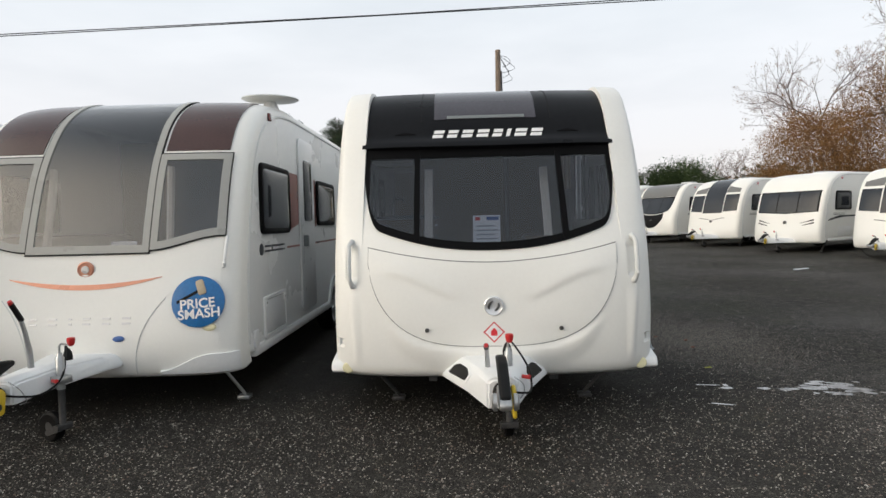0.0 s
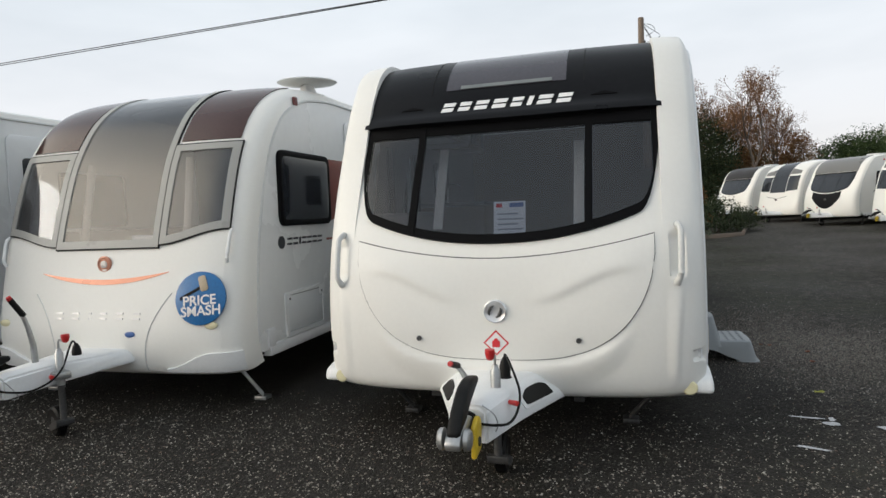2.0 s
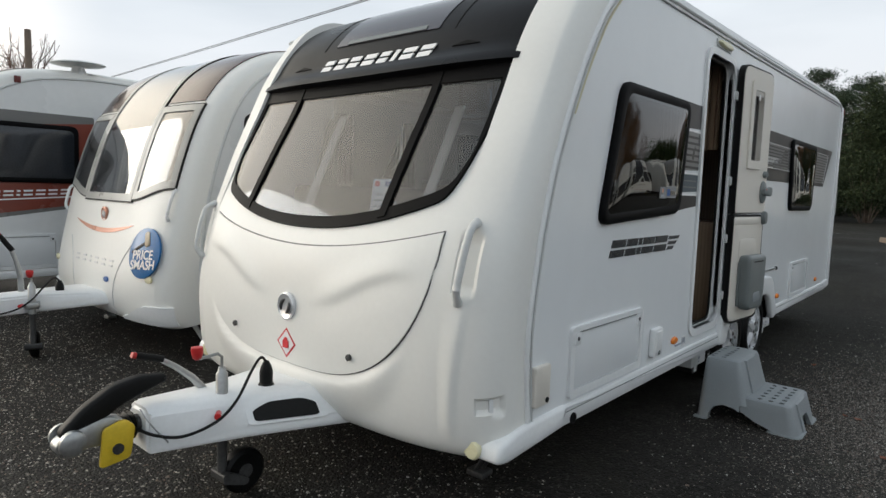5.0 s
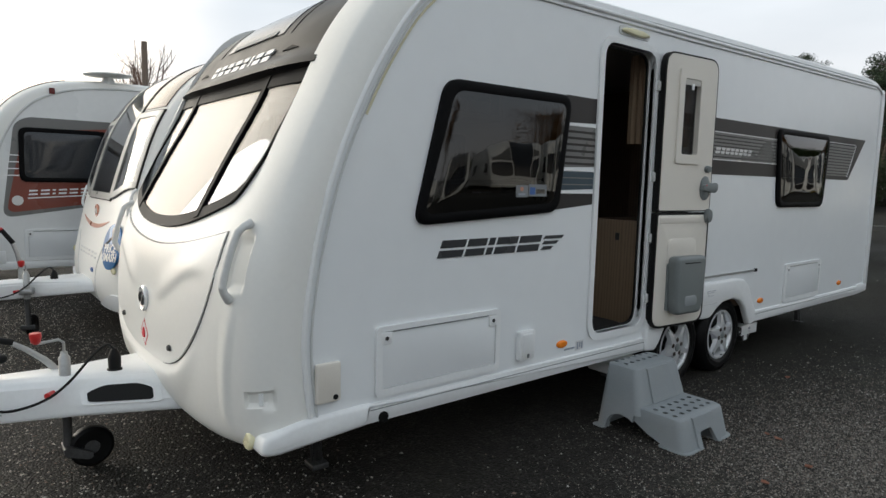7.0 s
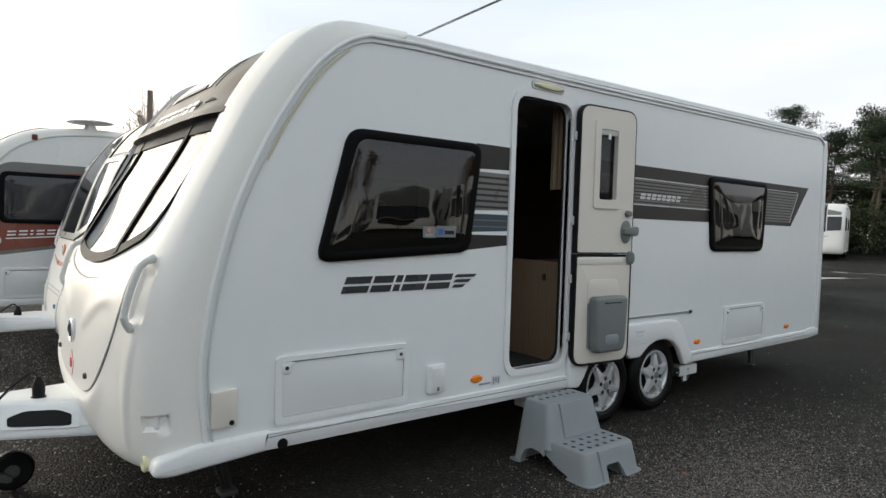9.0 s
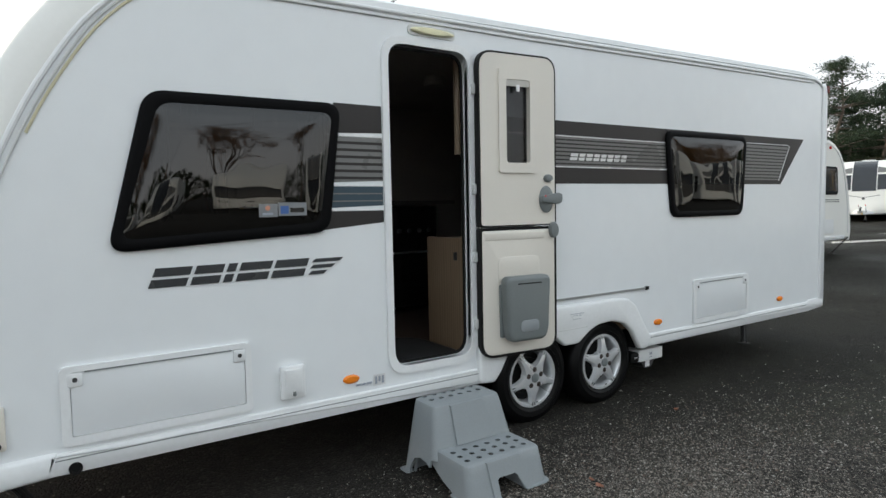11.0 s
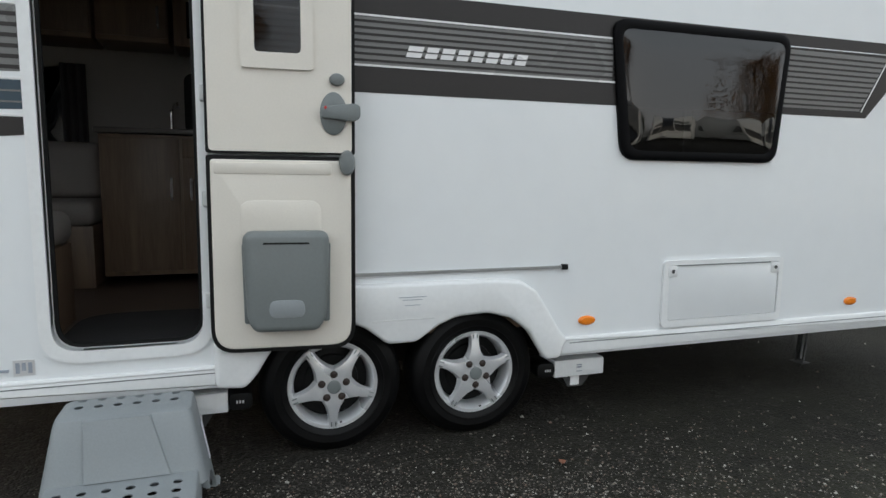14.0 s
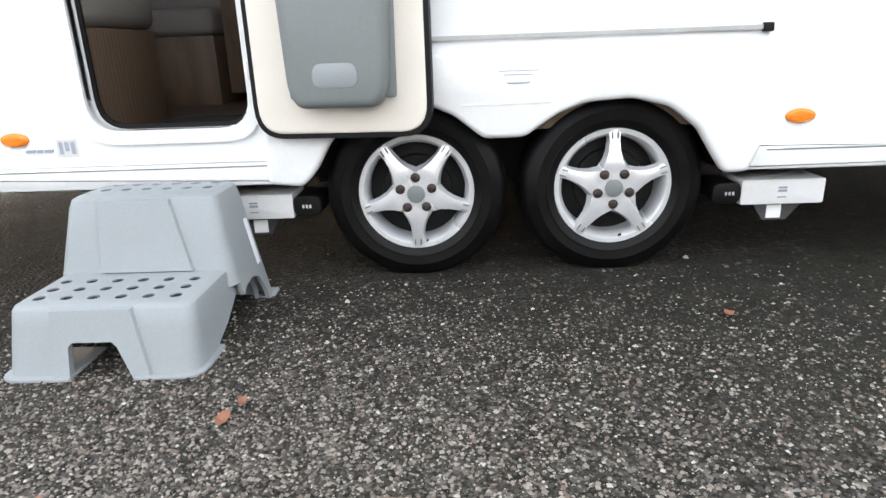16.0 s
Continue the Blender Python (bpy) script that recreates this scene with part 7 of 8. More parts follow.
part("mallet_handle", slab([(-0.155, 0.005), (-0.15, -0.015), (0.015, 0.075), (0.005, 0.092)], -0.0065, -0.002, "y"), M["black_rubber"], sticker)
part("mallet_head", slab(rounded([(-0.025, 0.150), (0.030, 0.168), (0.062, 0.062), (0.005, 0.042)], 0.02, 4), -0.009, -0.002, "y", bevel=0.002), M["rubber_mallet"], sticker)
words("PRICE", 0.098, M["white_letter"], Matrix.Translation((-0.005, -0.008, -0.018)) @ pose(0, 0, 0, 90, 0, 0) @ pose(0, 0, 0, 0, 0, 4), sticker, "word_price")
words("SMASH", 0.098, M["white_letter"], Matrix.Translation((0.010, -0.008, -0.092)) @ pose(0, 0, 0, 90, 0, 0) @ pose(0, 0, 0, 0, 0, 4), sticker, "word_smash")


def far_van(m, label, kind, length=6.6):
    """A caravan further off in the yard; kinds differ in the front windows and graphics."""
    v = thing("caravan", m, label, "caravan", "caravans in the yard")
    n = nose if kind in ("dark", "smoke") else BN
    h = n.half
    wins = [[(0.85, 1.33), (1.75, 1.33), (1.75, 1.93), (0.90, 1.93)], [(4.2, 1.40), (5.2, 1.40), (5.2, 1.93), (4.2, 1.93)]]
    shell(v, n, length, M["front_white"], M["front_white"], wins, inside=False, seg=28)
    for s in (-1, 1):
        for w in wins:
            plain_window(v, w, h * s, s)
        part("service_hatch", slab(rounded([(1.0, 0.5), (1.7, 0.5), (1.7, 0.8), (1.0, 0.8)], 0.02), h * s, (h + 0.012) * s, "x", bevel=0.004), M["trim_white"], v)
        if kind == "swoosh":
            part("side_swoosh", slab([(0.45, 0.98), (1.2, 1.09), (2.6, 1.13), (2.6, 1.17), (1.1, 1.15), (0.60, 1.06)], (h - 0.001) * s, (h + 0.004) * s, "x"), M["graphic_black"], v, smooth=False)
        side_bars([0.08, 0.07, 0.08, 0.07, 0.07, 0.08, 0.07], 0.75, 1.17, 0.06, 0.2, 0.02, ((0, 0.3), (0.7, 1.0)), M["mid_graphic"], v, x=h * s, s=s)
        part("side_marker_lamp", box(min(h * s, (h + 0.03) * s), max(h * s, (h + 0.03) * s), 1.20, 1.25, 2.30, 2.36, 0.008), M["red_plastic"], v)
    if kind in ("dark", "smoke"):
        for a, b in ((-0.88, -0.36), (-0.34, 0.34), (0.36, 0.88)):
            part("front_pane", n.patch(n.spread(a, b, 10), lambda x: win_low(x) + 0.02, lambda x: 1.90, 8, 0.014, 0.01), M["far_glass"], v)
        part("window_surround", n.patch(n.spread(-0.92, 0.92, 24), lambda x: win_low(x), lambda x: 1.945, 8, 0.006, 0.01), M["black_frame"], v)
        part("sunroof_hood", n.patch(n.spread(-0.94, 0.94, 24), lambda x: n.row(x, 1.955), lambda x: 12.3, 12, 0.012, 0.02, by_row=True), M["mid_graphic"] if kind == "dark" else M["grey_graphic"], v)
        if kind == "dark":
            part("dark_grille", n.patch(n.spread(-0.62, 0.62, 24), lambda x: 0.62 + 0.42 * (abs(x) / 0.62) ** 2, lambda x: win_low(x) - 0.03, 8, 0.010, 0.01), M["black_abs"], v)
    elif kind == "tall":
        part("middle_pane", n.patch(n.spread(-0.42, 0.42, 12), lambda x: n.row(x, 1.26), lambda x: 12.0, 16, 0.012, 0.01, by_row=True), M["far_glass"], v)
        for s in (-1, 1):
            a, b = sorted((0.46 * s, 1.0 * s))
            part("corner_pane", n.patch(n.spread(a, b, 8), lambda x: 1.28 + 0.06 * abs(x), lambda x: 1.94, 8, 0.012, 0.01), M["far_glass"], v)
            part("roof_panel", n.patch(n.spread(a * 0.97, b * 0.97, 8), lambda x: 2.02 if abs(x) < 2 else 0, lambda x: 2.14 + 0.12 * (1 - (abs(x) - 0.46) / 0.54), 6, 0.012, 0.01), M["mid_graphic"], v)
        for s in (-1, 1):
            a, b = sorted((0.06 * s, 0.55 * s))
            part("front_swoosh", n.patch(n.spread(a, b, 10), lambda x: 0.97 + 0.10 * (abs(x) / 0.55) ** 0.7, lambda x: 0.985 + 0.11 * (abs(x) / 0.55) ** 0.7, 2, 0.006, 0.01), M["mid_graphic"], v)
    else:
        for a, b in ((-0.96, -0.36), (-0.33, 0.33), (0.36, 0.96)):
            part("front_pane", n.patch(n.spread(a, b, 8), lambda x: 1.25 + 0.05 * abs(x), lambda x: 1.92, 8, 0.014, 0.01), M["far_glass"], v)
        part("window_surround", n.patch(n.spread(-1.0, 1.0, 20), lambda x: 1.23 + 0.05 * abs(x), lambda x: 1.95, 8, 0.006, 0.01), M["black_frame"], v)
        for s in (-1, 1):
            for k in range(2):
                a, b = sorted(((0.50 + 0.08 * k) * s, 0.92 * s))
                part("front_swoosh", n.patch(n.spread(a, b, 8), lambda x: 0.92 - 0.09 * k + 0.20 * (abs(x) - 0.5), lambda x: 0.925 - 0.09 * k + 0.30 * (abs(x) - 0.5), 2, 0.006, 0.01), M["grey_graphic"], v)
    part("badge", lathe([(0.06, 0.01), (0.06, -0.006), (0, -0.008)], n.at(0, n.row(0, 0.95), 0.004), "y", 20), M["dark_steel"], v)
    part("roof_vent", box(-0.25, 0.25, 2.0, 2.5, 2.57, 2.64, 0.03), M["grey_white"], v)
    drawbar(v, 0.0, lock=True, detail=False, slots=False, jockey_dx=0.12)
    for x, y, dy in ((0.9, 0.50, 0.28), (-0.9, 0.50, 0.28), (0.85, length - 0.4, -0.3), (-0.85, length - 0.4, -0.3)):
        corner_steady(v, x, y, dy)
    return v


def yard(x, y, rz):
    return pose(x, y, ground_z(x, y), 0, 0, rz)


ROW = -60
v_sw = far_van(yard(10.3, 15.8, ROW), "cream-white caravan with a black side swoosh", "swoosh")
v_tl = far_van(yard(9.3, 19.2, ROW), "white caravan with a grey middle window up to the roof", "tall")
v_dk = far_van(yard(8.3, 22.7, ROW), "white caravan with a black front grille and dark hood", "dark")
v_sm = far_van(yard(6.1, 29.5, ROW), "white caravan with a smoked front window", "smoke")
for src, x, y, rz, label in ((v_tl, 7.2, 26.1, ROW, "white caravan with a grey middle window up to the roof"), (v_tl, 11.4, 12.3, ROW, "white caravan with a grey middle window up to the roof"), (v_dk, 12.6, 8.8, ROW, "white caravan with a black front grille and dark hood"), (v_sw, 13.8, 5.2, ROW - 8, "cream-white caravan with a black side swoosh"), (v_tl, 14.8, 1.6, ROW - 16, "white caravan with a grey middle window up to the roof"), (v_sm, 15.4, -2.2, ROW - 24, "white caravan with a smoked front window"), (v_sw, 15.6, -6.0, ROW - 30, "cream-white caravan with a black side swoosh"), (v_tl, -7.4, 29.2, 17, "white caravan with a grey middle window up to the roof"), (v_sm, -3.5, 30.6, 13, "white caravan with a smoked front window"), (v_sw, -11.4, 28.2, 20, "cream-white caravan with a black side swoosh"), (v_tl, -3.4, 15.9, 180, "white caravan parked back to back with the front row"), (v_sw, 4.2, 43.5, 170, "white caravan seen from behind beside the shrubs")):
    tagged(copy_thing(src, yard(x, y, rz)), label)

# ---------- poles, cables, trees and hedges ----------
M["pole_wood"] = surface("weathered_pole_wood", (0.20, 0.155, 0.12), 0.85, vary=0.3, coarse=3, fine=70, bump=0.4, bump_scale=60)
M["bark"] = surface("grey_brown_bark", (0.11, 0.085, 0.065), 0.9, vary=0.35, coarse=4, fine=60, bump=0.5, bump_scale=40)
M["twig"] = surface("reddish_twig", (0.17, 0.105, 0.075), 0.9, vary=0.3)
M["cable"] = surface("black_cable", (0.02, 0.02, 0.022), 0.6, vary=0.2)
M["band"] = surface("pale_pole_band", (0.55, 0.56, 0.55), 0.5, vary=0.1)
M["yellow_guard"] = surface("yellow_cable_guard", (0.58, 0.38, 0.05), 0.5, vary=0.15)


def leaf_mat(name, a, b):
    m = bpy.data.materials.new(name)
    m.use_nodes = True
    t = m.node_tree
    g, mx, p = t.nodes.new("ShaderNodeNewGeometry"), t.nodes.new("ShaderNodeMix"), t.nodes["Principled BSDF"]
    mx.data_type = "RGBA"
    mx.inputs[6].default_value, mx.inputs[7].default_value = (*a, 1), (*b, 1)
    t.links.new(g.outputs["Random Per Island"], mx.inputs[0])
    t.links.new(mx.outputs[2], p.inputs["Base Color"])
    p.inputs["Roughness"].default_value = 0.75
    p.inputs["Specular IOR Level"].default_value = 0.25
    return m


M["pine"] = leaf_mat("pine_needles", (0.018, 0.034, 0.020), (0.055, 0.075, 0.036))
M["hedge"] = leaf_mat("dark_evergreen_leaves", (0.016, 0.028, 0.012), (0.055, 0.070, 0.028))
M["green"] = leaf_mat("mid_green_leaves", (0.03, 0.055, 0.018), (0.08, 0.115, 0.04))
M["autumn"] = leaf_mat("brown_autumn_leaves", (0.13, 0.060, 0.020), (0.26, 0.13, 0.045))
M["willow"] = leaf_mat("rusty_willow_leaves", (0.17, 0.085, 0.028), (0.30, 0.165, 0.06))
M["silver"] = leaf_mat("grey_green_leaves", (0.09, 0.11, 0.075), (0.17, 0.18, 0.12))


def mesh_part(name, verts, faces, mat, parent, label=""):
    me = bpy.data.meshes.new(name)
    me.from_pydata(verts, [], faces)
    me.materials.append(mat)
    ob = new(name, me)
    ob.parent = parent
    if label:
        ob["label"] = label
    return ob


def leaves(rng, centres, radii, per, size, flat=1.0):
    """Small four-cornered leaves scattered through clumps."""
    c = np.repeat(np.array(centres, float), per, axis=0)
    r = np.repeat(np.array(radii, float), per)[:, None]
    n = len(c)
    d = rng.normal(size=(n, 3))
    d /= np.linalg.norm(d, axis=1)[:, None]
    p = c + d * (rng.random((n, 1)) ** 0.45) * r * np.array([1, 1, flat])
    u, w = rng.normal(size=(n, 3)), rng.normal(size=(n, 3))
    u *= size * (0.6 + 0.8 * rng.random((n, 1))) / np.linalg.norm(u, axis=1)[:, None]
    w *= size * 0.6 * (0.6 + 0.8 * rng.random((n, 1))) / np.linalg.norm(w, axis=1)[:, None]
    verts = np.stack([p - u, p + w, p + u, p - w], 1).reshape(-1, 3)
    return verts.tolist(), np.arange(4 * n).reshape(-1, 4).tolist()


def limb_mesh(segments, sides=5):
    verts, faces = [], []
    for a, b, ra, rb in segments:
        a, b = Vector(a), Vector(b)
        d = (b - a).normalized()
        u = d.cross(Vector((0.3, 0.2, 0.9)))
        u = u.normalized() if u.length > 0.05 else Vector((1, 0, 0))
        w = d.cross(u)
        n = sides if ra > 0.02 else 3
        k = len(verts)
        for p, r in ((a, ra), (b, rb)):
            for i in range(n):
                q = i * math.tau / n
                verts.append(tuple(p + (u * math.cos(q) + w * math.sin(q)) * r))
        for i in range(n):
            j = (i + 1) % n
            faces.append((k + i, k + j, k + n + j, k + n + i))
    return verts, faces


def grow(rng, start, direction, length, radius, depth, out, tips, spread=0.55, up=0.12, shrink=0.74):
    """Limbs that fork until they are twigs."""
    p, d = Vector(start), Vector(direction).normalized()
    steps = 3
    for k in range(steps):
        q = p + d * (length / steps)
        r0, r1 = radius * (1 - 0.3 * k / steps), radius * (1 - 0.3 * (k + 1) / steps)
        out.append((p, q, r0, r1))
        p = q
        d = (d + Vector(rng.normal(size=3)) * 0.10 + Vector((0, 0, up * 0.4))).normalized()
        if depth > 0 and k > 0 and rng.random() < 0.75:
            e = (d + Vector(rng.normal(size=3)) * spread).normalized()
            grow(rng, p, e, length * shrink * 0.8, r1 * 0.55, depth - 1, out, tips, spread, up, shrink)
    if depth > 0:
        for _ in range(2):
            e = (d + Vector(rng.normal(size=3)) * spread + Vector((0, 0, up))).normalized()
            grow(rng, p, e, length * shrink, radius * 0.62, depth - 1, out, tips, spread, up, shrink)
    else:
        tips.append(tuple(p))


def bare_tree(m, label, seed, height, depth=6, leaf=None, share=0.0, spread=0.5, droop=0.0, trunk=0.16):
    rng = np.random.default_rng(seed)
    t = thing("tree", m, label, "tree", "trees round the yard")
    out, tips = [], []
    grow(rng, (0, 0, -0.2), (0.03, 0.02, 1), height * 0.27, trunk, depth, out, tips, spread, 0.14 - droop, 0.76)
    thick = [s for s in out if s[2] > 0.018]
    fine = [s for s in out if s[2] <= 0.018]
    fine = [(a, b, max(ra, 0.008), max(rb, 0.006)) for a, b, ra, rb in fine]
    mesh_part("trunk", *limb_mesh(thick, 6), M["bark"], t)
    mesh_part("twig_spray", *limb_mesh(fine), M["twig"], t, "fine bare twigs")["kind"] = "stuff"
    if leaf:
        pick = [p for p in tips if rng.random() < share]
        mesh_part("leaves", *leaves(rng, pick, [0.32] * len(pick), 14, 0.055), leaf, t)["kind"] = "stuff"
    return t


def pine_tree(m, label, seed, height, mat=None):
    """A Scots pine: a bare lower trunk and flat, open needle clumps on level limbs."""
    rng = np.random.default_rng(seed)
    t = thing("pine_tree", m, label, "tree", "trees round the yard")
    segs, cs, rs = [], [], []
    p = Vector((0, 0, -0.2))
    n = 9
    line = [p]
    for k in range(n):
        p = p + Vector((rng.normal() * 0.12, rng.normal() * 0.12, height / n))
        line.append(p)
    for k in range(n):
        segs.append((line[k], line[k + 1], 0.17 * (1 - k / (n + 1)), 0.17 * (1 - (k + 1) / (n + 1))))
    for k in range(30):
        q = 0.42 + 0.58 * rng.random()
        base = line[min(n - 1, int(q * n))].lerp(line[min(n, int(q * n) + 1)], (q * n) % 1)
        a = rng.random() * math.tau
        reach = (0.32 * height * (1.12 - q)) * (0.5 + 0.7 * rng.random()) + 0.35
        end = base + Vector((math.cos(a) * reach, math.sin(a) * reach, 0.25 * reach * (rng.random() - 0.1)))
        segs.append((base, end, 0.05, 0.015))
        for j in range(4):
            c = base.lerp(end, 0.45 + 0.2 * j)
            cs.append((c.x + rng.normal() * 0.22, c.y + rng.normal() * 0.22, c.z + 0.12 + rng.normal() * 0.10))
            rs.append(0.38 + 0.38 * rng.random())
    mesh_part("trunk", *limb_mesh(segs, 6), M["bark"], t)
    mesh_part("crown", *leaves(rng, cs, rs, 150, 0.045, 0.5), mat or M["pine"], t, "dark blue-green needle clumps")["kind"] = "stuff"
    return t


def bush(m, label, seed, w, d, h, mat, clumps, per, size, name="shrub", category="shrub", group="shrubs in the bed"):
    rng = np.random.default_rng(seed)
    t = thing(name, m, label, category, group)
    cs, rs, segs = [], [], []
    for k in range(clumps):
        a, q = rng.random() * math.tau, math.sqrt(rng.random())
        z = h * (0.12 + 0.80 * rng.random())
        s = math.sqrt(max(0.08, 1 - (z / h) ** 2.2))
        c = (w * 0.5 * q * s * math.cos(a), d * 0.5 * q * s * math.sin(a), z)
        cs.append(c)
        rs.append((0.10 + 0.10 * rng.random()) * (w + d + h) / 3 + 0.05)
        if k % 3 == 0:
            segs.append((Vector((c[0] * 0.2, c[1] * 0.2, -0.05)), Vector(c), 0.02, 0.008))
    mesh_part("stems", *limb_mesh(segs), M["bark"], t)
    mesh_part("foliage", *leaves(rng, cs, rs, per, size), mat, t)["kind"] = "stuff"
    return t


def hedge_line(name, label, points, h, depth, mat, seed, density, size, rough=0.35):
    rng = np.random.default_rng(seed)
    cs, rs = [], []
    for (x0, y0), (x1, y1) in zip(points, points[1:]):
        n = int(math.hypot(x1 - x0, y1 - y0) * density)
        for _ in range(n):
            q = rng.random()
            x, y = x0 + (x1 - x0) * q, y0 + (y1 - y0) * q
            top = h * (1 + rough * noise.noise((x * 0.23, y * 0.23, seed)) + 0.15 * noise.noise((x * 0.9, y * 0.9, seed)))
            cs.append((x + rng.normal() * depth * 0.35, y + rng.normal() * depth * 0.35, ground_z(x, y) + top * (rng.random() ** 0.8)))
            rs.append(0.35 + 0.3 * rng.random())
    verts, faces = leaves(rng, cs, rs, 40, size)
    me = bpy.data.meshes.new(name)
    me.from_pydata(verts, [], faces)
    me.materials.append(mat)
    return tagged(new(name, me), label, "hedge", kind="stuff")


def at(x, y, rz=0.0):
    return pose(x, y, ground_z(x, y), 0, 0, rz)


# telegraph poles and cables
def pole(x, y, top, lean, label, guard=False, thin=1.0):
    g = ground_z(x, y)
    p = thing("telegraph_pole", pose(x, y, g), label, "telegraph pole", "poles")
    part("shaft", tube([(0, 0, -0.3), (lean[0] * 0.5, lean[1] * 0.5, (top - g) * 0.5), (lean[0], lean[1], top - g)], [0.175 * thin, 0.145 * thin, 0.12 * thin], 14), M["pole_wood"], p)
    if guard:
        part("pole_band", tube([(lean[0] * 0.42, lean[1] * 0.42, 3.75), (lean[0] * 0.45, lean[1] * 0.45, 4.15)], [0.150, 0.148], 14), M["band"], p, "pale number band")
        part("cable_guard", box(0.05, 0.15, -0.21, -0.12, 0.3, 2.9, 0.01), M["yellow_guard"], p, "yellow cable guard")
        part("cable_guard", box(0.15, 0.36, -0.08, 0.03, 0.2, 3.2, 0.02), M["grey_plastic"], p, "grey cable duct")
        part("down_cable", tube([(0.18, -0.04, 3.1), (lean[0] * 0.6 + 0.19, -0.04, 5.5), (lean[0] * 0.88 + 0.15, 0.0, 8.0)], 0.03, 6), M["cable"], p)
        for k, (dx, dz) in enumerate(((0.55, 0.15), (0.75, -0.12), (0.5, -0.35), (0.65, -0.6))):
            z = (top - g) - 0.75
            pts = [catmull([(lean[0] + 0.05, lean[1], z + 0.5), (lean[0] + 0.1 + dx * 0.6, lean[1], z + dz + 0.25), (lean[0] + dx, lean[1], z + dz), (lean[0] + 0.2, lean[1], z + dz - 0.18)], q * 3 / 11.0) for q in range(12)]
            part("loose_cable", tube(pts, 0.012, 5), M["cable"], p)
    return p


pole(1.72, 24.5, 9.35, (0.06, 0.05), "tall brown wooden telegraph pole with cable guards", True)
pole(-0.10, 30.5, 7.2, (0.10, 0.0), "thin wooden telegraph pole among the trees", thin=0.7)
pole(-26.9, 6.2, 7.25, (0.05, 0.0), "dark wooden telegraph pole behind the caravans")


def cable(points, radius, label):
    c = tube(points, radius, 6)
    return tagged(part("overhead_cable", c, M["cable"], None), label, "cable", "overhead cables")


for dz, dy in ((0.0, 0.0), (0.045, 0.03)):
    pts = []
    for k in range(41):
        q = k / 40
        x = -26.9 + 57 * q
        pts.append((x, 6.95 - 0.0745 * (x + 26.9) + dy * math.sin(q * 9), 4.72 - 0.0019 * (x + 26.9) - 0.16 * 4 * q * (1 - q) + dz * abs(math.sin(q * 7)) + 0.06))
    cable(pts, 0.0075, "thin black overhead cable across the yard")
far_pole = thing("telegraph_pole", pose(30.1, 2.72, 0), "wooden telegraph pole at the yard edge", "telegraph pole", "poles")
part("shaft", tube([(0, 0, -0.3), (0, 0, 5.2)], [0.15, 0.11], 12), M["pole_wood"], far_pole)

# planted bed round the pole: kerb boards and shrubs
bed = [(0.4, 20.2), (2.6, 16.9), (4.6, 18.6), (5.2, 21.5), (2.0, 23.0)]
for k in range(3):
    (x0, y0), (x1, y1) = bed[k], bed[k + 1]
    b = thing("bed_edging", pose(x0, y0, ground_z(x0, y0), 0, 0, math.degrees(math.atan2(y1 - y0, x1 - x0))), "low weathered timber edging of the planted bed", "edging", "bed edging boards")
    part("board", box(0, math.hypot(x1 - x0, y1 - y0), -0.04, 0.04, -0.05, 0.14, 0.015), M["pole_wood"], b)
for x, y, w, h, mat, label in ((2.9, 18.9, 1.9, 1.5, "hedge", "dark green clipped shrub in the bed"), (1.6, 19.9, 1.6, 1.25, "hedge", "dark green low shrub in the bed"), (3.9, 20.2, 2.3, 1.15, "hedge", "dark spreading conifer in the bed"), (2.95, 17.7, 0.95, 0.62, "silver", "grey-green low shrub at the bed edge"), (1.1, 20.6, 0.9, 0.6, "silver", "grey-green low shrub at the bed edge"), (2.6, 20.6, 1.0, 2.1, "green", "upright yellow-green conifer in the bed"), (3.35, 20.0, 0.8, 1.75, "autumn", "browning upright shrub in the bed"), (4.7, 21.0, 1.8, 0.8, "hedge", "dark spreading conifer in the bed")):
    bush(at(x, y), label, int(x * 100 + y), w, w * 0.9, h, M[mat], 34, 120, 0.035)

# woods beyond the yard
G = "trees round the yard"
bush(at(4.0, 47.5), "broad dark evergreen tree mass behind the shrubs", 5, 13, 6, 7.6, M["hedge"], 300, 240, 0.075, "evergreen", "tree", G)
bush(at(-3.0, 46), "dark evergreen mass beside the thin pole", 6, 7, 5, 6.0, M["hedge"], 160, 240, 0.075, "evergreen", "tree", G)
bush(at(-1.3, 31.5), "narrow dark green cypress tree", 7, 2.2, 2.2, 6.4, M["hedge"], 110, 220, 0.055, "evergreen", "tree", G)
bush(at(9.0, 52), "autumn-brown leafy tree mass", 8, 8, 5, 8.2, M["autumn"], 170, 190, 0.07, "autumn_tree", "tree", G)
bush(at(20.0, 52), "green evergreen mass beyond the caravans", 9, 9, 5, 5.4, M["green"], 190, 220, 0.075, "evergreen", "tree", G)
bush(at(15.0, 55), "russet leafy tree beyond the caravans", 10, 4.2, 4, 6.0, M["autumn"], 100, 190, 0.065, "autumn_tree", "tree", G)
bush(at(25.6, 40), "rusty brown willow thicket behind the caravans", 11, 11, 8, 8.2, M["willow"], 330, 230, 0.055, "willow", "tree", G)
bush(at(29.5, 36.5), "rusty brown willow thicket behind the caravans", 12, 11, 8, 11.0, M["willow"], 260, 230, 0.055, "willow", "tree", G)
big = bare_tree(at(28.6, 36.0), "tall bare tree with fine reddish twigs", 21, 19, 6, M["willow"], 0.12, 0.50, trunk=0.2)
copy_thing(big, at(30.5, 45.0, 140) @ Matrix.Diagonal((0.85, 0.85, 0.9, 1)))
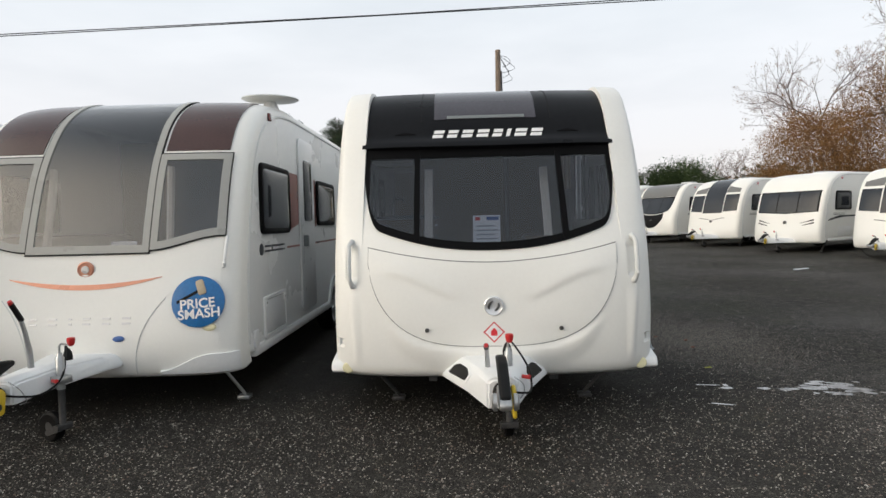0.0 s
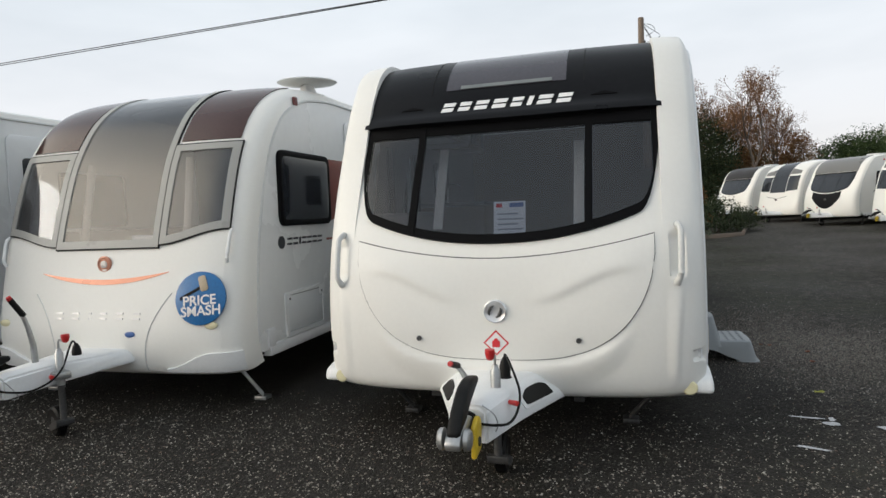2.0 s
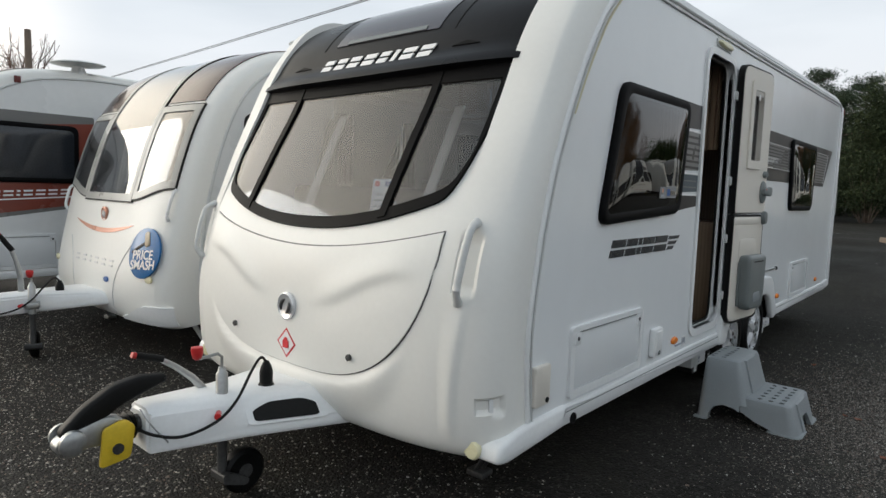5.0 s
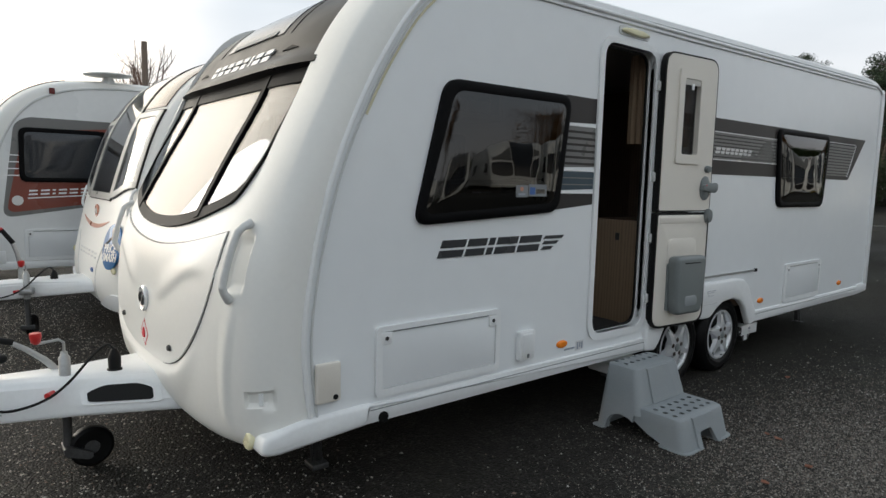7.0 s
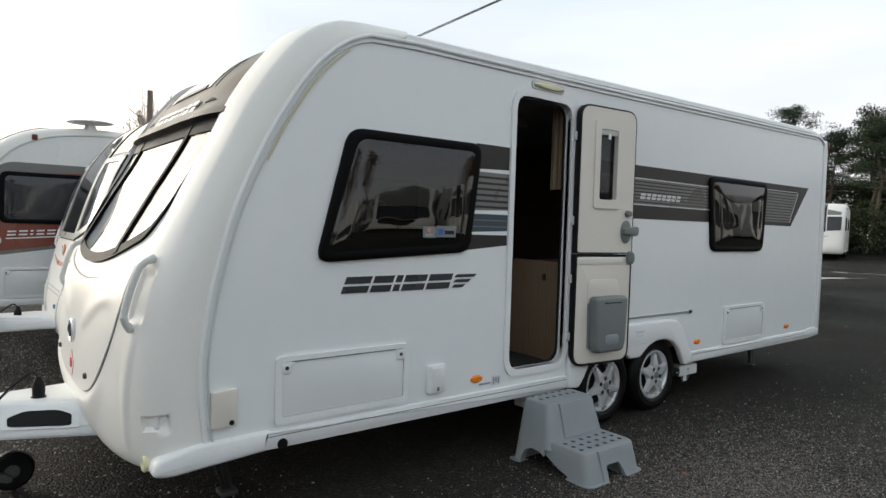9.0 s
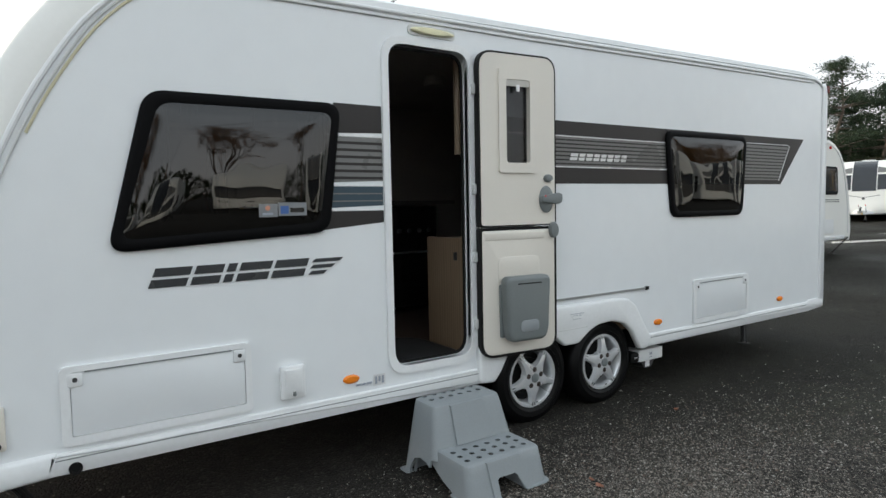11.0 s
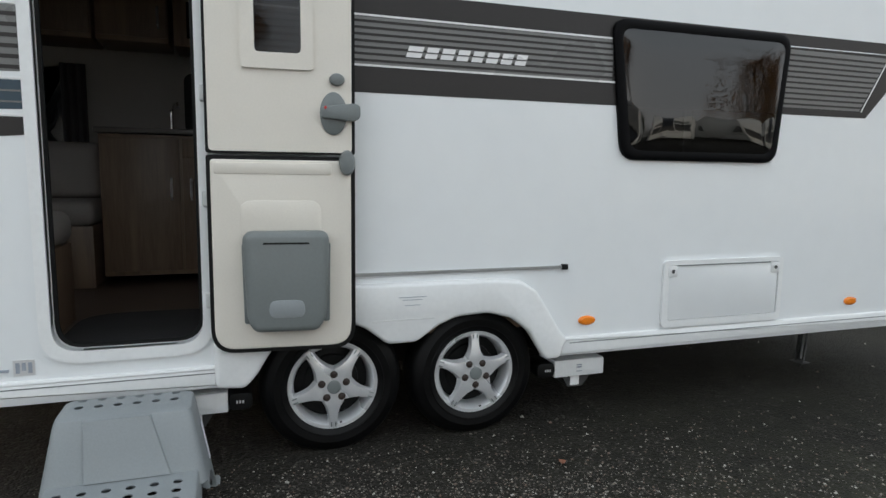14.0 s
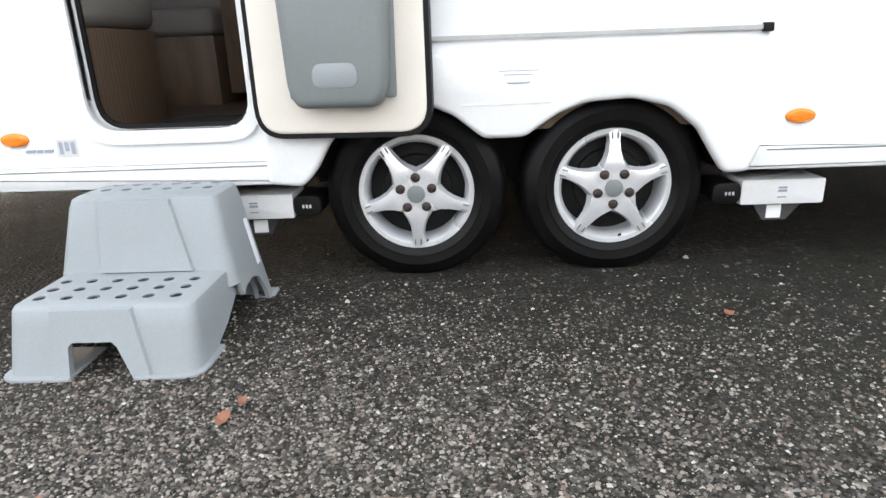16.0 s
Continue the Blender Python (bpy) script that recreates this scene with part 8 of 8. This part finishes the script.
tr1 = bare_tree(at(10.5, 46.0), "bare tree with a few brown leaves", 22, 11.0, 6, M["autumn"], 0.35, 0.5)
copy_thing(tr1, at(6.3, 50.0, 130))
copy_thing(tr1, at(13.2, 52.0, 60) @ Matrix.Diagonal((0.8, 0.8, 0.8, 1)))
copy_thing(big, at(24.5, 55.0, 80) @ Matrix.Diagonal((0.40, 0.40, 0.42, 1)))
copy_thing(big, at(27.5, 57.0, 200) @ Matrix.Diagonal((0.45, 0.45, 0.45, 1)))
sm_tree = bare_tree(at(-31.5, 8.0), "small bare tree behind the caravans", 23, 7.0, 5, None, 0, 0.5)
copy_thing(sm_tree, at(-35, 10.0, 90))
copy_thing(sm_tree, at(-33.0, 7.4, 40) @ Matrix.Diagonal((1.0, 1.0, 1.45, 1)))
pines = [pine_tree(at(-13.0, 39), "tall Scots pine with a bare trunk", 31, 8.8), pine_tree(at(-8.6, 40.0), "tall Scots pine with a bare trunk", 32, 8.4), pine_tree(at(-18.0, 38), "dense dark green Scots pine tree", 33, 7.2)]
for src, x, y, rz in ((0, -5.6, 41, 100), (1, -3.0, 43, 200), (2, -10.8, 40.5, 60), (2, -6.8, 43, 150), (1, -16, 40.5, 30), (2, -1.0, 44, 250), (2, -21.5, 37, 10), (0, -24, 36, 190), (1, -9.6, 44, 310), (2, -13.6, 43, 85), (2, -4.2, 40.5, 20), (2, -8.0, 38.8, 300)):
    copy_thing(pines[src], at(x, y, rz))
copy_thing(sm_tree, at(-29.5, 15.5, 200) @ Matrix.Diagonal((1.1, 1.1, 1.25, 1)))
for k, x in enumerate((-20, -14, -8.5, -3)):
    bush(at(x, 44.5), "dark understorey thicket below the pines", 60 + k, 7.5, 4, 4.6 + 0.4 * (k % 2), M["hedge"], 130, 200, 0.08, "thicket", "tree", G)
hedge_line("hedge", "clipped dark green hedge at the far side of the yard", [(-30, 31), (-20, 35), (-8, 37.0), (1.5, 39)], 2.5, 1.0, M["hedge"], 41, 55, 0.06, 0.06)
hedge_line("hedge", "dark evergreen hedge behind the row of caravans", [(6, 54), (16, 60), (34, 52), (46, 30), (50, 10)], 3.8, 2.0, M["hedge"], 42, 22, 0.10)
hedge_line("far_woods", "dark woods far beyond the yard", [(-52, 18), (-42, 40), (-20, 56), (10, 70), (40, 66)], 5.5, 3.0, M["hedge"], 43, 22, 0.13)
hedge_line("hedge", "dark trees behind the opposite caravans", [(50, 10), (40, -14), (28, -34), (2, -46), (-14, -44)], 6.0, 2.5, M["hedge"], 44, 14, 0.18)
for x, y, s in ((27, 8, 0.8), (29, -2, 0.95), (26, -12, 0.7), (31, 16, 1.0)):
    copy_thing(tr1, at(x, y, x * 17) @ Matrix.Diagonal((s, s, s, 1)))

# ---------- loose stones, leaves, wet patches ----------
M["pebble"] = leaf_mat("mixed_gravel_chips", (0.035, 0.032, 0.028), (0.26, 0.24, 0.21))
pt = M["pebble"].node_tree
pr = pt.nodes.new("ShaderNodeValToRGB")
pe = pr.color_ramp.elements
pe[0].position, pe[0].color = 0.0, (0.024, 0.022, 0.019, 1)
pe[1].position, pe[1].color = 1.0, (0.46, 0.44, 0.40, 1)
for q, c in ((0.40, (0.055, 0.050, 0.044, 1)), (0.66, (0.115, 0.102, 0.088, 1)), (0.78, (0.15, 0.105, 0.082, 1)), (0.86, (0.21, 0.19, 0.165, 1)), (0.95, (0.28, 0.26, 0.23, 1))):
    pe.new(q).color = c
pg = [n for n in pt.nodes if n.type == "NEW_GEOMETRY"][0]
pt.links.new(pg.outputs["Random Per Island"], pr.inputs["Fac"])
pt.links.new(pr.outputs["Color"], pt.nodes["Principled BSDF"].inputs["Base Color"])
M["dead_leaf"] = surface("dead_leaf", (0.23, 0.10, 0.06), 0.8, vary=0.3, fine=40)
M["green_leaf"] = surface("yellow_green_leaf", (0.30, 0.30, 0.04), 0.7, vary=0.2)


def gravel(name, label, n, x0, x1, y0, y1, size, seed, mat="pebble", lean=0.0, lean_y=0.0, soft=False):
    rng = np.random.default_rng(seed)
    base = [(1, 0, -0.3), (-1, 0, -0.3), (0, 1, -0.3), (0, -1, -0.3), (0, 0, 1)]
    fc = [(0, 2, 4), (2, 1, 4), (1, 3, 4), (3, 0, 4)]
    verts, faces = [], []
    for _ in range(n):
        x, y = x0 + (x1 - x0) * rng.random() ** (1 / (1 + lean)), y1 - (y1 - y0) * rng.random() ** (1 / (1 + lean_y))
        if soft:
            x, y = (x0 + x1) / 2 + (x1 - x0) * 0.27 * rng.normal(), (y0 + y1) / 2 + (y1 - y0) * 0.27 * rng.normal()
            if x < 1.12:
                continue
        elif rng.random() > smoothstep(0.0, 1.3, min(x - x0, x1 - x, y - y0, y1 - y) + 0.5 * noise.noise((x * 1.3, y * 1.3, seed))):
            continue
        s = size * (0.45 + 0.9 * rng.random() ** 2)
        a = rng.random() * math.tau
        c, sn = math.cos(a), math.sin(a)
        q = 0.75 + 0.5 * rng.random(3)
        k = len(verts)
        g = ground_z(x, y)
        for u, v, w in base:
            u, v, w = u * q[0], v * q[1] * 0.8, w * q[2] * 0.55
            verts.append((x + s * (u * c - v * sn), y + s * (u * sn + v * c), g + s * (w + 0.25)))
        faces += [(k + i, k + j, k + l) for i, j, l in fc]
    me = bpy.data.meshes.new(name)
    me.from_pydata(verts, [], faces)
    me.materials.append(M[mat])
    me.polygons.foreach_set("use_smooth", [True] * len(faces))
    return tagged(new(name, me), label, "gravel", kind="stuff")


M["speck"] = leaf_mat("pale_stones", (0.09, 0.082, 0.07), (0.46, 0.42, 0.36))
M["pale_chip"] = leaf_mat("pale_worn_chips", (0.09, 0.082, 0.072), (0.30, 0.265, 0.225))
gravel("gravel", "loose gravel chips on the tarmac", 27000, 1.3, 3.3, 1.2, 5.2, 0.0062, 51, soft=True)
gravel("gravel", "loose gravel chips on the tarmac", 16000, 1.2, 6.0, -1.5, 10.0, 0.0075, 52)
gravel("gravel", "loose gravel chips on the tarmac", 130000, -6.0, 5.0, -5.2, 0.9, 0.0078, 53, lean_y=0.4)
gravel("gravel", "small pale stones strewn before the caravans", 52000, -6.0, 5.0, -5.2, 0.9, 0.0064, 57, "speck", lean_y=0.25)
gravel("gravel", "fine loose grit on the tarmac", 30000, 1.3, 3.0, 1.4, 4.4, 0.0045, 55, soft=True)
gravel("gravel", "paler worn gravel away from the caravan", 22000, 1.75, 3.3, 1.3, 4.0, 0.0056, 56, "pale_chip", soft=True)
gravel("gravel", "loose chips across the yard", 7000, -5, 9, -4, 16, 0.0095, 54)


def wet_patch(cx, cy, rx, ry, seed, label, tilt=0.0):
    rng = np.random.default_rng(seed)
    own = bmesh.new()
    pts = []
    for k in range(44):
        a = k * math.tau / 44
        r = 1 + 0.45 * noise.noise((math.cos(a) * 1.6, math.sin(a) * 1.6, seed)) + 0.22 * noise.noise((math.cos(a) * 5, math.sin(a) * 5, seed + 3))
        x, y = rx * r * math.cos(a), ry * r * math.sin(a)
        c, s = math.cos(tilt), math.sin(tilt)
        pts.append((cx + x * c - y * s, cy + x * s + y * c))
    own.faces.new([own.verts.new((x, y, ground_z(x, y) + 0.006)) for x, y in pts])
    return tagged(part("puddle", own, M["wet"], None, smooth=False), label, "puddle")


M["wet"] = surface("standing_water_film", (0.30, 0.30, 0.30), 0.10, vary=0.35, coarse=5, fine=30, bump=0.25, bump_scale=25, spec=0.9, dirt=0.9, dirt_col=(0.05, 0.048, 0.042))
wr = np.random.default_rng(9)
for k in range(44):
    wet_patch(2.70 + wr.normal() * 0.38, 0.44 + wr.normal() * 0.12, 0.02 + 0.07 * wr.random(), 0.012 + 0.026 * wr.random(), 20 + k, "thin bright film of water on the tarmac", -0.3 + wr.normal() * 0.2)
wet_patch(-3.9, 18.6, 2.2, 0.32, 7, "long shallow puddle beyond the caravans", 1.0)
wet_patch(-2.6, 22.6, 2.0, 0.22, 8, "long shallow puddle beyond the caravans", 0.2)
rng = np.random.default_rng(77)
for x, y, mat, s, label in ((2.02, 2.70, "dead_leaf", 0.022, "brown fallen leaf on the gravel"), (1.95, 2.72, "dead_leaf", 0.015, "brown fallen leaf on the gravel"), (2.22, 2.08, "dead_leaf", 0.02, "brown fallen leaf on the gravel"), (2.28, 2.45, "dead_leaf", 0.018, "brown fallen leaf on the gravel"), (2.02, 1.18, "green_leaf", 0.03, "yellow-green fallen leaf on the tarmac"), (1.55, 3.98, "dead_leaf", 0.02, "brown fallen leaf on the gravel")):
    own = bmesh.new()
    vs = [own.verts.new((x + s * (1 + 0.3 * rng.random()) * math.cos(a), y + s * (0.6 + 0.4 * rng.random()) * math.sin(a), ground_z(x, y) + 0.012 + 0.010 * rng.random())) for a in [k * math.tau / 7 for k in range(7)]]
    c = own.verts.new((x, y, 0.012))
    for k in range(7):
        own.faces.new((vs[k], vs[(k + 1) % 7], c))
    tagged(part("fallen_leaf", own, M[mat], None, smooth=False), label, "leaf", "fallen leaves")
for x, y, l in ((7.9, 10.4, 0.5), (10.2, 8.2, 0.3),):
    p = thing("litter", pose(x, y, ground_z(x, y) + 0.005, 0, 0, 30), "small pale scrap lying on the tarmac", "litter")
    part("scrap", box(-l / 2, l / 2, -0.04, 0.04, 0, 0.02, 0.005), M["paper"], p)
